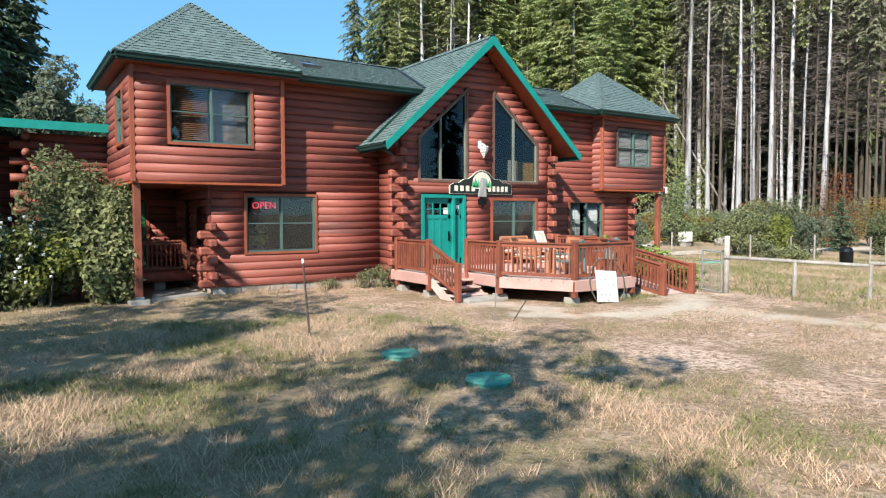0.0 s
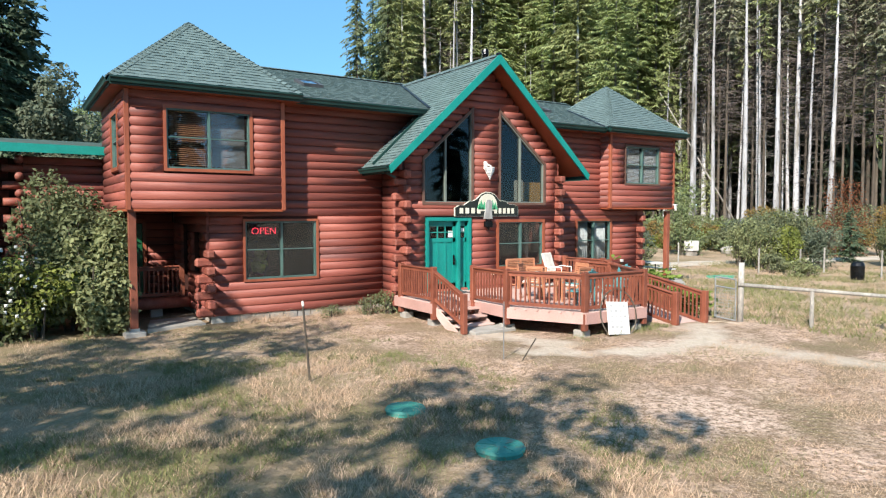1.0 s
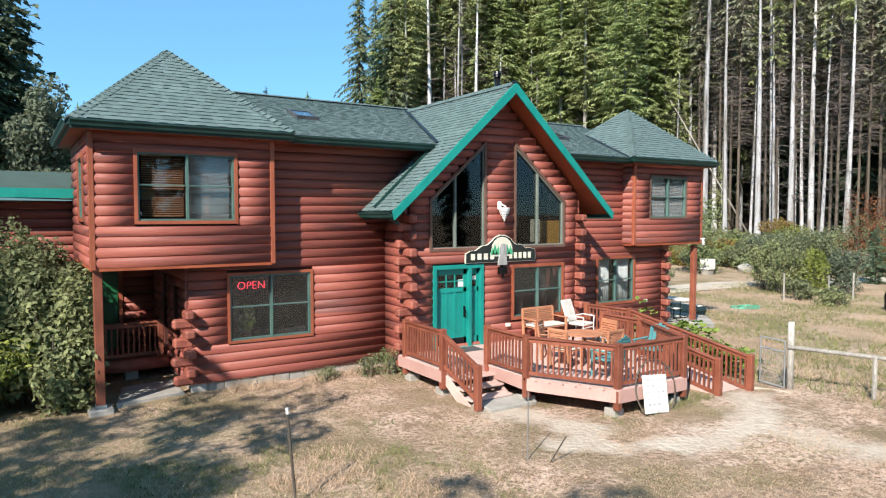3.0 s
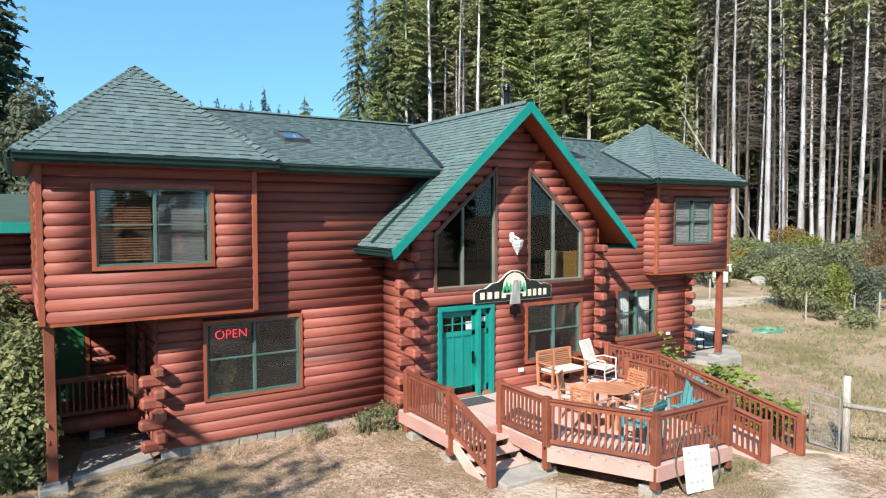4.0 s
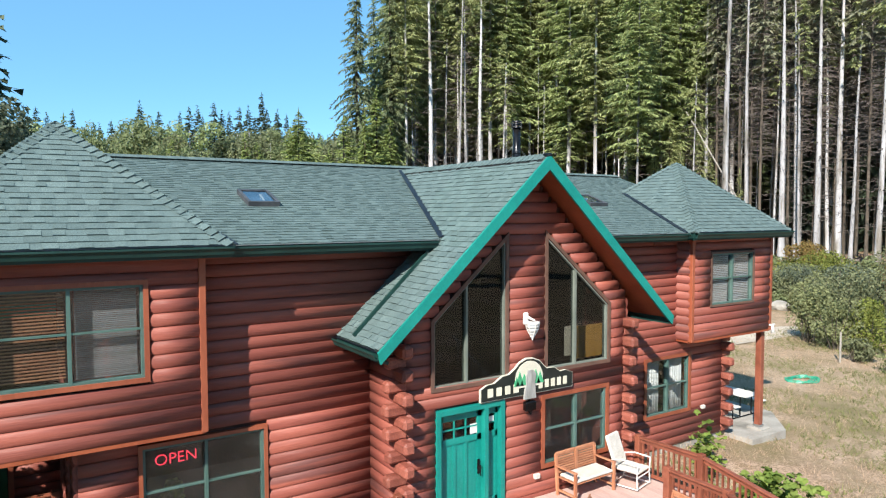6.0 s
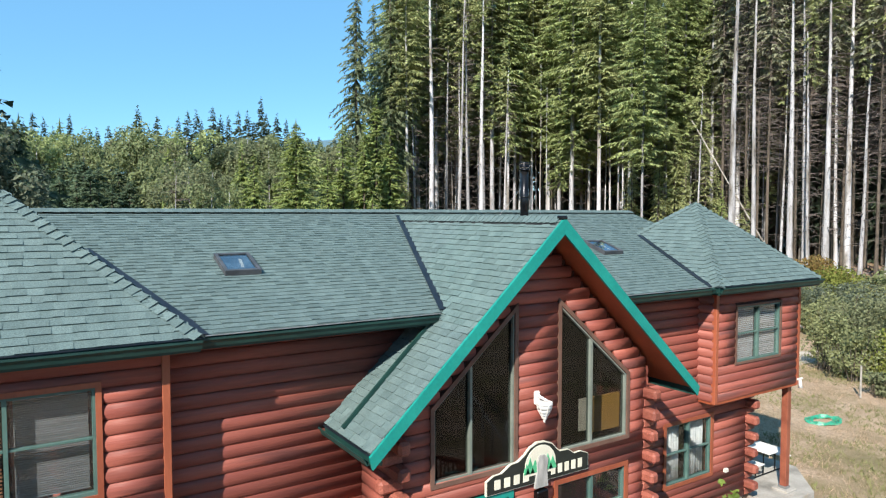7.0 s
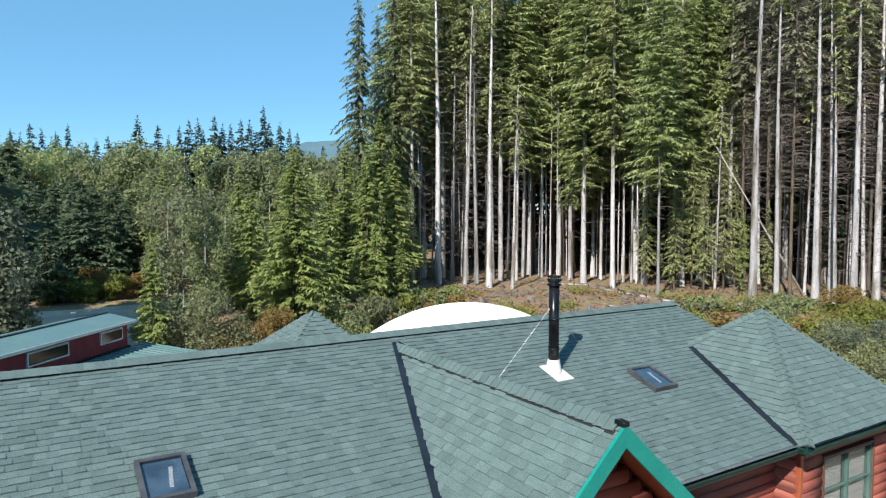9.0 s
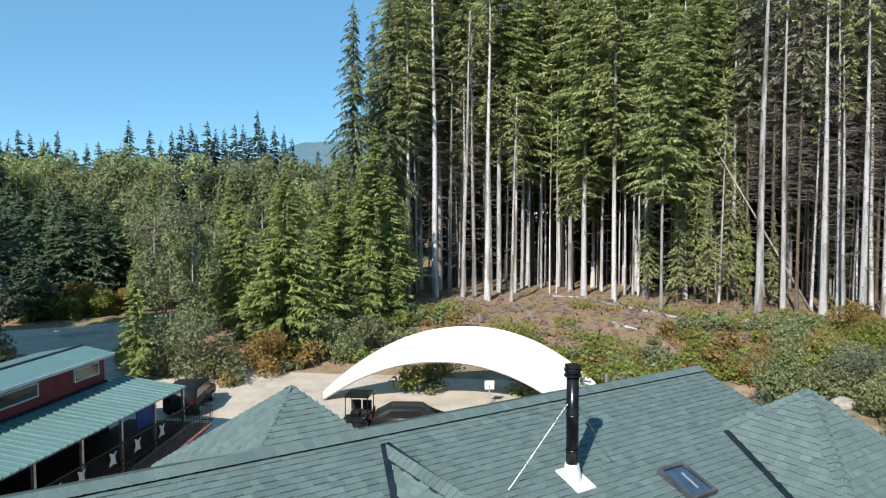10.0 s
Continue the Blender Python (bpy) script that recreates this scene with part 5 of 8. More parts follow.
def trunk_mesh(height, r0, r1, lean=0.0, sides=8, rings=10, mat=BARK, twigs=0, seed=0, z_from=0.15, z_to=0.7):
    """A tapered, slightly crooked trunk, with short dead twigs on its lower part."""
    rng = random.Random(seed)
    verts, faces = [], []
    px, py = rng.uniform(0, 9), rng.uniform(0, 9)

    def axis(t):
        return Vector((lean * height * t + 0.12 * noise.noise((px, t * 2.2, 0)), 0.12 * noise.noise((py, t * 2.2, 5)), height * t))
    for i in range(rings + 1):
        t = i / rings
        r = r1 + (r0 - r1) * (1 - t) ** 0.9 + (0.25 * r0 if i == 0 else 0)
        c = axis(t)
        for j in range(sides):
            a = 2 * math.pi * j / sides
            rr = r * (1 + 0.08 * math.sin(3 * a + px))
            verts.append(c + Vector((rr * math.cos(a), rr * math.sin(a), -0.4 if i == 0 else 0)))
    for i in range(rings):
        for j in range(sides):
            k = (j + 1) % sides
            faces.append((i * sides + j, i * sides + k, (i + 1) * sides + k, (i + 1) * sides + j))
    faces.append(tuple((rings) * sides + j for j in range(sides)))
    me = bpy.data.meshes.new("trunk")
    me.from_pydata([tuple(v) for v in verts], [], faces)
    me.materials.append(mat)
    me.polygons.foreach_set("use_smooth", [True] * len(me.polygons))
    me.update()
    tw = None
    if twigs:
        verts, faces = [], []
        for _ in range(twigs):
            t = rng.uniform(z_from, z_to)
            a = rng.uniform(0, 2 * math.pi)
            length = rng.uniform(0.5, 2.2)
            c = axis(t)
            d = Vector((math.cos(a), math.sin(a), 0))
            q = [c, c + d * length * 0.5 + Vector((0, 0, 0.05 * length)), c + d * length + Vector((0, 0, -0.12 * length + rng.uniform(-0.2, 0.2)))]
            s = Vector((-d.y, d.x, 0))
            for u, w in ((0, 0.035), (1, 0.024)):
                k = len(verts)
                for p, ww in ((q[u], w), (q[u + 1], w * 0.6)):
                    verts += [p + s * ww, p - s * ww * 0.5 + Vector((0, 0, ww)), p - s * ww * 0.5 - Vector((0, 0, ww))]
                faces += [(k, k + 1, k + 4, k + 3), (k + 1, k + 2, k + 5, k + 4), (k + 2, k, k + 3, k + 5)]
        tw = bpy.data.meshes.new("dead_branch")
        tw.from_pydata([tuple(v) for v in verts], [], faces)
        tw.materials.append(DEAD_TWIG)
        tw.update()
    return me, tw


def crown_mesh(height, base, radius, seed, mat, gap=0.42, per=6, sprays=7, droop=0.28, thin=0.0, shape=0.8, size=1.0, ragged=0.35):
    """Boughs at uneven heights, each a drooping spine with a saw-edged fan of hanging twigs on both sides."""
    rng = random.Random(seed)
    verts, faces = [], []
    z = base
    lop = [rng.uniform(1 - ragged, 1 + ragged * 0.5) for _ in range(12)]
    while z < height - 0.15:
        t = (z - base) / (height - base)
        reach = radius * min(1.0, (1 - t) ** shape * 1.05 + 0.03) * min(1.0, 0.5 + 2.2 * t)
        for _ in range(per if reach > 0.5 else 4):
            if rng.random() < thin:
                continue
            a = rng.uniform(0, 2 * math.pi)
            z0 = z + rng.uniform(-1.5, 1.5) * gap
            hole = noise.noise((math.cos(a) * 1.6 + seed, math.sin(a) * 1.6, z0 * 0.34))
            if hole < -0.34 and reach > 0.8:
                continue
            length = max(0.25, reach * rng.uniform(0.45, 1.15) * lop[int(a / (2 * math.pi) * 12) % 12] * (1 + ragged * 1.6 * hole))
            d = Vector((math.cos(a), math.sin(a), 0))
            s = Vector((-d.y, d.x, 0))
            n = max(2, int(sprays * (0.3 + 0.7 * length / radius)))
            lift = rng.uniform(-0.05, 0.22)
            fall = droop * rng.uniform(0.6, 1.5)

            def spine(u):
                return d * (length * u) + Vector((0, 0, z0 + length * (lift * u - (fall + lift * 0.6) * u * u)))
            half = 0.46 * length / n
            for i in range(n):
                u = 0.16 + 0.80 * (i + 0.5) / n
                c = spine(u)
                ln = size * (0.26 + 0.24 * length * (1.0 - 0.75 * u)) * rng.uniform(0.7, 1.3)
                for side in (-1, 1):
                    fwd = d * rng.uniform(0.25, 0.9) + s * side * rng.uniform(0.2, 0.9) + Vector((0, 0, rng.uniform(-1.5, -0.05) * (0.3 + 1.2 * droop)))
                    fwd.normalize()
                    k = len(verts)
                    phi = rng.uniform(-0.25, 1.35)
                    w = (d * math.cos(phi) - s * (side * math.sin(phi)) + Vector((0, 0, rng.uniform(-0.3, 0.3)))) * (half * rng.uniform(0.8, 1.25))
                    verts += [c - w, c + w, c + fwd * ln]
                    faces.append((k, k + 1, k + 2))
            k = len(verts)
            tip = spine(1.0)
            q = spine(0.8)
            verts += [q + s * 0.11 * size, q - s * 0.11 * size, tip + d * 0.15 * size + Vector((0, 0, -0.12 * size))]
            faces.append((k, k + 1, k + 2))
        z += gap * rng.uniform(0.75, 1.25) * (0.65 + 0.35 * (1 - t))
    k = len(verts)
    for a in range(5):
        d = Vector((math.cos(a * 1.26), math.sin(a * 1.26), 0))
        verts += [Vector((0, 0, height + 0.5)), d * 0.10 + Vector((0, 0, height - 0.4)), Vector((-d.y, d.x, 0)) * 0.10 + Vector((0, 0, height - 0.5))]
        faces.append((k, k + 1, k + 2))
        k += 3
    me = bpy.data.meshes.new("crown")
    me.from_pydata(verts, [], faces)
    me.materials.append(mat)
    me.update()
    return me


def leafy_mesh(clumps, count, leaf, seed, mat, flat=0.5, name="foliage", single=False):
    """Leaves scattered through ellipsoid clumps, denser near their skins: (x, y, z, rx, ry, rz) each."""
    rng = random.Random(seed)
    weights = [c[3] * c[4] + c[4] * c[5] + c[3] * c[5] for c in clumps]
    verts, faces = [], []
    for _ in range(count):
        c = rng.choices(clumps, weights)[0]
        v = Vector((rng.gauss(0, 1), rng.gauss(0, 1), rng.gauss(0, 1))).normalized()
        r = rng.uniform(0.45, 1.0) ** 0.6 * (1 + 0.18 * noise.noise((v.x * 2.5 + seed, v.y * 2.5, v.z * 2.5)))
        p = Vector((c[0] + v.x * c[3] * r, c[1] + v.y * c[4] * r, c[2] + v.z * c[5] * r))
        n = (v + Vector((rng.gauss(0, flat), rng.gauss(0, flat), rng.gauss(0, flat) + 0.4))).normalized()
        u = n.cross(Vector((rng.gauss(0, 1), rng.gauss(0, 1), rng.gauss(0, 1)))).normalized()
        w = n.cross(u)
        s = leaf * rng.uniform(0.6, 1.35)
        k = len(verts)
        if single:
            verts += [p - u * s * 0.55, p + w * s * 0.42 + n * s * 0.08, p + u * s * 0.5 - w * s * 0.2]
            faces.append((k, k + 1, k + 2))
        else:
            verts += [p - u * s * 0.5, p + w * s * 0.28 + n * s * 0.06, p + u * s * 0.5, p - w * s * 0.28 + n * s * 0.06]
            faces.append((k, k + 1, k + 2, k + 3))
    me = bpy.data.meshes.new(name)
    me.from_pydata([tuple(v) for v in verts], [], faces)
    me.materials.append(mat)
    me.update()
    return me


def stems_mesh(reach, height, count, seed, mat=BARK_DARK, r=0.03):
    rng = random.Random(seed)
    bm = bmesh.new()
    for _ in range(count):
        a, d = rng.uniform(0, 6.28), rng.uniform(0.2, 0.8) * reach
        tube(bm, (0.1 * math.cos(a), 0.1 * math.sin(a), -0.15), (d * math.cos(a), d * math.sin(a), height * rng.uniform(0.5, 0.85)), r, r * 0.4, 5)
    me = bpy.data.meshes.new("stem")
    bm.to_mesh(me)
    bm.free()
    me.materials.append(mat)
    return me


def plant(name, label, category, group, parts, x, y, turn=0.0, scale=1.0, sz=1.0, z=None, kind=""):
    e = thing(name, label, category, group, kind)
    e.matrix_basis = Matrix.Translation((x, y, (ground_z(x, y) - 0.05) if z is None else z)) @ Matrix.Rotation(turn, 4, "Z") @ Matrix.Diagonal((scale, scale, scale * sz, 1))
    for nm, me in parts:
        if me:
            o = new(nm, me)
            o.parent = e
            if nm in ("dead_branch", "branch", "stem"):
                o["kind"] = "stuff"
    return e


CAM_END = Vector((-4.47, -4.53))
HEAD = radians(32.37)


def spot(px, dist):
    """A place on the plan: px steps across a 1568-wide view along the last heading, and metres away."""
    a = HEAD + math.atan((px - 784) / 1178)
    return CAM_END.x + dist * math.sin(a), CAM_END.y + dist * math.cos(a)


rng = random.Random(5)
# tall hemlocks and firs at the edge: bare pale trunks below, green crowns above
edge_kinds = []
for k in range(7):
    h = 41 + 2 * (k % 3)
    base = (15, 17, 12.5, 19, 14, 18, 9)[k]
    tr = trunk_mesh(h * 0.97, (0.30, 0.22, 0.36, 0.26, 0.19, 0.33, 0.28)[k], 0.04, 0.005 * (k - 3), 9, 12, BARK, 26, k, 0.08, base / h + 0.1)
    cr = crown_mesh(h, base, 4.1 + 0.5 * (k % 3), 40 + k, (FIR, FIR_OLIVE, FIR, FIR_OLIVE, FIR, FIR_OLIVE, FIR)[k], 0.42, 10, 18, 0.21, 0.03, 0.58, 0.95, 0.42)
    edge_kinds.append([("trunk", tr[0]), ("dead_branch", tr[1]), ("crown", cr)])
snag_kinds = []
for k in range(5):
    h = (27, 31, 35, 38, 24)[k]
    tr = trunk_mesh(h, (0.22, 0.32, 0.27, 0.38, 0.16)[k], 0.05, (-0.022, 0.012, 0.03, -0.008, 0.02)[k], 8, 12, BARK, 150, 70 + k, 0.12, 0.95)
    cr = crown_mesh(h + 4, h - 6, 1.7, 90 + k, FIR_OLIVE, 0.6, 5, 6, 0.4, 0.3, 0.6, 1.2)
    snag_kinds.append([("trunk", tr[0]), ("dead_branch", tr[1]), ("crown", cr)])
twiggy_kinds = []
for k in range(3):
    h = 37 + 3 * k
    tr = trunk_mesh(h, 0.2, 0.04, 0.008 * (k - 1), 7, 10, BARK_DARK, 420, 80 + k, 0.30, 0.88)
    cr = crown_mesh(h + 2, 20 + 3 * k, 3.3, 96 + k, FIR_GREY, 0.6, 6, 9, 0.4, 0.3, 0.6, 1.0, 0.5)
    twiggy_kinds.append([("trunk", tr[0]), ("dead_branch", tr[1]), ("crown", cr)])
inner_kinds = []
for k in range(4):
    h = 40 + 2 * k
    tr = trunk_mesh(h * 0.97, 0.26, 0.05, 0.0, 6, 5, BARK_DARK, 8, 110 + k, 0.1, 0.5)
    cr = crown_mesh(h, 14 + 2 * k, 4.8, 130 + k, (FIR, FIR_OLIVE, FIR_GREY, FIR)[k], 0.62, 8, 9, 0.26, 0.04, 0.6, 1.6, 0.4)
    inner_kinds.append([("trunk", tr[0]), ("dead_branch", tr[1]), ("crown", cr)])
EDGE = [(778, 87, 3), (868, 87, 0), (912, 86, 4), (1034, 84, 2), (1088, 80, 5), (1172, 74, 4), (1128, 92, 6), (957, 90, 1), (795, 88, 1), (838, 87, 3), (990, 93, 0), (722, 80, 3), (1010, 88, 6), (1145, 84, 2), (1215, 84, 6), (1245, 88, 2), (1300, 90, 0), (1350, 92, 5), (885, 86, 5), (925, 90, 3), (1065, 88, 4), (745, 90, 0), (1195, 95, 3), (705, 87, 2), (815, 92, 5), (935, 94, 2), (1050, 95, 6), (1105, 97, 0), (1265, 94, 6), (1320, 97, 2), (1400, 98, 6), (1470, 97, 0), (1540, 98, 5)]
lab_edge = "tall conifer with bare pale trunk at the forest edge"
for i, (px, d, k) in enumerate(EDGE):
    x, y = spot(px, d)
    plant("conifer", lab_edge, "tree", "forest edge trees", edge_kinds[k], x, y, rng.uniform(0, 6.28), rng.uniform(0.90, 1.08), rng.uniform(0.92, 1.1))
SNAGS = [(770, 80, 3), (862, 80, 3), (840, 82, 2), (818, 82, 2), (905, 79, 0), (1275, 80, 4), (1345, 74, 3), (1388, 76, 2), (1440, 80, 4), (1460, 76, 3), (1489, 78, 2), (1497, 76, 0), (1532, 77, 1), (1546, 84, 0), (1600, 78, 0), (1660, 76, 1), (738, 82, 4), (822, 84, 0), (1205, 90, 4), (1570, 80, 3), (860, 88, 1), (795, 84, 0)]
for i, (px, d, k) in enumerate(SNAGS):
    x, y = spot(px, d)
    plant("thin_conifer", "thin pale-barked conifer, nearly bare, at the forest edge", "tree", "thin forest trees", snag_kinds[k], x, y, rng.uniform(0, 6.28), rng.uniform(0.9, 1.1))
for i in range(20):
    x, y = spot(1315 + 24 * i + rng.uniform(-10, 10), rng.uniform(78, 94))
    plant("twiggy_conifer", "conifer full of dead brown twigs at the forest edge", "tree", "twiggy forest trees", twiggy_kinds[i % 3], x, y, rng.uniform(0, 6.28), rng.uniform(0.88, 1.08))
# green hemlock saplings and low boughs between the trunks
sap_kinds = []
for k in range(4):
    h = (9, 13, 17, 6)[k]
    cr = crown_mesh(h, 0.6 + 0.8 * k, (1.9, 2.3, 2.4, 1.6)[k], 180 + k, (FIR_LIGHT, FIR_OLIVE, FIR_OLIVE, FIR_LIGHT)[k], 0.30, 8, 16, 0.34, 0.1, 0.7, 0.6, 0.6)
    sap_kinds.append([("trunk", trunk_mesh(h * 0.95, 0.10, 0.03, 0.01, 6, 5, BARK_DARK, 0, 185 + k)[0]), ("crown", cr)])
for px, d, k, f in ((1200, 80, 1, 1.0), (1232, 82, 2, 1.0), (1290, 82, 2, 1.0), (1310, 84, 1, 1.1), (1148, 82, 2, 0.9), (1255, 78, 1, 1.0), (1370, 80, 1, 0.8), (720, 76, 1, 0.9), (702, 72, 0, 1.0), (735, 74, 3, 1.0), (1325, 78, 0, 1.0)):
    x, y = spot(px, d)
    plant("hemlock_sapling", "small green hemlock between the bare trunks", "tree", "hemlock saplings", sap_kinds[k], x, y, rng.uniform(0, 6.28), f)


def woods(name, label, places):
    """A joined stand of trees too deep in the wood to be told apart: (x, y, scale, kind) each."""
    mats, verts, faces, slots = [], [], [], []
    for x, y, s, kind in places:
        a = rng.uniform(0, 6.28)
        c, d = math.cos(a) * s, math.sin(a) * s
        z = ground_z(x, y) - 0.05
        for nm, me in kind:
            if not me or nm == "dead_branch":
                continue
            if me.materials[0] not in mats:
                mats.append(me.materials[0])
            k, slot = len(verts), mats.index(me.materials[0])
            co = np.empty(len(me.vertices) * 3)
            me.vertices.foreach_get("co", co)
            co = co.reshape(-1, 3)
            verts += np.stack([x + c * co[:, 0] - d * co[:, 1], y + d * co[:, 0] + c * co[:, 1], z + s * co[:, 2]], 1).tolist()
            for p in me.polygons:
                faces.append([k + v for v in p.vertices])
                slots.append(slot)
    me = bpy.data.meshes.new(name)
    me.from_pydata(verts, [], faces)
    for m in mats:
        me.materials.append(m)
    me.polygons.foreach_set("material_index", slots)
    me.update()
    return tagged(new(name, me), label, "woods", kind="stuff")


def cheap(h, base, r, seed, mat, shape=0.55):
    cr = crown_mesh(h, base, r, seed, mat, 0.9, 8, 5, 0.34, 0.02, shape, 3.2)
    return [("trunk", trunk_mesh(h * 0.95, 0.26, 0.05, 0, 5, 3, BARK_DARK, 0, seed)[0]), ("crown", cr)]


# mostly dark needles, which stand in for the canopy's shade between the trunks
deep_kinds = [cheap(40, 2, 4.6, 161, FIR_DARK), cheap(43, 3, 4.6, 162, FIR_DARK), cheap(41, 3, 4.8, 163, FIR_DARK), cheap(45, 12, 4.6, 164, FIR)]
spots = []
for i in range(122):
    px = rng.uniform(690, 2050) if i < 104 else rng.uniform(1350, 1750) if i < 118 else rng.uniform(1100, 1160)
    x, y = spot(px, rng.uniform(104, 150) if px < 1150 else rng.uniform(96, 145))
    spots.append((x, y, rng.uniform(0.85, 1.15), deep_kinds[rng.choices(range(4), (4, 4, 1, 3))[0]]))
woods("deep_woods", "dense conifer forest behind the edge trees, its inner shade put into dark needles", spots)
# an unseen wood added round the open ground, behind the first viewpoint, to darken window reflections
spots = []
for i in range(48):
    a = HEAD + math.radians(rng.uniform(62, 298))
    d = rng.uniform(48, 75)
    f = rng.uniform(0.5, 0.85)
    if math.sin(a) * 0.83 + math.cos(a) * 0.55 < -0.55:
        d, f = d + 12, 0.45
    spots.append((-6 + d * math.sin(a), -8 + d * math.cos(a), f, deep_kinds[rng.randrange(4)]))
woods("far_woods", "unseen conifer forest added round the open ground for the window reflections", spots)
pole_kinds = [[("trunk", trunk_mesh(24 + 4 * k, 0.08 + 0.035 * k, 0.03, 0.016 * (k - 1), 6, 8, BARK, 50, 170 + k, 0.1, 0.9)[0])] for k in range(3)]
for i in range(52):
    px = rng.choice((730, 790, 850, 900, 960, 960, 1020, 1060, 1130, 1240, 1400, 1500)) + rng.gauss(0, 24)
    x, y = spot(px, rng.uniform(84, 100))
    plant("forest_pole", "thin pale bare trunk inside the forest edge", "tree", "bare forest trunks", pole_kinds[i % 3], x, y, rng.uniform(0, 6.28), rng.uniform(0.8, 1.1))
for i in range(64):
    px = 715 + 17 * i + rng.uniform(-9, 9)
    d = rng.uniform(92, 104)
    x, y = spot(px, d)
    plant("conifer", "dark conifer inside the dense forest", "tree", "inner forest trees", inner_kinds[i % 4], x, y, rng.uniform(0, 6.28), rng.uniform(0.9, 1.15))
# a fallen leaning pole
x, y = spot(1440, 79)
lean_log = thing("leaning_dead_tree", "thin dead tree leaning against its neighbours", "tree", at=(x, y, ground_z(x, y)))
x2, y2 = spot(1262, 80)
part("trunk", tube(bmesh.new(), (0, 0, 0), (x2 - x, y2 - y, 17.5), 0.13, 0.05, 8), GREY_WOOD, lean_log, "", True)

# younger growth beyond the yard
young_kinds = []
for k in range(5):
    h = (15, 13, 11, 14, 9)[k]
    tr = trunk_mesh(h * 0.95, 0.16, 0.03, 0.0, 6, 5, BARK_DARK, 0, 200 + k)
    cr = crown_mesh(h, 0.5, (3.4, 3.0, 4.3, 3.2, 2.5)[k], 210 + k, (FIR_LIGHT, FIR_LIGHT, SPRUCE_BLUE, FIR_LIGHT, FIR_LIGHT)[k], 0.32, 9, 9, 0.14, 0.0, 0.85, 0.95, 0.35)
    young_kinds.append([("trunk", tr[0]), ("crown", cr)])
alder_kinds = []
for k in range(4):
    r2 = random.Random(300 + k)
    h = 11 + 2 * k
    clumps = [(r2.uniform(-1.6, 1.6), r2.uniform(-1.6, 1.6), h * r2.uniform(0.3, 0.95), r2.uniform(0.8, 1.5), r2.uniform(0.8, 1.5), r2.uniform(0.9, 1.7)) for _ in range(15)]
    lf = leafy_mesh(clumps, 4200, 0.30, 320 + k, (ALDER, ALDER_GREY, SHRUB, ALDER)[k], 0.7, single=True)
    tr = trunk_mesh(h * 0.92, 0.13, 0.03, 0.02, 6, 7, BARK, 30, 340 + k, 0.2, 0.95)
    alder_kinds.append([("trunk", tr[0]), ("branch", tr[1]), ("foliage", lf)])
x, y = spot(505, 54)
cr = crown_mesh(15.4, 0.4, 5.0, 260, FIR_LIGHT, 0.24, 12, 14, 0.10, 0.0, 0.95, 0.85, 0.35)
plant("young_spruce", "full bright green young spruce at the edge of the yard", "tree", "young trees", [("trunk", trunk_mesh(15, 0.2, 0.03, 0, 6, 5, BARK_DARK, 0, 261)[0]), ("crown", cr)], x, y, 1.0, 1.0)
for px, d, k, s in ((425, 60, 3, 0.9), (405, 66, 3, 1.0), (570, 66, 1, 0.95), (640, 66, 3, 1.15), (600, 70, 0, 1.1), (690, 70, 3, 1.15), (665, 74, 0, 1.35), (655, 60, 4, 0.95), (620, 60, 4, 0.7), (700, 62, 1, 0.55), (235, 50, 3, 0.62)):
    x, y = spot(px, d)
    plant("young_spruce", "dense young spruce in the regrowth", "tree", "young trees", young_kinds[k], x, y, rng.uniform(0, 6), s)
# dark blue-green spruces by the shaded track
for px, d, s in ((120, 81, 1.05), (60, 82, 1.0), (10, 80, 1.0), (195, 83, 0.95), (95, 86, 1.15), (-40, 79, 1.05), (160, 81, 0.85), (35, 87, 1.15), (225, 84, 0.85), (75, 92, 1.2), (140, 90, 1.15), (180, 92, 1.15), (15, 92, 1.25), (-20, 88, 1.2), (240, 92, 1.1), (115, 96, 1.25), (50, 76, 0.7)):
    x, y = spot(px, d)
    plant("young_spruce", "dense blue-green spruce by the shaded track", "tree", "young trees", young_kinds[2], x, y, rng.uniform(0, 6), s)
canopy_kinds = []
for k in range(5):
    r2 = random.Random(360 + k)
    clumps = [(r2.uniform(-2.4, 2.4), r2.uniform(-2.4, 2.4), 16 * r2.uniform(0.12, 0.96), r2.uniform(0.8, 1.7), r2.uniform(0.8, 1.7), r2.uniform(1.0, 2.2)) for _ in range(26)]
    lf = leafy_mesh(clumps, 5000, 0.42, 370 + k, (ALDER, ALDER_GREY, ALDER, FIR, SHRUB)[k], 0.7, single=True)
    tr = trunk_mesh(15, 0.12, 0.03, 0.01, 5, 5, BARK, 26, 380 + k, 0.3, 1.0)
    canopy_kinds.append([("trunk", tr[0]), ("branch", tr[1]), ("foliage", lf)])
for i in range(92):
    px = rng.uniform(-140, 690)
    d = rng.uniform(70, 128)
    if px < 265 and d < 94:
        continue
    x, y = spot(px, d)
    top = (11.5 + 0.092 * d - ground_z(x, y)) * rng.uniform(0.82, 1.02) * (0.72 + 0.28 * smooth(70, 95, d))
    if rng.random() < 0.82:
        plant("alder", "slender olive-green alder in the regrowth", "tree", "regrowth alders", canopy_kinds[rng.choices(range(5), (4, 3, 4, 1, 1))[0]], x, y, rng.uniform(0, 6), top / 16.5)
    else:
        k = rng.randrange(5)
        plant("young_spruce", "dense young spruce in the regrowth", "tree", "young trees", young_kinds[k], x, y, rng.uniform(0, 6), top / (15, 13, 11, 14, 9)[k])
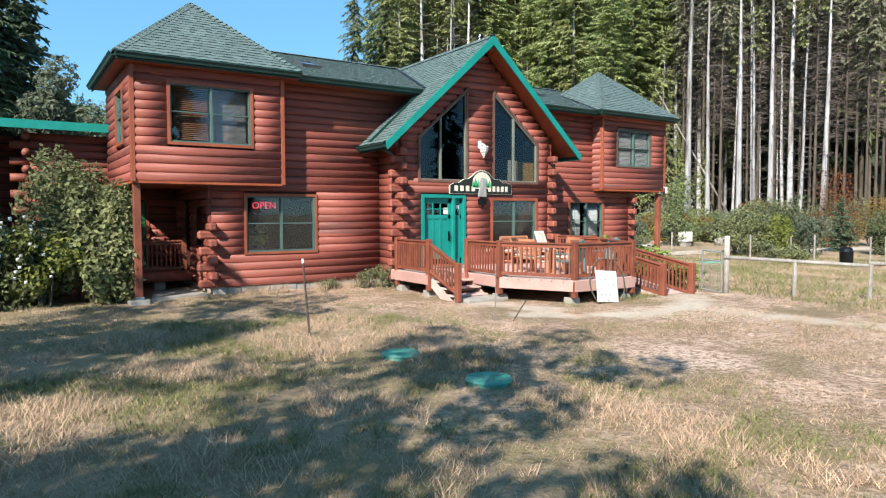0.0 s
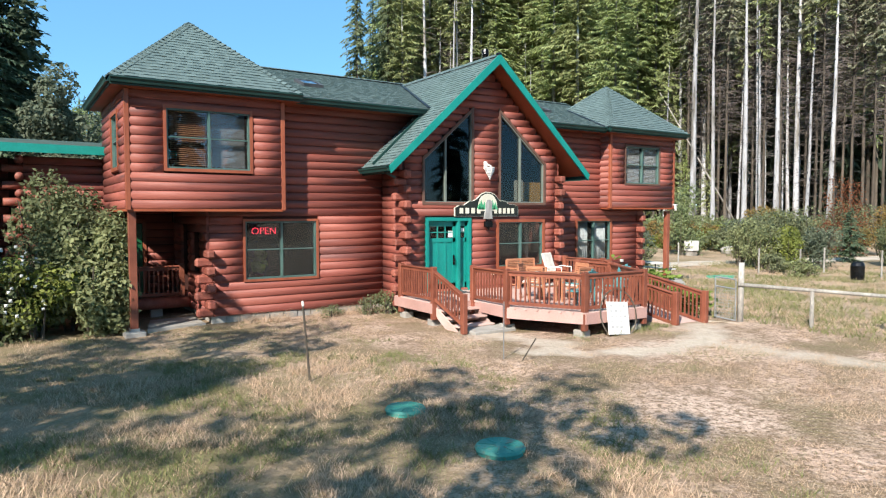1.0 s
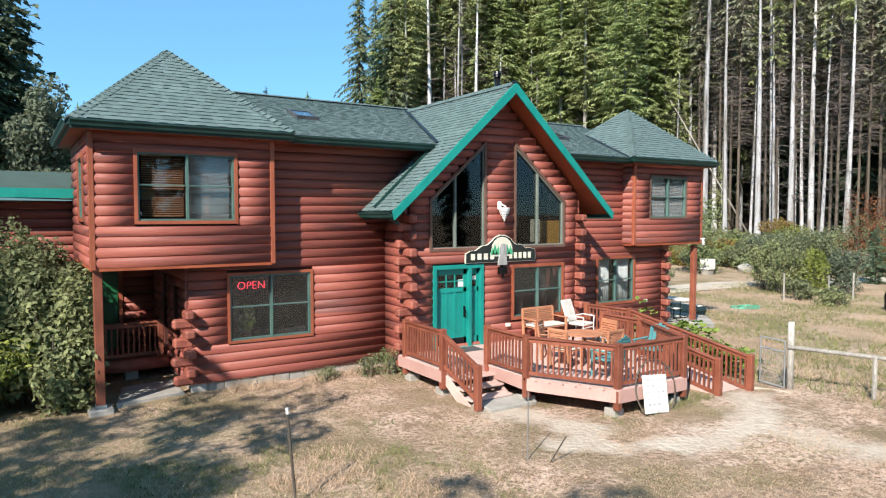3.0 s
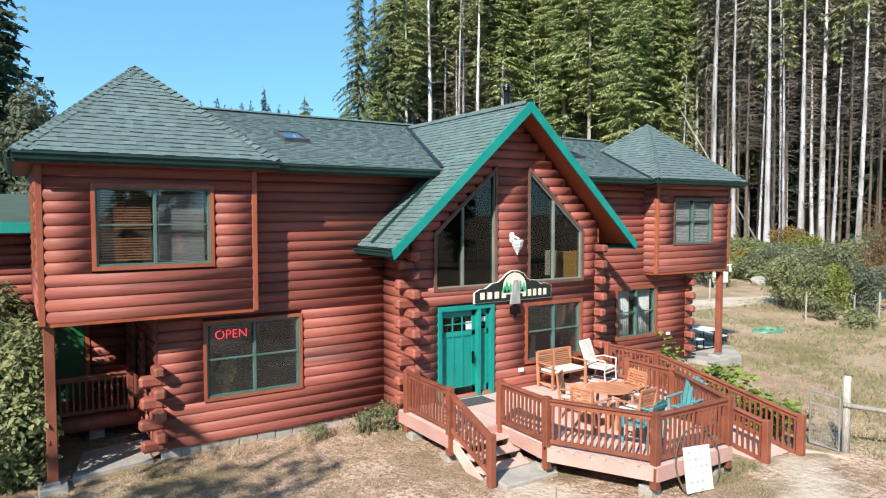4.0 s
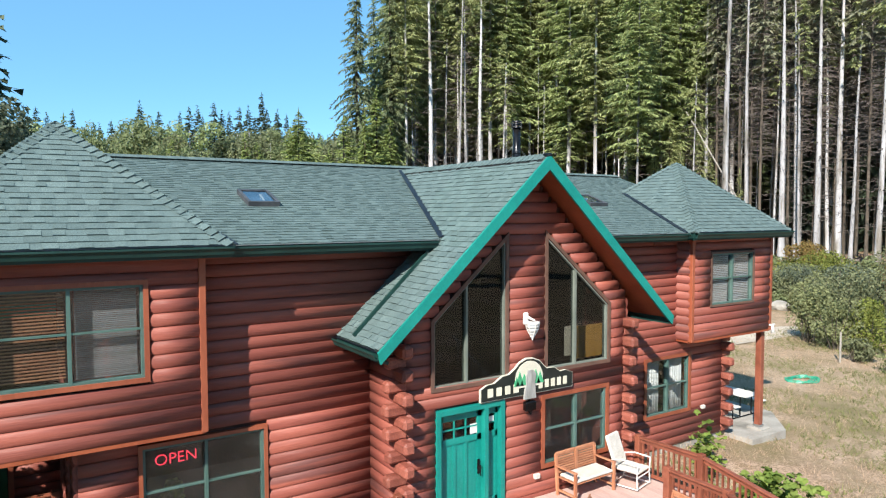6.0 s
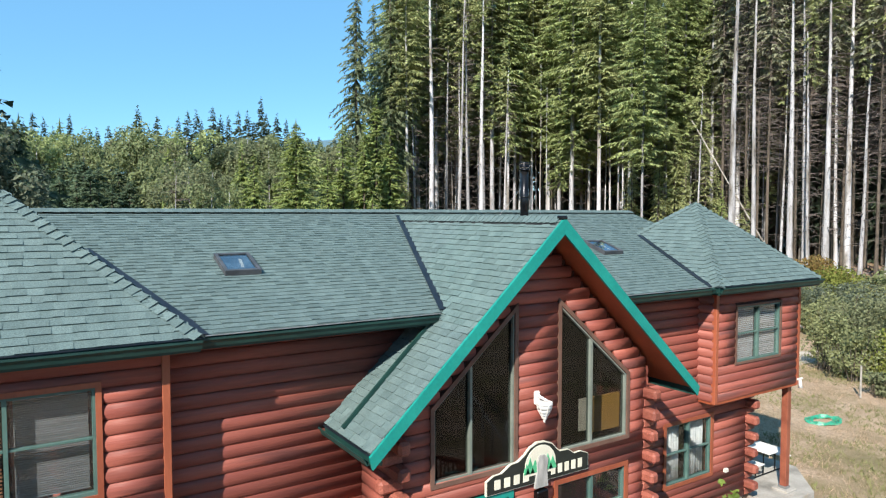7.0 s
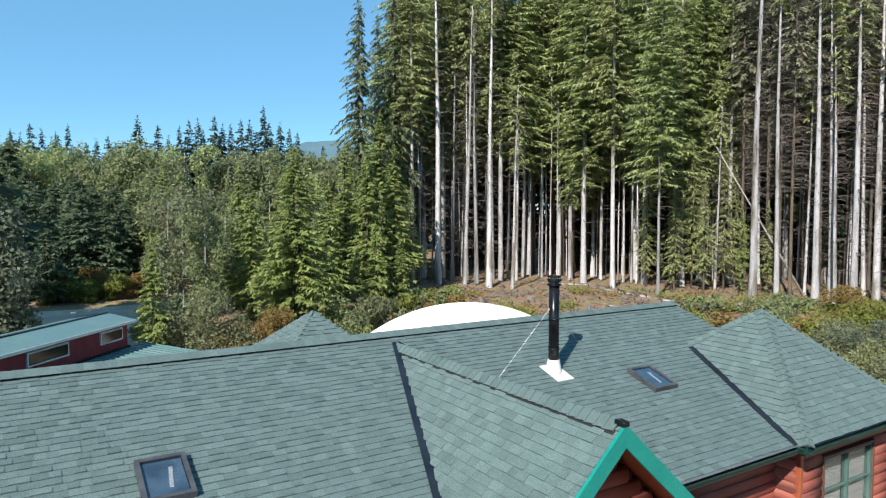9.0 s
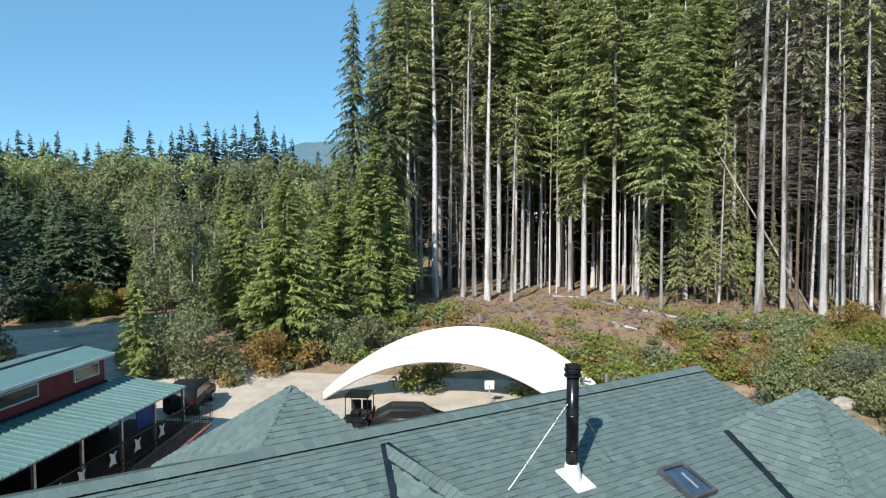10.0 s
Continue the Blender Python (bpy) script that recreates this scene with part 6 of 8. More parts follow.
for px, d in ((300, 60), (340, 57), (270, 62), (380, 64), (320, 66), (355, 68), (290, 70)):
    x, y = spot(px, d)
    plant("alder", "slender olive-green alder in the regrowth", "tree", "regrowth alders", alder_kinds[rng.randrange(2)], x, y, rng.uniform(0, 6), 0.9)
far_kinds = []
for k in range(3):
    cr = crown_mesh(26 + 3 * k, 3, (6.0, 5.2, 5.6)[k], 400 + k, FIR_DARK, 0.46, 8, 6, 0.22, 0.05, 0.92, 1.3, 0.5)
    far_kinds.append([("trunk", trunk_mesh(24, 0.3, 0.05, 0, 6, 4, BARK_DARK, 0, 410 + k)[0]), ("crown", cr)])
FAR = [(268, 0.92), (285, 0.84), (305, 0.9), (322, 0.94), (338, 0.97), (352, 0.9), (368, 0.96), (385, 0.92), (402, 0.95), (420, 0.97), (436, 0.94), (455, 1.0), (470, 0.95), (487, 0.97), (500, 0.9), (515, 0.86), (228, 0.95), (246, 0.78), (180, 0.80), (160, 0.79), (108, 0.86), (88, 0.82), (74, 0.80), (55, 0.84), (36, 0.86), (20, 0.80), (5, 0.83), (-20, 0.85), (-60, 0.85), (-100, 0.9), (310, 0.82), (375, 0.85), (445, 0.86), (560, 0.78), (590, 0.8)]
for i, (px, f) in enumerate(FAR):
    d = rng.uniform(142, 160)
    x, y = spot(px + rng.uniform(-4, 4), d)
    kk = i % 3
    plant("conifer", "dark far conifer above the regrowth", "tree", "far conifers", far_kinds[kk], x, y, rng.uniform(0, 6), f * (29.0 if f < 0.99 else 30.0) / (26 + 3 * kk))
# spruces standing free at the corner of the tall wood
for px, d, k, s, r in ((628, 76, 0, 0.97, 4.4), (692, 80, 2, 1.06, 4.2), (662, 88, 3, 1.0, 4.2)):
    x, y = spot(px, d)
    cr = crown_mesh(35, 4, r, 500 + k, FIR_MID, 0.42, 9, 15, 0.46, 0.08, 0.72, 0.95, 0.6)
    plant("tall_spruce", "tall ragged spruce at the corner of the wood", "tree", "corner spruces", [("trunk", trunk_mesh(34, 0.34, 0.04, 0, 8, 9, BARK_DARK, 20, 510 + k)[0]), ("crown", cr)], x, y, 0, s)
# firs beyond the store, whose shade falls over the track
for x, y, f in ((-11, 55, 1.0), (-12, 50, 1.0), (-15, 53, 1.0), (-17, 47, 1.0), (-26, 53, 1.1), (-21, 50, 1.0), (-25, 55, 1.0), (-18, 47, 0.8)):
    plant("conifer", "tall dark conifer beyond the store", "tree", "trees by the track", far_kinds[int(-x) % 3], x, y, x, f)
# trees left of the lodge
cr = crown_mesh(19, 2.0, 4.8, 600, SPRUCE_BLUE, 0.30, 12, 18, 0.22, 0.0, 0.8, 0.75)
plant("dark_spruce", "dark spruce behind the side wing", "tree", "trees by the wing", [("trunk", trunk_mesh(18, 0.25, 0.04, 0, 7, 6, BARK_DARK)[0]), ("crown", cr)], -14.2, 43.5, 0, 1.25)
r2 = random.Random(610)
clumps = [(r2.uniform(-2.0, 2.0), r2.uniform(-2, 2), r2.uniform(2, 10.6), r2.uniform(0.9, 1.5), r2.uniform(0.9, 1.5), r2.uniform(0.9, 1.5)) for _ in range(30)]
lf = leafy_mesh(clumps, 14000, 0.3, 611, ALDER_BLUE, 0.7)
plant("broadleaf_tree", "grey-green broadleaf tree behind the side wing", "tree", "trees by the wing", [("trunk", trunk_mesh(9, 0.2, 0.05, 0, 7, 6, BARK_DARK)[0]), ("foliage", lf)], -8.3, 42, 0, 1.2)

# leafy trees behind the first viewpoint, whose shade falls over the lawn
shade_kinds = []
for k in range(2):
    r2 = random.Random(640 + k)
    clumps = [(r2.uniform(-2.3, 2.3), r2.uniform(-2.3, 2.3), r2.uniform(7.2, 13), r2.uniform(0.6, 1.3), r2.uniform(0.6, 1.3), r2.uniform(0.6, 1.2)) for _ in range(18)]
    shade_kinds.append([("trunk", trunk_mesh(12, 0.22, 0.04, 0, 7, 6, BARK_DARK, 0, 650 + k)[0]), ("foliage", leafy_mesh(clumps, 2500, 0.30, 645 + k, ALDER, 0.7))])
for x, y, k, s in ((-20.8, -18.8, 0, 1.0), (-23.6, -16.2, 1, 0.85), (-23.2, -11.0, 1, 1.0), (-24.0, -12.5, 0, 1.0), (-25.4, -13.9, 1, 1.0), (-18.7, -9.1, 0, 0.84), (-18.4, -18.4, 0, 0.95)):
    plant("broadleaf_tree", "leafy alder at the lawn's edge that shades the grass", "tree", "shade trees", shade_kinds[k], x, y, 0.7 * x, s)

# shrubs


def bush(x, y, rx, ry, h, count, leaf, mat, label, seed, group="shrubs", name="bush", stems=7):
    r3 = random.Random(seed)
    cl = []
    for _ in range(13):
        a, d = r3.uniform(0, 6.28), r3.uniform(0.1, 0.72)
        cl.append((rx * d * math.cos(a), ry * d * math.sin(a), h * r3.uniform(0.12, 0.80), rx * r3.uniform(0.3, 0.5), ry * r3.uniform(0.3, 0.5), h * r3.uniform(0.16, 0.28)))
    return plant(name, label, "bush", group, [("stem", stems_mesh(min(rx, ry), h, stems, seed)), ("foliage", leafy_mesh(cl, count, leaf, seed, mat, 0.8))], x, y)


bush(-10.8, 2.5, 1.5, 1.4, 4.1, 7600, 0.15, SHRUB_DEEP, "tall leafy green shrub beside the porch post", 700)
bush(-11.1, 3.7, 1.5, 1.4, 4.3, 8000, 0.13, SHRUB_DEEP, "dense green shrub beside the side porch", 710)
bush(-10.35, 1.5, 1.0, 0.9, 3.3, 4600, 0.15, SHRUB_PALE, "pale olive-leaved shrub in front of the porch", 701)
bush(-12.3, 2.0, 1.4, 1.3, 2.5, 4600, 0.12, SHRUB_DEEP, "green shrub with white flowers by the wing", 702)
bush(-13.4, 3.2, 1.3, 1.3, 2.6, 3000, 0.12, SHRUB_DEEP, "green leafy shrub by the side wing", 703)
bush(-15.4, 0.6, 1.8, 1.8, 6.4, 6000, 0.2, SHRUB, "tall shrub that shades the side wing", 708)
bush(-17.4, 2.6, 2.2, 2.2, 7.5, 6000, 0.24, SHRUB, "tall shrub that shades the side wing", 709)
bush(-11.5, 1.5, 1.0, 0.9, 2.1, 2400, 0.13, SHRUB_BRIGHT, "bright green shrub by the porch", 704)
bush(-3.3, 0.45, 0.6, 0.4, 0.65, 700, 0.07, SHRUB, "grey-green weeds at the foot of the log wall", 705, "weeds", "weed_clump", 5)
bush(-2.75, 0.35, 0.5, 0.4, 0.8, 700, 0.06, ALDER, "pale grey-green weeds at the foot of the log wall", 707, "weeds", "weed_clump", 6)
bush(-4.4, 0.55, 0.5, 0.35, 0.45, 500, 0.06, SHRUB, "grey-green weeds at the foot of the log wall", 706, "weeds", "weed_clump", 5)
for i, (x, y, rx, h, cnt, m, lab) in enumerate((
        (28.6, 9.3, 1.7, 3.5, 2600, SHRUB_PALE, "grey-green willow standing beside the gravel track"),
        (31.2, 9.2, 2.1, 4.6, 3200, SHRUB, "tall grey-green willow beside the gravel track"),
        (27.6, 7.3, 1.4, 3.0, 2000, SHRUB_PALE, "grey-green willow standing beside the gravel track"),
        (33.5, 7.6, 2.0, 4.2, 3000, SHRUB, "tall grey-green willow beside the gravel track"),
        (28.6, 6.0, 1.3, 2.9, 2200, SHRUB_BRIGHT, "yellow-green fruit bush beside the gravel track"),
        (31.0, 5.4, 1.5, 2.8, 2200, ALDER_BLUE, "grey-green bush beside the gravel track"),
        (25.6, 5.2, 1.0, 1.3, 1000, SHRUB, "low grey-green bush in the dry field"),
        (24.4, 2.8, 0.9, 1.1, 900, SHRUB_PALE, "low pale green bush in the dry field"),
        (23.6, 13.6, 1.5, 3.0, 2400, ALDER_BLUE, "grey-green bush at the corner of the track"),
        (22.4, 12.2, 1.0, 1.7, 1300, SHRUB, "low grey-green bush at the corner of the track"),
        (38.5, 21.5, 2.0, 2.8, 2400, SHRUB_RUST, "rust-yellow bush beyond the track"),
        (36.2, 19.6, 1.4, 2.2, 1600, ALDER_BLUE, "grey twiggy bush beyond the track"),
        (42.5, 17.5, 2.6, 3.6, 2800, ALDER_BLUE, "grey twiggy willow beyond the track"),
        (43.0, 10.2, 2.5, 6.4, 3600, SHRUB_RED, "tall red-leaved maple shrub beside the track"),
        (46.0, 8.4, 2.0, 4.4, 2400, SHRUB_RUST, "rust-coloured shrub beside the track"),
        (37.0, 3.6, 2.0, 3.4, 3000, SHRUB_DEEP, "dense dark green bush in the field"),
        (35.5, 1.0, 1.6, 2.2, 2000, SHRUB, "low grey-green bush in the field"))):
    bush(x, y, rx, rx, h, cnt, 0.17, m, lab, 720 + i, "field shrubs", stems=11)
for i, (x, y, r, h, m) in enumerate(((44, 24, 2.2, 1.9, SHRUB_RUST), (48, 12.5, 2.8, 3.2, SHRUB), (53, 9, 3.0, 3.6, SHRUB_PALE), (50, 18, 2.8, 3.0, ALDER_BLUE), (50, 1, 2.8, 3.4, SHRUB), (60, 18, 3.2, 3.8, SHRUB), (64, 11, 3.4, 4.6, SHRUB_RUST), (64, 4, 3.4, 4.6, SHRUB), (58, 25, 3.0, 3.0, SHRUB_RUST), (51, 28, 2.8, 2.4, SHRUB_PALE), (46, 14.5, 2.4, 3.0, SHRUB_PALE), (55, 14, 2.8, 3.4, SHRUB), (39, 14.5, 2.2, 3.0, SHRUB_PALE), (37, 11.5, 2.2, 3.2, SHRUB), (41, 13, 2.4, 3.2, ALDER_BLUE), (46, 20, 2.8, 2.8, SHRUB_PALE), (40.5, 18.5, 2.2, 2.4, SHRUB), (54, 22, 3.0, 2.8, SHRUB_BRIGHT), (48, 24, 2.2, 1.5, SHRUB_RUST), (41, 29, 1.8, 1.4, SHRUB_BRIGHT))):
    bush(x, y, r, r, h, 2800, 0.22, m, "dense shrub in the overgrown field beyond the track", 760 + i, "field shrubs")
plant("young_spruce", "small dark spruce in front of the red maple", "tree", "young trees", young_kinds[2], 38.3, 7.0, 0, 0.36)
# shrubs and bracken between the yard and the wood
shrub_kinds = []
for k, (mt, lf) in enumerate(((SHRUB, 0.24), (SHRUB_BRIGHT, 0.22), (SHRUB_RUST, 0.22), (ALDER, 0.24), (FIR_LIGHT, 0.2))):
    r3 = random.Random(800 + k)
    cl = [(r3.uniform(-0.9, 0.9), r3.uniform(-0.9, 0.9), r3.uniform(0.25, 1.2), r3.uniform(0.4, 0.7), r3.uniform(0.4, 0.7), r3.uniform(0.3, 0.5)) for _ in range(8)]
    shrub_kinds.append([("stem", stems_mesh(0.8, 1.4, 5, 810 + k)), ("foliage", leafy_mesh(cl, 480, lf * 1.1, 820 + k, mt, 0.8))])
names = ("grey-green shrub in the clearing", "bright green shrub in the clearing", "rusty bracken in the clearing", "olive shrub in the clearing", "small green sapling in the clearing")
for i in range(200):
    px, d = rng.uniform(690, 1700), rng.uniform(44, 72)
    if rng.random() < 0.35:
        px, d = rng.uniform(940, 1750), rng.uniform(36, 52)
    x, y = spot(px, d)
    if px > 1230 and d < 50 or 820 < px < 1180 and d > 60:
        continue
    k = rng.choices(range(5), (2, 6, 3, 4, 1))[0]
    plant("shrub", names[k], "bush", "clearing shrubs", shrub_kinds[k], x, y, rng.uniform(0, 6), rng.uniform(0.6, 1.5), rng.uniform(0.6, 1.0))
for i in range(46):
    px, d = rng.uniform(180, 700), rng.uniform(45, 58)
    x, y = spot(px, d)
    if y < 41 or (x < 6 and y < 50):
        continue
    k = rng.choices(range(5), (3, 1, 4, 2, 1))[0]
    plant("shrub", names[k], "bush", "clearing shrubs", shrub_kinds[k], x, y, rng.uniform(0, 6), rng.uniform(0.7, 1.4), rng.uniform(0.7, 1.0))
for px, d, s, k in ((350, 49, 3.4, 0), (300, 51, 3.0, 0), (250, 53, 2.8, 3), (470, 50, 2.2, 2), (590, 52, 2.6, 3), (650, 54, 2.4, 0), (130, 75, 1.9, 1), (95, 75.5, 1.8, 1), (175, 74.5, 1.8, 1), (212, 75, 1.7, 2), (150, 77, 2.0, 2), (60, 76, 1.8, 1)):
    x, y = spot(px, d)
    bush(x, y, s, s, s * 1.6, 2800, 0.24, (SHRUB, SHRUB_BRIGHT, SHRUB_RUST, ALDER)[k], "large shrub along the edge of the gravel yard", 850 + int(px), "yard edge shrubs")
x, y = spot(1392, 44)
bush(x, y, 2.3, 2.3, 6.2, 3600, 0.2, ALDER, "tall olive-leaved shrub in the clearing", 870)

fl = random.Random(890)
verts, faces = [], []
for i in range(70):
    a, e = fl.uniform(2.6, 6.0), fl.uniform(0.1, 1.2)
    c = Vector((-12.3 + 1.35 * math.cos(a) * math.cos(e), 2.0 + 1.25 * math.sin(a) * math.cos(e), 0.35 + 1.9 * math.sin(e)))
    k = len(verts)
    verts.append(c + Vector((0, -0.02, 0)))
    for j in range(8):
        b = j * math.pi / 4
        verts.append(c + Vector((0.05 * math.cos(b), 0.0, 0.05 * math.sin(b))) * (1.0 if j % 2 else 0.65))
    faces += [(k, k + 1 + j, k + 1 + (j + 1) % 8) for j in range(8)]
tagged(link_mesh("white_flowers", verts, faces, WHITE), "small white flowers on the shrub by the wing", "flower", kind="stuff")

# fallen poles, stumps and broken sticks in the clearing


def lying_log(px0, d0, px1, d1, r, label):
    (x0, y0), (x1, y1) = spot(px0, d0), spot(px1, d1)
    lg = part("fallen_log", tube(bmesh.new(), (x0, y0, ground_z(x0, y0) + r * 0.7), (x1, y1, ground_z(x1, y1) + r * 0.7), r, r * 0.6, 9), BARK, None, "", True)
    tagged(lg, label, "log", "fallen logs")


lying_log(1045, 80, 1200, 70, 0.16, "long pale fallen pole across the clearing")
lying_log(960, 84, 1040, 82, 0.14, "pale fallen pole at the forest edge")
lying_log(1240, 66, 1330, 69, 0.2, "weathered fallen log among the shrubs")
lying_log(1080, 66, 1130, 63, 0.16, "short weathered log in the clearing")
lying_log(1490, 58, 1560, 62, 0.2, "pale fallen log in the clearing")
verts, faces = [], []
for i in range(2200):
    px, d = rng.uniform(690, 1750), rng.uniform(54, 88)
    x, y = spot(px, d)
    a, l, r = rng.uniform(0, 6.28), rng.uniform(0.25, 1.1), rng.uniform(0.02, 0.08)
    z = ground_z(x, y) + r
    dx, dy, dz = math.cos(a) * l, math.sin(a) * l, rng.uniform(0, 0.35)
    k = len(verts)
    for q in ((x, y, z), (x + dx, y + dy, z + dz)):
        verts += [(q[0] - math.sin(a) * r, q[1] + math.cos(a) * r, q[2]), (q[0] + math.sin(a) * r, q[1] - math.cos(a) * r, q[2]), (q[0], q[1], q[2] + 1.6 * r)]
    faces += [(k, k + 1, k + 4, k + 3), (k + 1, k + 2, k + 5, k + 4), (k + 2, k, k + 3, k + 5)]
tagged(link_mesh("brushwood", verts, faces, DEAD_TWIG), "broken grey sticks and slash over the clearing", "debris", kind="stuff")
for i, (px, d) in enumerate(((690, 62), (760, 66), (850, 64), (1095, 64), (940, 66))):
    x, y = spot(px, d)
    bm = tube(bmesh.new(), (0, 0, -0.3), (0, 0, rng.uniform(0.4, 0.9)), 0.42, 0.34, 11)
    for v in bm.verts:
        v.co += Vector((rng.uniform(-0.06, 0.06), rng.uniform(-0.06, 0.06), rng.uniform(-0.1, 0.1)))
    st = part("stump", bm, STUMP_WOOD, None)
    st.location = (x, y, ground_z(x, y))
    tagged(st, "grey weathered tree stump in the clearing", "stump", "stumps")

# low bracken and weeds over the cleared ground
for nm, lab, mt, cnt, sd in (("bracken", "yellow-green bracken and weeds over the clearing", SHRUB_BRIGHT, 15000, 881), ("dry_bracken", "rusty dry bracken over the clearing", SHRUB_RUST, 9000, 882)):
    r5 = random.Random(sd)
    verts, faces = [], []
    while len(faces) < cnt:
        px, d = r5.uniform(680, 1800), r5.uniform(38, 76)
        x, y = spot(px, d)
        if noise.noise((x * 0.22, y * 0.22, sd)) < 0.30 * smooth(56, 66, d) * (1 - smooth(1180, 1260, px)) + 0.02 or (y < 37 and x < 28) or (y < 48 and x < 17) or (px > 1230 and d < 50):
            continue
        z = ground_z(x, y)
        p = Vector((x, y, z + r5.uniform(0.05, 0.65)))
        n = Vector((r5.gauss(0, 0.6) - 0.3, r5.gauss(0, 0.6) - 0.3, 1)).normalized()
        u = n.cross(Vector((r5.gauss(0, 1), r5.gauss(0, 1), r5.gauss(0, 1)))).normalized()
        w, f = n.cross(u), r5.uniform(0.18, 0.42)
        k = len(verts)
        verts += [p - u * f * 0.5, p + w * f * 0.2, p + u * f * 0.5 + Vector((0, 0, -0.1)), p - w * f * 0.2]
        faces.append((k, k + 1, k + 2, k + 3))
    tagged(link_mesh(nm, verts, faces, mt), lab, "plant", kind="stuff")

# weathered boulders among the bracken
for i, (px, d, f) in enumerate(((1515, 62, 1.0), (1540, 63, 0.7), (1478, 60, 0.6), (1270, 66, 0.8), (1330, 70, 0.7), (1500, 48, 0.8), (700, 58, 0.6))):
    x, y = spot(px, d)
    bm = bmesh.new()
    bmesh.ops.create_icosphere(bm, subdivisions=3, radius=0.9 * f)
    for v in bm.verts:
        v.co *= 1 + 0.35 * noise.noise(v.co * 1.1 + Vector((9 * i, 0, 0))) + 0.1 * noise.noise(v.co * 4)
        v.co.z *= 0.6
    rock = part("boulder", bm, CONCRETE)
    rock.location = (x, y, ground_z(x, y) + 0.2 * f)
    tagged(rock, "pale grey weathered boulder among the bracken", "rock", "boulders")

# grass, in tufts: sparse over the lawn, taller by the fence


def tufts(name, label, mat, count, area, h0, h1, blades, seed, keep=None, broad=1.0):
    r4 = random.Random(seed)
    verts, faces = [], []
    x0, x1, y0, y1 = area
    for _ in range(count):
        x, y = r4.uniform(x0, x1), r4.uniform(y0, y1)
        if keep and not keep(x, y):
            continue
        g = ground_z(x, y) - 0.02
        for _ in range(blades):
            a, b = r4.uniform(0, 6.28), r4.uniform(0, 6.28)
            h, w = r4.uniform(h0, h1), r4.uniform(0.0025, 0.0062) * broad
            bx, by = x + r4.gauss(0, 0.05), y + r4.gauss(0, 0.05)
            tx, ty = bx + math.cos(b) * h * r4.uniform(0.3, 1.2), by + math.sin(b) * h * r4.uniform(0.3, 1.2)
            k = len(verts)
            verts += [(bx - math.sin(a) * w, by + math.cos(a) * w, g), (bx + math.sin(a) * w, by - math.cos(a) * w, g), (tx, ty, g + h)]
            faces.append((k, k + 1, k + 2))
    tagged(link_mesh(name, verts, faces, mat), label, "grass", kind="stuff")


def lawn(x, y):
    if -2.8 < x < 4.4 and -5.9 < y < 0.3:
        return False
    if -7.8 < x < 9.2 and y > 0.6:
        return False
    if -0.6 < x < 3.4 and -7.7 < y < -6.5:
        return False
    return noise.noise((x * 0.5, y * 0.5, 4)) + 0.7 * noise.noise((x * 1.9, y * 1.9, 14)) > -0.08


tufts("dry_grass", "short dry straw grass over the lawn", GRASS, 42000, (-14, 8, -15, 1.2), 0.03, 0.10, 5, 901, lawn)
tufts("green_grass", "scattered green grass in the dry lawn", GRASS_GREEN, 30000, (-14, 8, -15, 1.2), 0.03, 0.09, 5, 902, lambda x, y: lawn(x, y) and noise.noise((x * 0.55, y * 0.55, 12)) > 0.10 or (x < -5 and noise.noise((x * 0.9, y * 0.9, 31)) > 0.0))
tufts("tall_dry_grass", "tall dry grass against the log wall", GRASS, 420, (-7.0, -2.5, 0.35, 1.08), 0.08, 0.34, 6, 903, lambda x, y: noise.noise((x * 0.9, y * 0.9, 5)) > -0.05 or x > -3.8)
tufts("tall_dry_grass", "tall dry grass by the fence and field", GRASS, 9000, (4.6, 34, -14, 12), 0.10, 0.36, 5, 904, lambda x, y: noise.noise((x * 0.3, y * 0.3, 7)) > -0.15)
tufts("green_grass", "green weeds among the dry grass of the field", GRASS_GREEN, 15000, (4.8, 34, -14, 12), 0.06, 0.22, 5, 906, lambda x, y: noise.noise((x * 0.3, y * 0.3, 7)) < 0.10, 3.0)
tufts("green_grass", "green weeds under and beside the deck", GRASS_GREEN, 320, (-0.9, 2.4, -5.85, -5.3), 0.05, 0.22, 5, 905, lambda x, y: noise.noise((x * 1.7, y * 1.7, 2)) > -0.05)

tufts("long_dry_grass", "long flattened straw over the shaded lawn", GRASS, 9000, (-13.5, -5.5, -15, -4), 0.05, 0.18, 8, 907, lambda x, y: noise.noise((x * 0.7, y * 0.7, 21)) + 0.5 * noise.noise((x * 2.3, y * 2.3, 3)) > 0.12, 1.3)
tufts("green_clumps", "tufts of longer green grass in the shaded lawn", GRASS_GREEN, 9000, (-13.5, -4.5, -14.5, -3), 0.05, 0.15, 8, 908, lambda x, y: noise.noise((x * 0.6, y * 0.6, 41)) + 0.5 * noise.noise((x * 2.0, y * 2.0, 43)) > 0.16, 1.4)

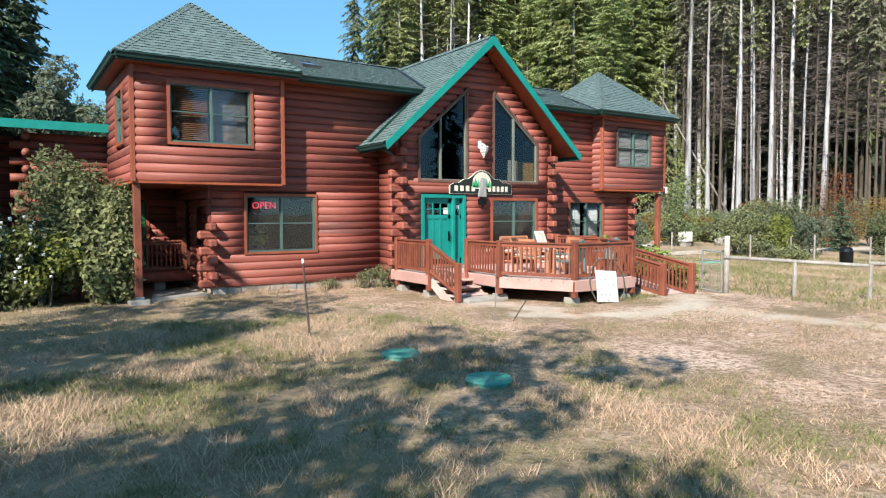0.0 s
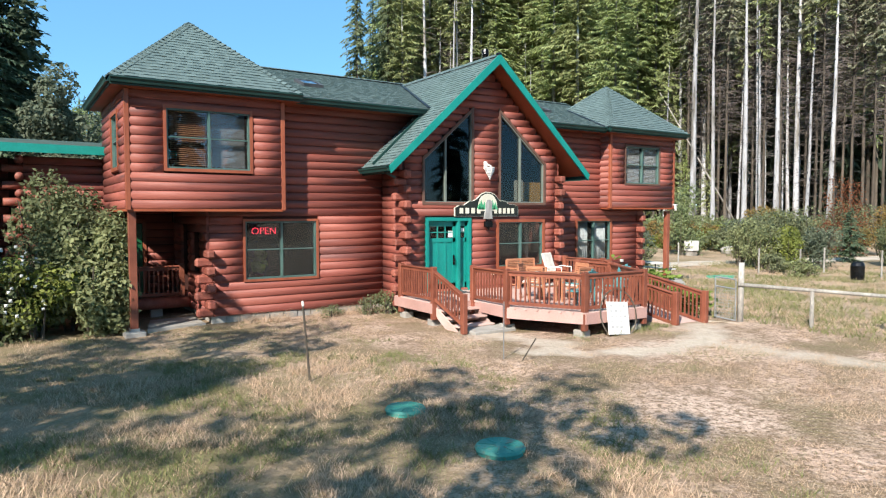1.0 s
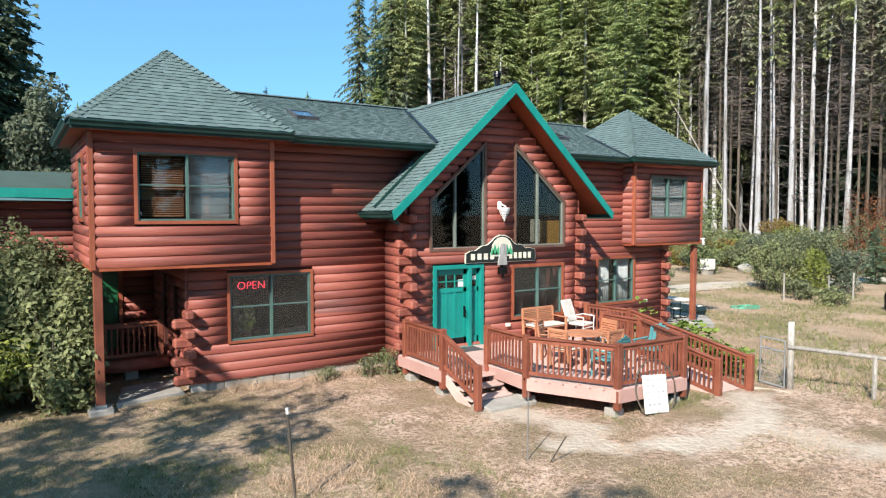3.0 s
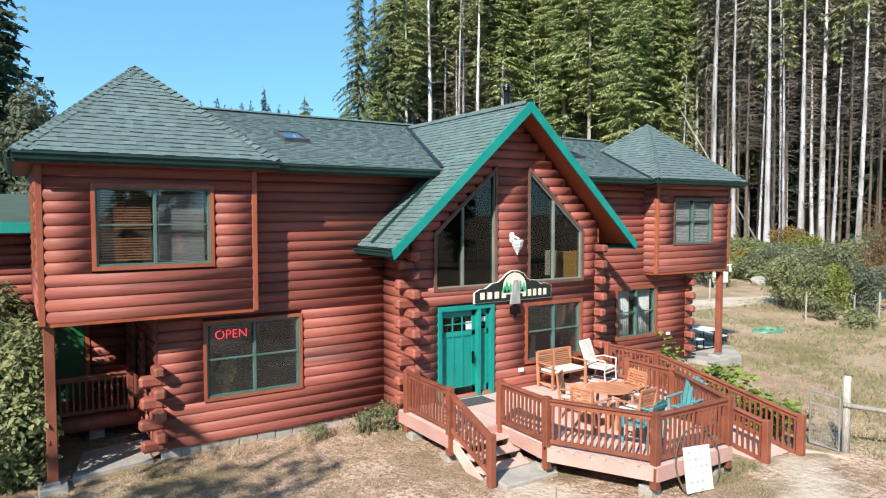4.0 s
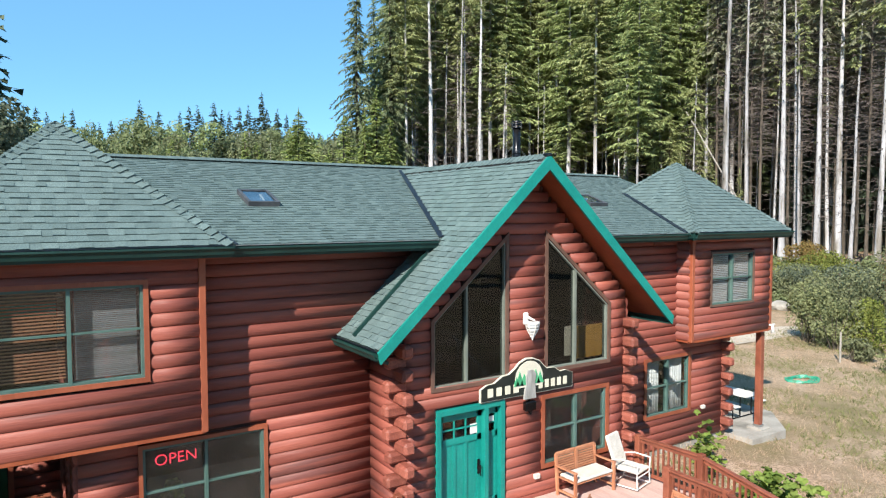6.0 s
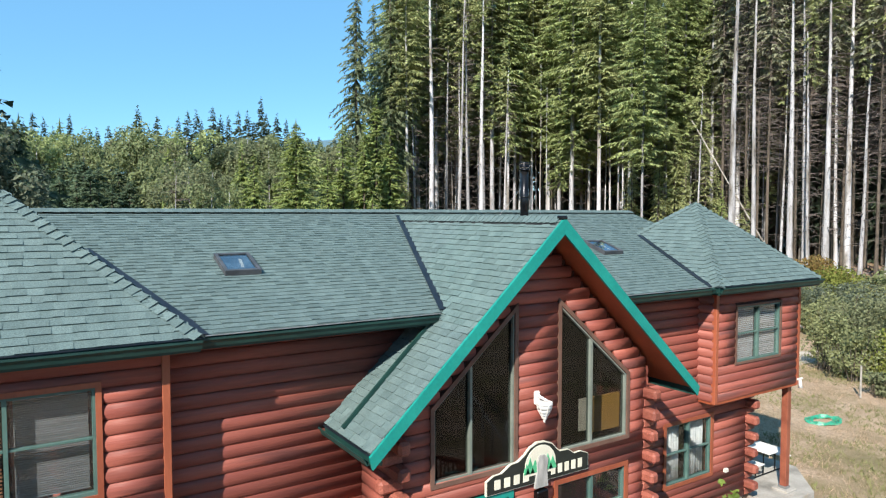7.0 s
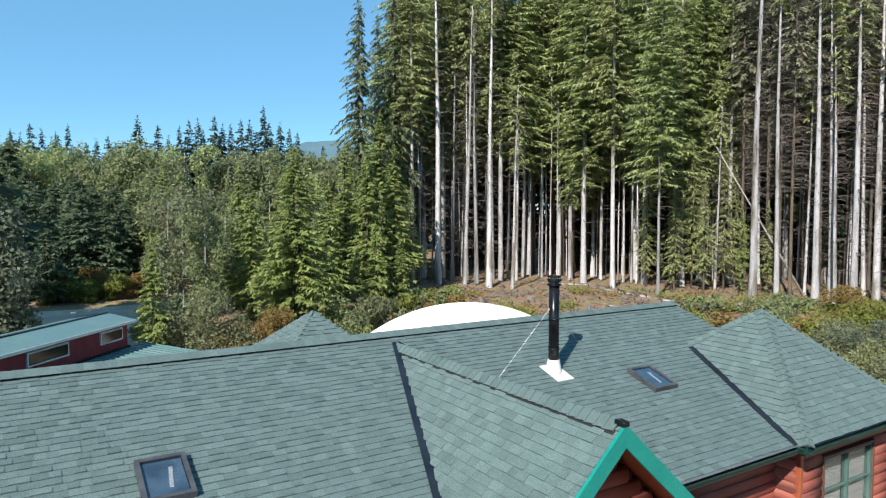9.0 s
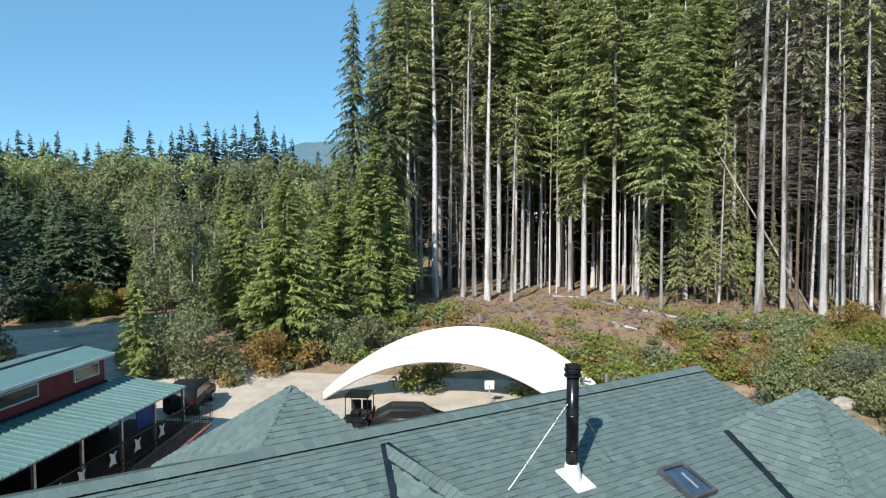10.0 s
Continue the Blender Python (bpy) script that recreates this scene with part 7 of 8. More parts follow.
# a plant on a shelf behind the lower window
wp = thing("potted_plant", "leafy green plant in a pot behind the lower window", "plant", at=(-6.15, WALL_Y + 0.45, 0.95))
part("pot", tube(bmesh.new(), (0, 0, 0), (0, 0, 0.24), 0.10, 0.14, 14), LOG_END, wp)
o = new("foliage", leafy_mesh([(0, 0, 0.5, 0.22, 0.2, 0.25), (0.05, 0, 0.78, 0.16, 0.16, 0.18)], 420, 0.11, 915, VINE, 0.8))
o.parent, o["kind"] = wp, "stuff"
shelf = thing("window_shelf", "low wooden shelf behind the lower window", "shelf", at=(-5.65, WALL_Y + 0.55, 0.5))
part("board", box(bmesh.new(), -0.95, 0.95, -0.18, 0.18, 0.42, 0.447), LOG_DARK, shelf)
for sx in (-0.85, 0.85):
    part("leg", box(bmesh.new(), sx - 0.03, sx + 0.03, -0.15, 0.15, 0.0, 0.42), LOG_DARK, shelf)

# squash vine beside the ramp
verts, faces = [], []
r4 = random.Random(910)
for i in range(600):
    t = r4.random()
    x, y = 5.20 - 0.4 * t + r4.gauss(0, 0.26), -2.2 - 2.7 * t + r4.gauss(0, 0.25)
    top = 0.72 + 0.55 * math.exp(-((t - 0.30) / 0.22) ** 2)
    if i > 520:
        x, y, top = 6.9 - 0.9 * t + r4.gauss(0, 0.14), 0.35 - 1.1 * t + r4.gauss(0, 0.14), 0.85 + 0.6 * math.sin(7 * t) ** 2
    if x < 4.35:
        x = 4.35 + r4.uniform(0, 0.45)
    z = ground_z(x, y) + top * (r4.random() ** 0.6) * (1.0 if x < 5.3 or i > 520 else 0.55)
    s, a, tl = r4.uniform(0.07, 0.15), r4.uniform(0, 6.28), r4.uniform(-0.5, 0.5)
    n = Vector((tl, r4.uniform(-0.5, 0.3), 1)).normalized()
    u = n.cross(Vector((math.cos(a), math.sin(a), 0))).normalized()
    w = n.cross(u)
    k = len(verts)
    c = Vector((x, y, z))
    verts.append(c - n * 0.03)
    for j in range(10):
        b = 2 * math.pi * j / 10
        r = s * (1.0 if j % 2 else 0.78) * (0.55 if j == 0 else 1)
        verts.append(c + u * r * math.cos(b) + w * r * math.sin(b) + n * 0.03 * math.sin(3 * b))
    faces += [(k, k + 1 + j, k + 1 + (j + 1) % 10) for j in range(10)]
vine = thing("squash_vine", "sprawling squash vine with broad green leaves", "plant")
o = link_mesh("leaf", verts, faces, VINE, vine)
o["kind"] = "stuff"
bm = bmesh.new()
for i in range(9):
    t0, t1 = i / 9, (i + 1) / 9
    p = [Vector((6.1 - 1.2 * t, 0.2 - 5.0 * t + 0.2 * math.sin(9 * t), ground_z(6.1 - 1.2 * t, 0.2 - 5.0 * t) + 0.08)) for t in (t0, t1)]
    tube(bm, p[0], p[1], 0.016, 0.016, 6)
part("stem", bm, VINE, vine)

# ---- the side wing ----
wing = thing("side_wing", "low log side wing with teal fascia and dark roof", "house")
WY = 5.2
bm = bmesh.new()
box(bm, -11.7, -7.7, WY, WY + 0.2, -0.2, 4.5)
part("wall", bm, LOG_DARK, wing)
wl = part("wall", box(bmesh.new(), -22, -11.7, WY + 1.2, WY + 1.4, -0.2, 4.5), LOG_DARK, wing)
for k in range(19):
    z = 0.05 + k * 0.235
    if not 0.4 < z < 2.6:
        share(log_mesh(3.9), "log", wl, Matrix.Translation((-11.65, WY, z)))
    else:
        share(log_mesh(2.25), "log", wl, Matrix.Translation((-11.65, WY, z)))
        share(log_mesh(0.85), "log", wl, Matrix.Translation((-8.55, WY, z)))
    share(log_mesh(9.9), "log", wl, Matrix.Translation((-21.9, WY + 1.2, z)))
    if k % 2:
        lg = part("log_end", tube(bmesh.new(), (-11.6, WY + 0.06, z + 0.11), (-12.15, WY + 0.06, z + 0.11), 0.12, 0.11, 10), LOG_END, wing, "", True)
    else:
        lg = part("log_end", tube(bmesh.new(), (-11.75, WY + 0.3, z + 0.11), (-11.75, WY - 0.4, z + 0.11), 0.12, 0.11, 10), LOG_END, wing, "", True)
part("roof", prism(bmesh.new(), [(4.55, 4.70), (12.0, 5.5), (12.0, 5.62), (4.55, 4.80)], 7.7, 22.0, Matrix.Rotation(radians(90), 4, "Z")), ROOF_DECK, wing)
part("fascia", box(bmesh.new(), -22.0, -7.7, 4.50, 4.55, 4.56, 4.80), TEAL, wing)
GREEN_DOOR = material("green_door_paint", (0.010, 0.105, 0.04), (0.015, 0.13, 0.05), 2, 0.4, bump=0.05)
dr = part("door", box(bmesh.new(), -9.36, -8.62, WY - 0.06, WY + 0.05, 0.42, 2.58, None, 0.01), GREEN_DOOR, wing, "green side door behind the porch")
bm = bmesh.new()
for a, b, c, d in ((-9.47, -9.37, 0.4, 2.7), (-8.61, -8.51, 0.4, 2.7), (-9.47, -8.51, 2.6, 2.72)):
    box(bm, a, b, WY - 0.09, WY + 0.03, c, d)
part("door_frame", bm, TRIM_WOOD, dr)
porch = thing("side_porch", "shaded timber porch under the overhanging room", "porch")
for k in range(14):
    part("board", box(bmesh.new(), -9.5, -7.75, 3.35 + k * 0.13, 3.35 + k * 0.13 + 0.124, 0.40, 0.46), RAIL, porch)
part("edge_log", tube(bmesh.new(), (-9.6, 3.25, 0.34), (-7.7, 3.25, 0.34), 0.17, 0.16, 12), LOG_END, porch, "", True)
part("pier", box(bmesh.new(), -8.7, -8.4, 3.4, 3.7, -0.2, 0.40), CONCRETE, porch)
railing((-9.5, 3.42, 0.47), (-7.85, 3.42, 0.47), "dark stained railing of the shaded side porch", (True, True), post_drop=0.2, group="porch railings")
slab_ob = part("path_slab", slab(bmesh.new(), [(-9.2, 0.95), (-7.75, 1.1), (-7.75, 2.6), (-8.9, 2.4)], -0.3, 0.0), CONCRETE)
tagged(slab_ob, "worn concrete slab beneath the overhanging room", "slab", kind="structure")
steps = thing("porch_steps", "weathered grey timber steps by the wing", "stairs")
for k in range(3):
    part("tread", box(bmesh.new(), -13.6, -12.35, 4.6 + 0.3 * k, 4.95 + 0.3 * k, -0.1 + 0.17 * k, 0.06 + 0.17 * k, None, 0.01), GREY_WOOD, steps)

# ---- things on the deck ----


def slat_chair(name, label, group, w=0.56, cushion=True, mat=TEAK):
    c = thing(name, label, "chair", group)
    for sx in (-1, 1):
        for y, top in ((0.24, 0.64), (-0.24, 0.9)):
            part("leg", bar(bmesh.new(), (sx * (w / 2 - 0.02), y, 0), (sx * (w / 2 - 0.02), y - (0.10 if y < 0 else 0), top), 0.045, 0.045), mat, c)
        part("armrest", box(bmesh.new(), sx * (w / 2 - 0.02) - 0.03, sx * (w / 2 - 0.02) + 0.03, -0.30, 0.30, 0.63, 0.655, None, 0.006), mat, c)
    for k in range(6):
        y = -0.22 + k * 0.09
        part("seat_slat", box(bmesh.new(), -w / 2 + 0.03, w / 2 - 0.03, y - 0.036, y + 0.036, 0.40, 0.42), mat, c)
    for k in range(7):
        z = 0.50 + k * 0.058
        part("back_slat", box(bmesh.new(), -w / 2 + 0.03, w / 2 - 0.03, -0.27 - 0.012 * k, -0.25 - 0.012 * k, z, z + 0.038), mat, c)
    part("back_rail", box(bmesh.new(), -w / 2, w / 2, -0.36, -0.33, 0.88, 0.95, None, 0.008), mat, c)
    if cushion:
        part("cushion", box(bmesh.new(), -w / 2 + 0.04, w / 2 - 0.04, -0.23, 0.25, 0.425, 0.49, None, 0.025), CUSHION, c, "off-white seat cushion")
    return c


def put(ob, x, y, turn, z=DECK_Z):
    ob.matrix_basis = pose(x, y, z + 0.003, 0, 0, turn)
    return ob


chair = put(slat_chair("garden_chair", "slatted honey-coloured teak armchair with off-white cushion", "chairs round the table"), -0.05, -3.45, -80)
for x, y, turn in ((0.62, -4.02, 5), (1.38, -3.12, 85), (0.30, -2.62, 215)):
    copy_thing(chair, pose(x, y, DECK_Z + 0.003, 0, 0, turn))
table = thing("round_table", "round slatted teak table on the deck", "table", at=(0.70, -3.26, DECK_Z + 0.003))
R = 0.50
bm = bmesh.new()
for k in range(14):
    x0 = -0.48 + k * 0.07
    half = math.sqrt(max(0.0, (R - 0.05) ** 2 - (x0 + 0.03) ** 2))
    if half > 0.05:
        part("slat", box(bmesh.new(), x0, x0 + 0.058, -half, half, 0.70, 0.72), TEAK, table)
ring = bmesh.new()
for k in range(28):
    a0, a1 = 2 * math.pi * k / 28, 2 * math.pi * (k + 1) / 28
    q = [(r * math.cos(a), r * math.sin(a)) for a, r in ((a0, R - 0.07), (a0, R), (a1, R), (a1, R - 0.07))]
    slab(ring, q, 0.695, 0.725)
bmesh.ops.remove_doubles(ring, verts=ring.verts, dist=0.001)
part("rim", ring, TEAK, table)
bm.free()
for a in range(4):
    c, s = math.cos(a * math.pi / 2 + 0.8), math.sin(a * math.pi / 2 + 0.8)
    part("leg", bar(bmesh.new(), (0.28 * c, 0.28 * s, 0), (0.24 * c, 0.24 * s, 0.70), 0.055), TEAK, table)
part("stretcher", bar(bmesh.new(), (-0.24, -0.24, 0.30), (0.24, 0.24, 0.30), 0.05), TEAK, table)

bench = thing("garden_bench", "teak two-seat bench with white cushion against the wall", "bench")
W = 1.24
for sx in (-1, 1):
    for y, top in ((-0.26, 0.62), (0.26, 0.88)):
        part("leg", bar(bmesh.new(), (sx * (W / 2 - 0.03), y, 0), (sx * (W / 2 - 0.03), y + (0.06 if y > 0 else 0), top), 0.055), TEAK, bench)
    part("armrest", box(bmesh.new(), sx * (W / 2 - 0.03) - 0.035, sx * (W / 2 - 0.03) + 0.035, -0.30, 0.30, 0.61, 0.64, None, 0.006), TEAK, bench)
    part("side_rail", box(bmesh.new(), sx * (W / 2 - 0.03) - 0.02, sx * (W / 2 - 0.03) + 0.02, -0.24, 0.24, 0.1, 0.14), TEAK, bench)
for k in range(6):
    y = -0.24 + k * 0.09
    part("seat_slat", box(bmesh.new(), -W / 2 + 0.03, W / 2 - 0.03, y - 0.036, y + 0.036, 0.38, 0.40), TEAK, bench)
for half in (-1, 1):
    for k in range(8):
        z = 0.46 + k * 0.05
        part("back_slat", box(bmesh.new(), half * W / 4 - W / 4 + 0.05, half * W / 4 + W / 4 - 0.05, 0.27 + 0.006 * k, 0.29 + 0.006 * k, z, z + 0.032), TEAK, bench)
    part("back_rail", box(bmesh.new(), half * W / 4 - W / 4 + 0.03, half * W / 4 + W / 4 - 0.03, 0.30, 0.34, 0.85, 0.91, None, 0.006), TEAK, bench)
part("back_stile", box(bmesh.new(), -0.035, 0.035, 0.27, 0.33, 0.38, 0.90), TEAK, bench)
part("cushion", box(bmesh.new(), -W / 2 + 0.06, W / 2 - 0.06, -0.28, 0.24, 0.405, 0.47, None, 0.025), CUSHION, bench, "white seat cushion")
put(bench, 1.92, -0.48, 2)

glider = thing("glider_chair", "white metal glider armchair with white padded seat", "chair")
bm = bmesh.new()
for sx in (-0.3, 0.3):
    pts = [(sx, -0.32, 0.05), (sx, 0.32, 0.05), (sx, 0.30, 0.30), (sx, 0.32, 0.62), (sx, -0.05, 0.64), (sx, -0.30, 0.58), (sx, -0.28, 0.30), (sx, -0.32, 0.05)]
    for a, b in zip(pts, pts[1:]):
        tube(bm, a, b, 0.016, 0.016, 8)
for y in (-0.3, 0.3):
    tube(bm, (-0.3, y, 0.05), (0.3, y, 0.05), 0.016, 0.016, 8)
tube(bm, (-0.3, 0.30, 0.30), (0.3, 0.30, 0.30), 0.016, 0.016, 8)
part("metal_frame", bm, WHITE, glider)
bm = box(bmesh.new(), -0.27, 0.27, -0.24, 0.32, 0.36, 0.44, None, 0.03)
part("seat", bm, CUSHION, glider)
bm = box(bmesh.new(), -0.27, 0.27, -0.04, 0.04, 0.0, 0.68, Matrix.Translation((0, -0.25, 0.42)) @ Matrix.Rotation(radians(20), 4, "X"), 0.03)
part("backrest", bm, CUSHION, glider)
put(glider, 3.05, -0.72, 195)


def plastic_chair(label):
    c = thing("plastic_chair", label, "chair", "teal chairs")
    part("seat", box(bmesh.new(), -0.25, 0.25, -0.22, 0.26, 0.36, 0.40, Matrix.Rotation(radians(4), 4, "X"), 0.015), TEAL_PLASTIC, c)
    for k in range(5):
        x = -0.20 + k * 0.10
        part("back_slat", box(bmesh.new(), x - 0.045, x + 0.045, -0.012, 0.012, 0.0, 0.62 - 0.05 * abs(k - 2), Matrix.Translation((0, -0.22, 0.38)) @ Matrix.Rotation(radians(18), 4, "X"), 0.006), TEAL_PLASTIC, c)
    part("back_band", box(bmesh.new(), -0.25, 0.25, -0.025, -0.008, 0.40, 0.48, Matrix.Translation((0, -0.22, 0.38)) @ Matrix.Rotation(radians(18), 4, "X")), TEAL_PLASTIC, c)
    for sx in (-1, 1):
        part("armrest", box(bmesh.new(), sx * 0.29 - 0.04, sx * 0.29 + 0.04, -0.30, 0.30, 0.58, 0.61, None, 0.01), TEAL_PLASTIC, c)
        for y in (-0.24, 0.25):
            part("leg", bar(bmesh.new(), (sx * 0.27, y * 1.1, 0), (sx * 0.29, y, 0.59), 0.05, 0.03), TEAL_PLASTIC, c)
    return c


pc = put(plastic_chair("teal plastic slat-back garden chair on the deck"), 1.86, -4.36, 98)
copy_thing(pc, pose(0.16, -4.62, DECK_Z + 0.003, 0, 0, 8))

# ---- lawn things ----
for x, y, r in ((-7.12, -8.36, 0.31), (-6.98, -10.48, 0.32)):
    g = ground_z(x, y)
    ld = thing("tank_lid", "faded green plastic septic lid in the lawn", "lid", "tank lids", at=(x, y, g))
    bm = tube(bmesh.new(), (0, 0, -0.1), (0, 0, 0.05), r * 0.96, r * 0.94, 28)
    part("riser", bm, LID, ld)
    bm = tube(bmesh.new(), (0, 0, 0.05), (0, 0, 0.085), r, r * 0.93, 28)
    part("cover", bm, LID, ld)
    for k in range(8):
        a = k * math.pi / 4
        part("rib", bar(bmesh.new(), (0.08 * math.cos(a), 0.08 * math.sin(a), 0.088), (r * 0.85 * math.cos(a), r * 0.85 * math.sin(a), 0.088), 0.02, 0.012), LID, ld)


def stake(a, b, r, mat, label, tip=None):
    g = ground_z(a[0], a[1])
    s = thing("stake", label, "stake", "lawn stakes", at=(a[0], a[1], g))
    top = (b[0] - a[0], b[1] - a[1], b[2])
    part("rod", tube(bmesh.new(), (0, 0, -0.15), top, r, r * 0.9, 7), mat, s)
    if tip:
        v = Vector(top)
        part("tip", tube(bmesh.new(), v * 0.95, v * 1.01, r * 1.1, r * 1.05, 7), tip, s, "white painted tip")


stake((-7.63, -5.87), (-7.74, -5.82, 1.42), 0.022, BARK_DARK, "thin dark metal stake with a white tip in the lawn", WHITE)
stake((-3.65, -6.33), (-3.62, -6.30, 1.18), 0.012, GALV, "thin grey metal rod standing in the lawn")
stake((-3.50, -6.60), (-3.15, -6.75, 0.45), 0.014, BARK_DARK, "short leaning stick in the lawn")

BAR_GREY = material("faded_grey_print", (0.52, 0.52, 0.52), (0.60, 0.60, 0.60), 8, 0.7, bump=0)
board = thing("notice_board", "white notice board with a wire hoop leaning on the deck", "board")
m = Matrix.Translation((0.36, -5.80, -0.08)) @ Matrix.Rotation(radians(-12), 4, "X") @ Matrix.Rotation(radians(5), 4, "Y")
part("panel", box(bmesh.new(), -0.36, 0.36, -0.02, 0.02, 0.02, 0.82, m, 0.006), WHITE, board)
bm = bmesh.new()
rims = []
for k in range(40):
    a = 2 * math.pi * k / 40
    c, o = Vector((0.08, 0.05, 0.52)), Vector((math.cos(a), 0, math.sin(a)))
    rims.append([bm.verts.new(m @ (c + o * (0.62 + 0.018 * math.cos(b * 1.047)) + Vector((0, 0.018 * math.sin(b * 1.047), 0)))) for b in range(6)])
for k in range(40):
    for b in range(6):
        bm.faces.new((rims[k][b], rims[k][(b + 1) % 6], rims[(k + 1) % 40][(b + 1) % 6], rims[(k + 1) % 40][b]))
part("hoop", bm, BARK_DARK, board, "dark metal wheel hoop")
bm = bmesh.new()
for row in range(5):
    z = 0.70 - row * 0.13
    for k in range((4, 3, 4, 3, 3)[row]):
        u = -0.28 + k * 0.15
        part("text_bar", box(bmesh.new(), u, u + 0.09, -0.026, -0.02, z, z + 0.045, m), BAR_GREY, board)
bm.free()

fence = thing("field_fence", "weathered grey pole fence with a leaning gate post", "fence")
gp = Vector((4.70, -6.18, 0))
dirf = Vector((0.42, -0.907, 0))
g = ground_z(gp.x, gp.y)
part("gate_post", tube(bmesh.new(), (gp.x, gp.y, g - 0.2), (gp.x + 0.10, gp.y + 0.05, g + 1.62), 0.085, 0.075, 9), GREY_WOOD, fence, "", True)
for k in range(1, 6):
    q = gp + dirf * (1.72 * k)
    g = ground_z(q.x, q.y)
    part("post", tube(bmesh.new(), (q.x, q.y, g - 0.2), (q.x, q.y, g + 0.98), 0.055, 0.05, 8), GREY_WOOD, fence)
for k in range(3):
    a, b = gp + dirf * (3.44 * k - 0.05), gp + dirf * (3.44 * k + 3.5)
    part("rail", tube(bmesh.new(), (a.x, a.y, ground_z(a.x, a.y) + 1.02 - 0.02 * k), (b.x, b.y, ground_z(b.x, b.y) + 0.93), 0.055, 0.045, 9), GREY_WOOD, fence, "", True)
gate = thing("wire_gate", "open galvanised pipe gate with wire mesh", "gate")
ga, gb = Vector((4.60, -6.10, 0)), Vector((4.56, -5.50, 0))
bm = bmesh.new()
zb, zt = -0.05, 1.12
for a, b in (((ga.x, ga.y, zb), (gb.x, gb.y, zb + 0.05)), ((gb.x, gb.y, zb + 0.05), (gb.x, gb.y, zt)), ((gb.x, gb.y, zt), (ga.x, ga.y, zt - 0.04)), ((ga.x, ga.y, zt - 0.04), (ga.x, ga.y, zb)), ((ga.x, ga.y, 0.82), (gb.x, gb.y, 0.86))):
    tube(bm, a, b, 0.02, 0.02, 8)
part("gate_frame", bm, GALV, gate)
bm = bmesh.new()
for k in range(1, 12):
    q = ga.lerp(gb, k / 12)
    tube(bm, (q.x, q.y, zb), (q.x, q.y, 0.84), 0.004, 0.004, 4)
for k in range(1, 10):
    z = zb + k * 0.09
    tube(bm, (ga.x, ga.y, z), (gb.x, gb.y, z), 0.004, 0.004, 4)
o = part("wire_mesh", bm, GALV, gate)

# ---- side garden ----
sl = part("patio_slab", slab(bmesh.new(), [(9.3, 0.3), (11.0, 0.3), (12.4, 1.6), (12.4, 3.8), (9.3, 3.8)], -0.6, 0.06), CONCRETE)
tagged(sl, "pale concrete patio slab under the overhanging room", "slab", kind="structure")
pic = thing("picnic_table", "white folding picnic table with attached seats", "table", at=(11.2, 2.35, 0.063))
part("top", box(bmesh.new(), -0.40, 0.40, -0.85, 0.85, 0.70, 0.74, None, 0.01), WHITE, pic)
for sx in (-0.68, 0.68):
    part("seat", box(bmesh.new(), sx - 0.14, sx + 0.14, -0.8, 0.8, 0.42, 0.46, None, 0.01), WHITE, pic)
for y in (-0.6, 0.6):
    bm = bmesh.new()
    tube(bm, (-0.70, y, 0.03), (0.70, y, 0.03), 0.02, 0.02, 8)
    tube(bm, (-0.3, y, 0.03), (-0.3, y, 0.70), 0.02, 0.02, 8)
    tube(bm, (0.3, y, 0.03), (0.3, y, 0.70), 0.02, 0.02, 8)
    for sx in (-0.68, 0.68):
        tube(bm, (sx, y, 0.03), (sx, y, 0.42), 0.02, 0.02, 8)
    part("leg_frame", bm, BLACK_METAL, pic)
hose = thing("garden_hose", "coiled bright green garden hose on the grass", "hose", at=(19.5, 4.5, ground_z(19.5, 4.5)))
HOSE = material("green_hose", (0.03, 0.36, 0.22), (0.04, 0.42, 0.27), 3, 0.4, bump=0)
pts = []
for k in range(90):
    a, r = k * 0.42, 0.45 + 0.12 * math.sin(k * 0.37)
    pts.append((r * math.cos(a) * 1.5, r * math.sin(a), 0.05 + 0.04 * math.sin(k * 1.3)))
bm = sweep(pts, 0.035, 6)
part("coil", bm, HOSE, hose)
bar_ob = thing("barrel", "black plastic barrel in the garden", "barrel", at=(25.3, 0.4, ground_z(25.3, 0.4)))
bm = bmesh.new()
for z0, z1, r0, r1 in ((0, 0.1, 0.28, 0.32), (0.1, 0.75, 0.32, 0.34), (0.75, 0.9, 0.34, 0.28), (0.9, 0.98, 0.28, 0.20)):
    tube(bm, (0, 0, z0), (0, 0, z1), r0, r1, 18)
part("drum", bm, BLACK_METAL, bar_ob)
hive = thing("hive_box", "small white box on a stand by the track", "box", at=(34.0, 17.0, ground_z(34, 17)))
part("case", box(bmesh.new(), -0.4, 0.4, -0.4, 0.4, 0.4, 1.2, None, 0.02), WHITE, hive)
part("stand", box(bmesh.new(), -0.3, 0.3, -0.3, 0.3, -0.1, 0.4), GREY_WOOD, hive)
for k, (x, y) in enumerate(((27, 12.9), (28, 3.5), (24.8, 5.6), (30, 0.5), (25.6, 3.6), (27.5, 0.2))):
    p = part("garden_post", tube(bmesh.new(), (0, 0, -0.2), (0, 0, 1.5), 0.05, 0.045, 7), GREY_WOOD)
    p.location = (x, y, ground_z(x, y))
    tagged(p, "grey wooden garden post in the field", "post", "garden posts")

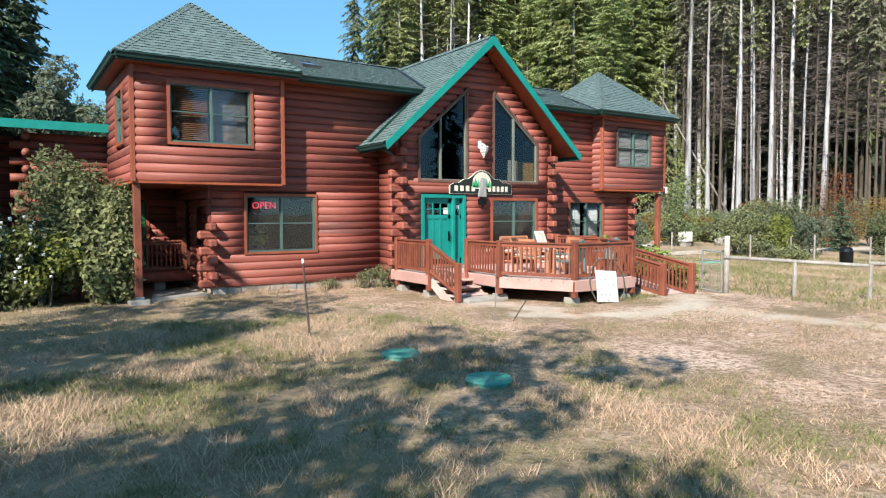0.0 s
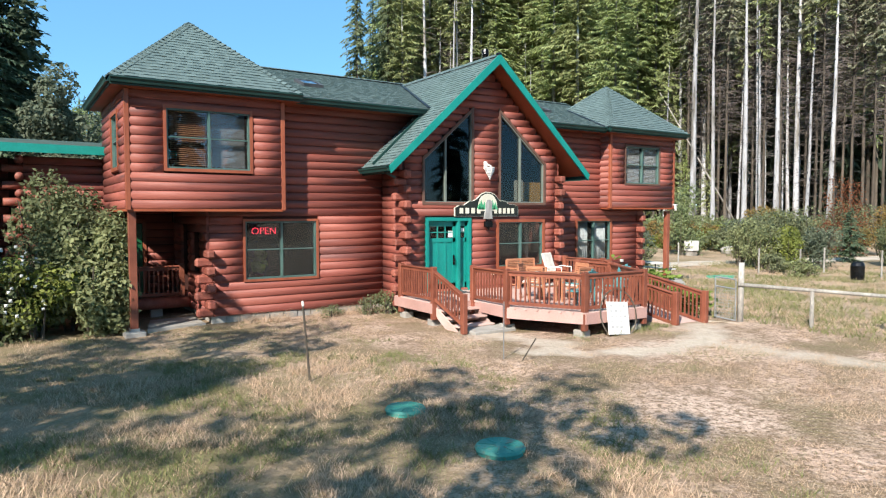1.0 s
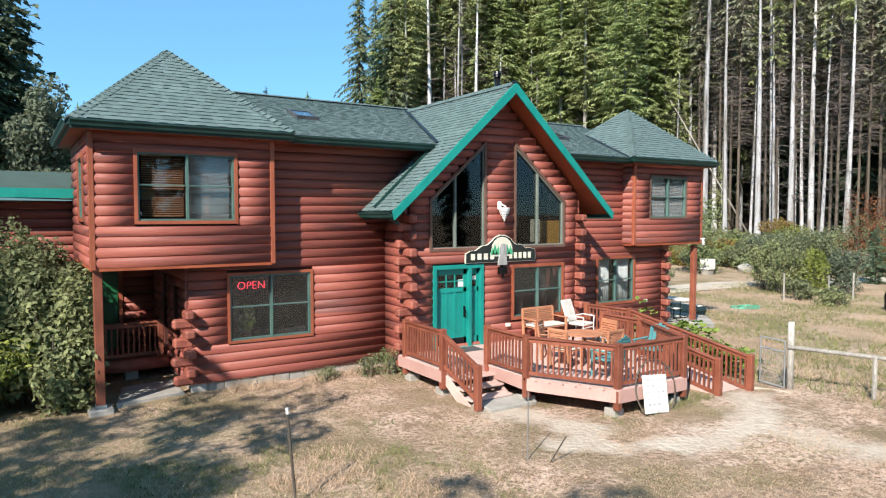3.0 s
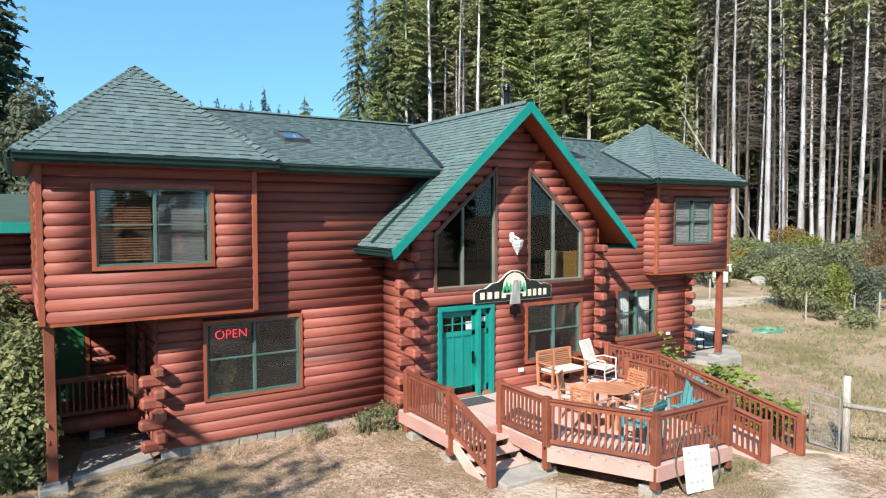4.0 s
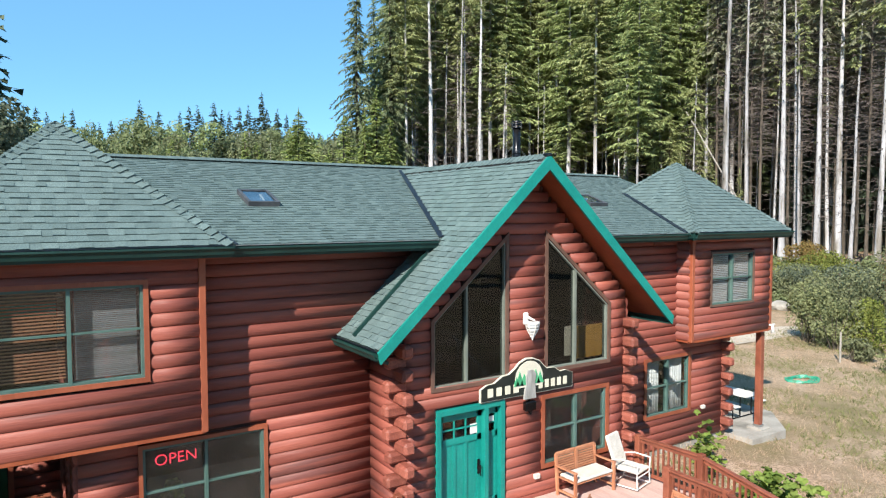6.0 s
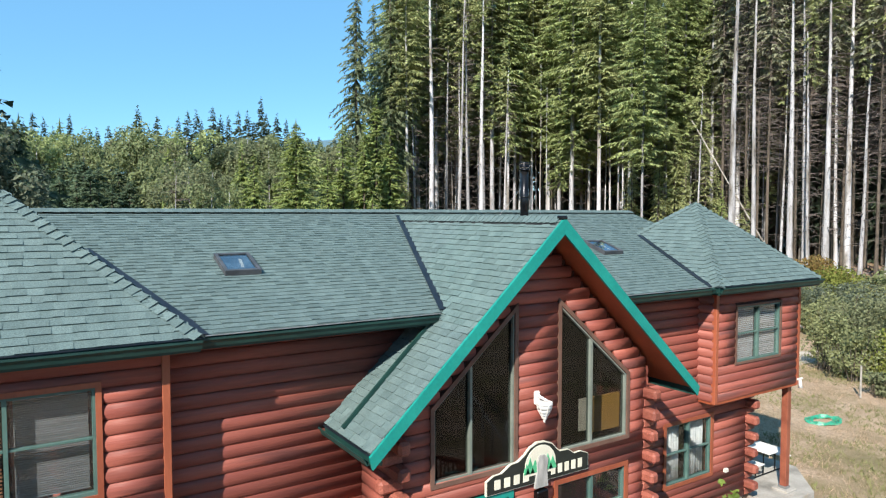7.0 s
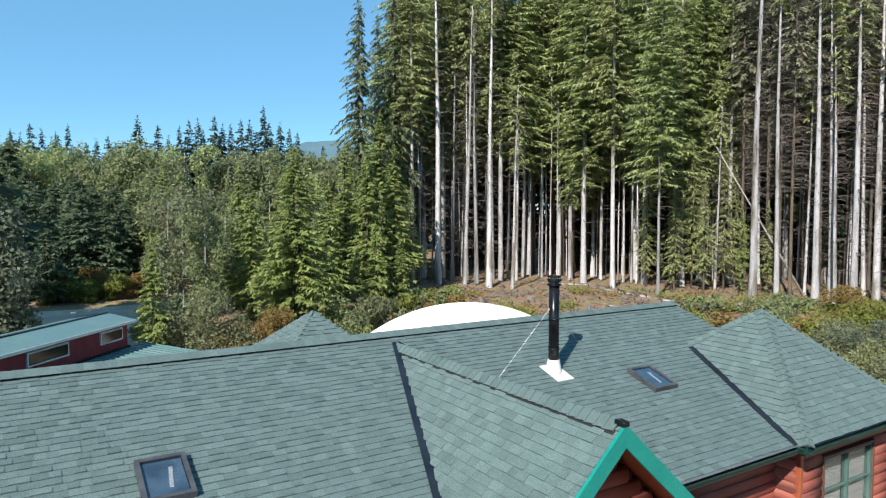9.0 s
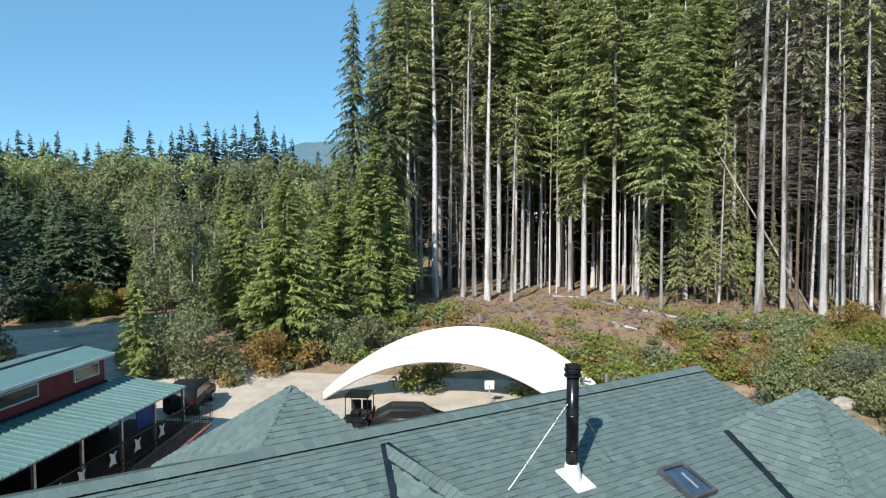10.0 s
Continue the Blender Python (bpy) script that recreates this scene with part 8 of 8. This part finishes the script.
# ---- behind the lodge ----
shelter = thing("fabric_shelter", "white arched fabric shelter over the gravel yard", "shelter")
near_a, near_b, far_a, far_b = Vector((11.35, 34.5)), Vector((23.2, 26.0)), Vector((11.9, 36.0)), Vector((28.6, 28.0))
rings, segs = 8, 30
verts, faces = [], []
for layer in (0, 1):
    for i in range(rings + 1):
        t = i / rings
        a, b = near_a.lerp(far_a, t), near_b.lerp(far_b, t)
        h = 2.45 + 1.68 * t + 0.12 * math.sin(t * math.pi * 3)
        for j in range(segs + 1):
            u = j / segs
            p = a.lerp(b, u)
            z = h * (1 - abs(2 * u - 1) ** 2.1) + 0.0
            verts.append((p.x, p.y, z - 0.05 * layer))
n1 = (rings + 1) * (segs + 1)
for i in range(rings):
    for j in range(segs):
        k = i * (segs + 1) + j
        faces += [(k, k + 1, k + segs + 2, k + segs + 1), (n1 + k, n1 + k + segs + 1, n1 + k + segs + 2, n1 + k + 1)]
for i in (0, rings):
    for j in range(segs):
        k = i * (segs + 1) + j
        faces.append((k, n1 + k, n1 + k + 1, k + 1))
link_mesh("cover", verts, faces, WHITE_FABRIC, shelter, smooth=True)
for t in (0.02, 0.98):
    a, b = near_a.lerp(far_a, t), near_b.lerp(far_b, t)
    h = 2.45 + 1.68 * t
    pts = []
    for j in range(segs + 1):
        p = a.lerp(b, j / segs)
        pts.append((p.x, p.y, h * (1 - abs(2 * j / segs - 1) ** 2.1) - 0.10))
    bm = sweep(pts, 0.05)
    part("hoop", bm, GALV, shelter)
notice = thing("yard_sign", "small white sign on a post in the yard", "sign", at=(20.1, 28.8, ground_z(20.1, 28.8)))
part("post", tube(bmesh.new(), (0, 0, -0.2), (0, 0, 1.3), 0.05, 0.05, 8), GREY_WOOD, notice)
part("plate", box(bmesh.new(), -0.3, 0.3, -0.02, 0.02, 1.0, 1.55, Matrix.Rotation(radians(-32), 4, "Z")), WHITE, notice)

CAR_PAINT = material("dark_car_paint", (0.010, 0.011, 0.011), (0.015, 0.016, 0.016), 2, 0.45, metal=0.0, bump=0)
CAR_GLASS = material("dark_car_glass", (0.01, 0.012, 0.014), (0.015, 0.017, 0.02), 2, 0.08, bump=0)
TYRE = material("black_rubber", (0.012, 0.012, 0.012), (0.02, 0.02, 0.02), 6, 0.9, bump=0.2)
RAMP_WOOD = material("faded_red_ramp_board", (0.15, 0.066, 0.054), (0.21, 0.095, 0.078), 2, 0.8, bump=0.2)
RED_LENS = material("red_lamp_lens", (0.09, 0.006, 0.006), (0.12, 0.008, 0.008), 3, 0.2, bump=0)


def vehicle(label, category, x, y, turn, prof, cabin, width, wheel, mat=CAR_PAINT):
    """A road vehicle from its side outline; x ahead, from the middle."""
    v = thing(category.replace(" ", "_"), label, category)
    bm = prism(bmesh.new(), prof, -width / 2, width / 2)
    bmesh.ops.bevel(bm, geom=[e for e in bm.edges if abs(e.verts[0].co.y - e.verts[1].co.y) < 1e-4], offset=0.07, segments=2, affect="EDGES")
    part("body", bm, mat, v, "", True)
    bm = prism(bmesh.new(), cabin, -width / 2 - 0.006, width / 2 + 0.006)
    part("side_window", bm, CAR_GLASS, v)
    ends = (min(p[0] for p in prof), max(p[0] for p in prof))
    for wx in (ends[0] * 0.62, ends[1] * 0.62):
        for sy in (-1, 1):
            w = part("wheel", tube(bmesh.new(), (wx, sy * (width / 2 - 0.2), wheel), (wx, sy * (width / 2 + 0.01), wheel), wheel, wheel, 20), TYRE, v)
            part("rim", tube(bmesh.new(), (wx, sy * (width / 2), wheel), (wx, sy * (width / 2 + 0.02), wheel), wheel * 0.62, wheel * 0.58, 14), GALV, w)
    for sy in (-1, 1):
        part("tail_light", box(bmesh.new(), ends[0] - 0.02, ends[0] + 0.06, sy * (width / 2 - 0.18) - 0.08, sy * (width / 2 - 0.18) + 0.08, 0.85, 1.15), RED_LENS, v)
        part("headlight", box(bmesh.new(), ends[1] - 0.08, ends[1] + 0.015, sy * (width / 2 - 0.22) - 0.14, sy * (width / 2 - 0.22) + 0.14, 0.70, 0.85), GALV, v)
    v.matrix_basis = pose(x, y, ground_z(x, y) + 0.03, 0, 0, turn)
    return v


suv_prof = [(-2.25, 0.35), (2.25, 0.35), (2.28, 0.75), (2.1, 0.95), (1.2, 1.05), (0.5, 1.62), (-1.9, 1.66), (-2.2, 1.1)]
suv_cab = [(1.0, 1.08), (0.45, 1.55), (-1.8, 1.57), (-2.0, 1.12)]
vehicle("dark grey SUV parked on the gravel", "car", 3.9, 37.2, 62, suv_prof, suv_cab, 1.85, 0.34)
vehicle("black car parked in the shade of the shelter", "car", 13.3, 26.6, -34, [(-2.2, 0.3), (2.2, 0.3), (2.2, 0.7), (1.2, 0.9), (0.5, 1.4), (-1.2, 1.42), (-2.1, 0.95)], [(0.9, 0.95), (0.45, 1.34), (-1.1, 1.35), (-1.6, 0.98)], 1.8, 0.32)
utv = thing("utility_cart", "black roofed utility cart under the shelter", "cart")
part("chassis", box(bmesh.new(), -1.3, 1.3, -0.65, 0.65, 0.35, 0.75, None, 0.08), BLACK_METAL, utv)
part("bonnet", box(bmesh.new(), 0.6, 1.35, -0.6, 0.6, 0.7, 1.0, None, 0.1), BLACK_METAL, utv)
part("roof", box(bmesh.new(), -0.8, 0.7, -0.7, 0.7, 1.88, 1.96, None, 0.03), BLACK_METAL, utv)
for sx in (-0.7, 0.6):
    for sy in (-0.62, 0.62):
        part("pillar", tube(bmesh.new(), (sx, sy, 0.7), (sx, sy, 1.9), 0.03, 0.03, 8), BLACK_METAL, utv)
for sy in (-0.3, 0.3):
    part("seat", box(bmesh.new(), -0.6, -0.1, sy - 0.25, sy + 0.25, 0.75, 0.9, None, 0.04), TYRE, utv)
    part("seat_back", box(bmesh.new(), -0.65, -0.5, sy - 0.25, sy + 0.25, 0.9, 1.45, None, 0.04), TYRE, utv)
for sx in (-0.95, 0.95):
    for sy in (-0.6, 0.6):
        part("wheel", tube(bmesh.new(), (sx, sy - 0.12, 0.32), (sx, sy + 0.12, 0.32), 0.32, 0.32, 18), TYRE, utv)
utv.matrix_basis = pose(10.9, 28.3, ground_z(10.9, 28.3) + 0.03, 0, 0, 230)

# store building with its ribbed lean-to roof; a runs along it, n out towards the yard
TIN = material("teal_ribbed_metal", (0.125, 0.228, 0.23), (0.148, 0.255, 0.256), 0.7, 0.4, metal=0.0, bump=0.05, spread=0.2)
RED_SIDING = material("red_store_siding", (0.26, 0.03, 0.04), (0.32, 0.045, 0.055), 2, 0.7)
store = thing("store_building", "red store building with teal ribbed metal roof", "building")
store.matrix_basis = Matrix(((0.64, 0.768, 0, -1.2), (0.768, -0.64, 0, 31.9), (0, 0, 1, 0.0), (0, 0, 0, 1))) @ Matrix.Diagonal((1, -1, 1, 1))
# in its own axes: x along the eave, -y towards the yard
part("wall", box(bmesh.new(), -18, 0.5, 0.35, 4.0, -0.1, 4.42), RED_SIDING, store)
# near-black boards: the deep shade under the lean-to is put into their colour
part("wall_base", box(bmesh.new(), -18, 0.55, 0.2, 0.35, -0.1, 3.3), material("store_boards_painted_shade", (0.016, 0.012, 0.012), (0.024, 0.018, 0.018), 2, 0.85), store)
part("roof", prism(bmesh.new(), [(0.05, 4.62), (1.8, 4.95), (4.3, 4.5), (4.3, 4.4), (1.8, 4.85), (0.05, 4.54)], -18.2, 0.9, Matrix(((0, 1, 0, 0), (1, 0, 0, 0), (0, 0, 1, 0), (0, 0, 0, 1)))), TIN, store)
part("fascia", box(bmesh.new(), -18.2, 0.9, 0.01, 0.05, 4.49, 4.63), WHITE, store)
part("ridge_cap", bar(bmesh.new(), (-18.2, 1.8, 4.965), (0.9, 1.8, 4.965), 0.22, 0.03), FLASHING, store)
for x0, x1 in ((-1.7, -0.1), (-6.6, -4.2), (-11, -8.5)):
    wn1 = part("window", box(bmesh.new(), x0 - 0.1, x1 + 0.1, 0.27, 0.35, 3.72, 4.36), WHITE, store)
    part("pane", box(bmesh.new(), x0, x1, 0.25, 0.28, 3.80, 4.28), CAR_GLASS, wn1)
lean = part("lean_to_roof", prism(bmesh.new(), [(0.20, 3.20), (-3.3, 2.76), (-3.3, 2.70), (0.20, 3.14)], -18, 1.8, Matrix(((0, 1, 0, 0), (1, 0, 0, 0), (0, 0, 1, 0), (0, 0, 0, 1)))), TIN, store, "teal ribbed metal lean-to roof")
for k in range(50):
    x = -17.9 + k * 0.4
    part("rib", bar(bmesh.new(), (x, 0.18, 3.22), (x, -3.29, 2.785), 0.05, 0.05), TIN, lean)
for k in range(8):
    x = 1.7 - k * 2.6
    part("post", box(bmesh.new(), x - 0.06, x + 0.06, -3.2, -3.08, -0.1, 2.72), GALV, store)
# dark boards here also carry the lean-to's shade in their colour
part("platform", box(bmesh.new(), -18, 2.4, -3.2, 0.3, 0.55, 0.72), LOG_DARK, store, "timber platform under the lean-to, coloured dark for the roof's shade")
fence_rail = thing("store_railing", "black metal railing along the store platform", "railing")
fence_rail.matrix_basis = store.matrix_basis.copy()
for z in (0.85, 1.65):
    part("rail", bar(bmesh.new(), (-17.5, -3.25, z), (2.4, -3.25, z), 0.04), BLACK_METAL, fence_rail)
bal = None
for k in range(130):
    x = -17.4 + k * 0.152
    if bal is None:
        bal = part("baluster", box(bmesh.new(), -0.01, 0.01, -0.01, 0.01, 0, 0.8), BLACK_METAL, fence_rail)
        bal.location = (x, -3.25, 0.85)
    else:
        share(bal, "baluster", fence_rail, Matrix.Translation((x, -3.25, 0.85)))
for k, x in enumerate((-0.6, -2.6, -4.4, -6.4, -7.8)):
    part("white_shape", prism(bmesh.new(), [(x - 0.25, 0.95), (x + 0.05, 1.0), (x + 0.25, 0.95), (x + 0.15, 1.3), (x + 0.28, 1.5), (x + 0.08, 1.42), (x - 0.2, 1.55), (x - 0.1, 1.25)], -3.32, -3.29), WHITE, fence_rail, "white cut-out shape on the railing")
part("ramp", bar(bmesh.new(), (2.4, -3.85, 0.60), (-4.6, -3.85, 0.02), 1.0, 0.14), RAMP_WOOD, store, "reddish timber ramp")
for z in (0.25, 1.0):
    part("rail", bar(bmesh.new(), (2.45, -4.38, 0.6 + z), (-4.6, -4.38, 0.02 + z), 0.04), BLACK_METAL, fence_rail)
    part("rail", bar(bmesh.new(), (2.45, -3.25, 0.6 + z), (2.45, -4.38, 0.6 + z), 0.04), BLACK_METAL, fence_rail)
for k in range(46):
    x = 2.4 - k * 0.152
    share(bal, "baluster", fence_rail, Matrix.Translation((x, -4.38, 0.85 - 0.58 * k / 46)))
for k in range(7):
    share(bal, "baluster", fence_rail, Matrix.Translation((2.45, -3.35 - 0.152 * k, 0.85)))
far_end = thing("blue_tarp", "blue tarpaulin hanging at the store's end", "tarp")
part("sheet", box(bmesh.new(), 0.4, 2.1, -1.4, -1.36, 0.8, 2.2), material("blue_tarp", (0.02, 0.08, 0.35), (0.03, 0.11, 0.42), 3, 0.6), far_end)
far_end.matrix_basis = store.matrix_basis.copy()

# far hill, with the blue haze of distance put into its colour
verts, faces = [], []
for i in range(61):
    a = HEAD + math.radians(-20 + i * 0.28)
    rise = 76 + 112 * smooth(4, 30, i) + 22 * smooth(26, 60, i) + 5 * noise.noise((i * 0.25, 0, 0))
    for r, h in ((1500, -20), (1700, rise), (2100, rise * 0.6)):
        verts.append((r * math.sin(a), r * math.cos(a), h))
for i in range(60):
    for j in range(2):
        k = 3 * i + j
        faces.append((k, k + 3, k + 4, k + 1))
HILL = material("far_wood_painted_haze", (0.085, 0.165, 0.215), (0.11, 0.20, 0.25), 0.01, 1.0, bump=0, world_space=True, spread=0)
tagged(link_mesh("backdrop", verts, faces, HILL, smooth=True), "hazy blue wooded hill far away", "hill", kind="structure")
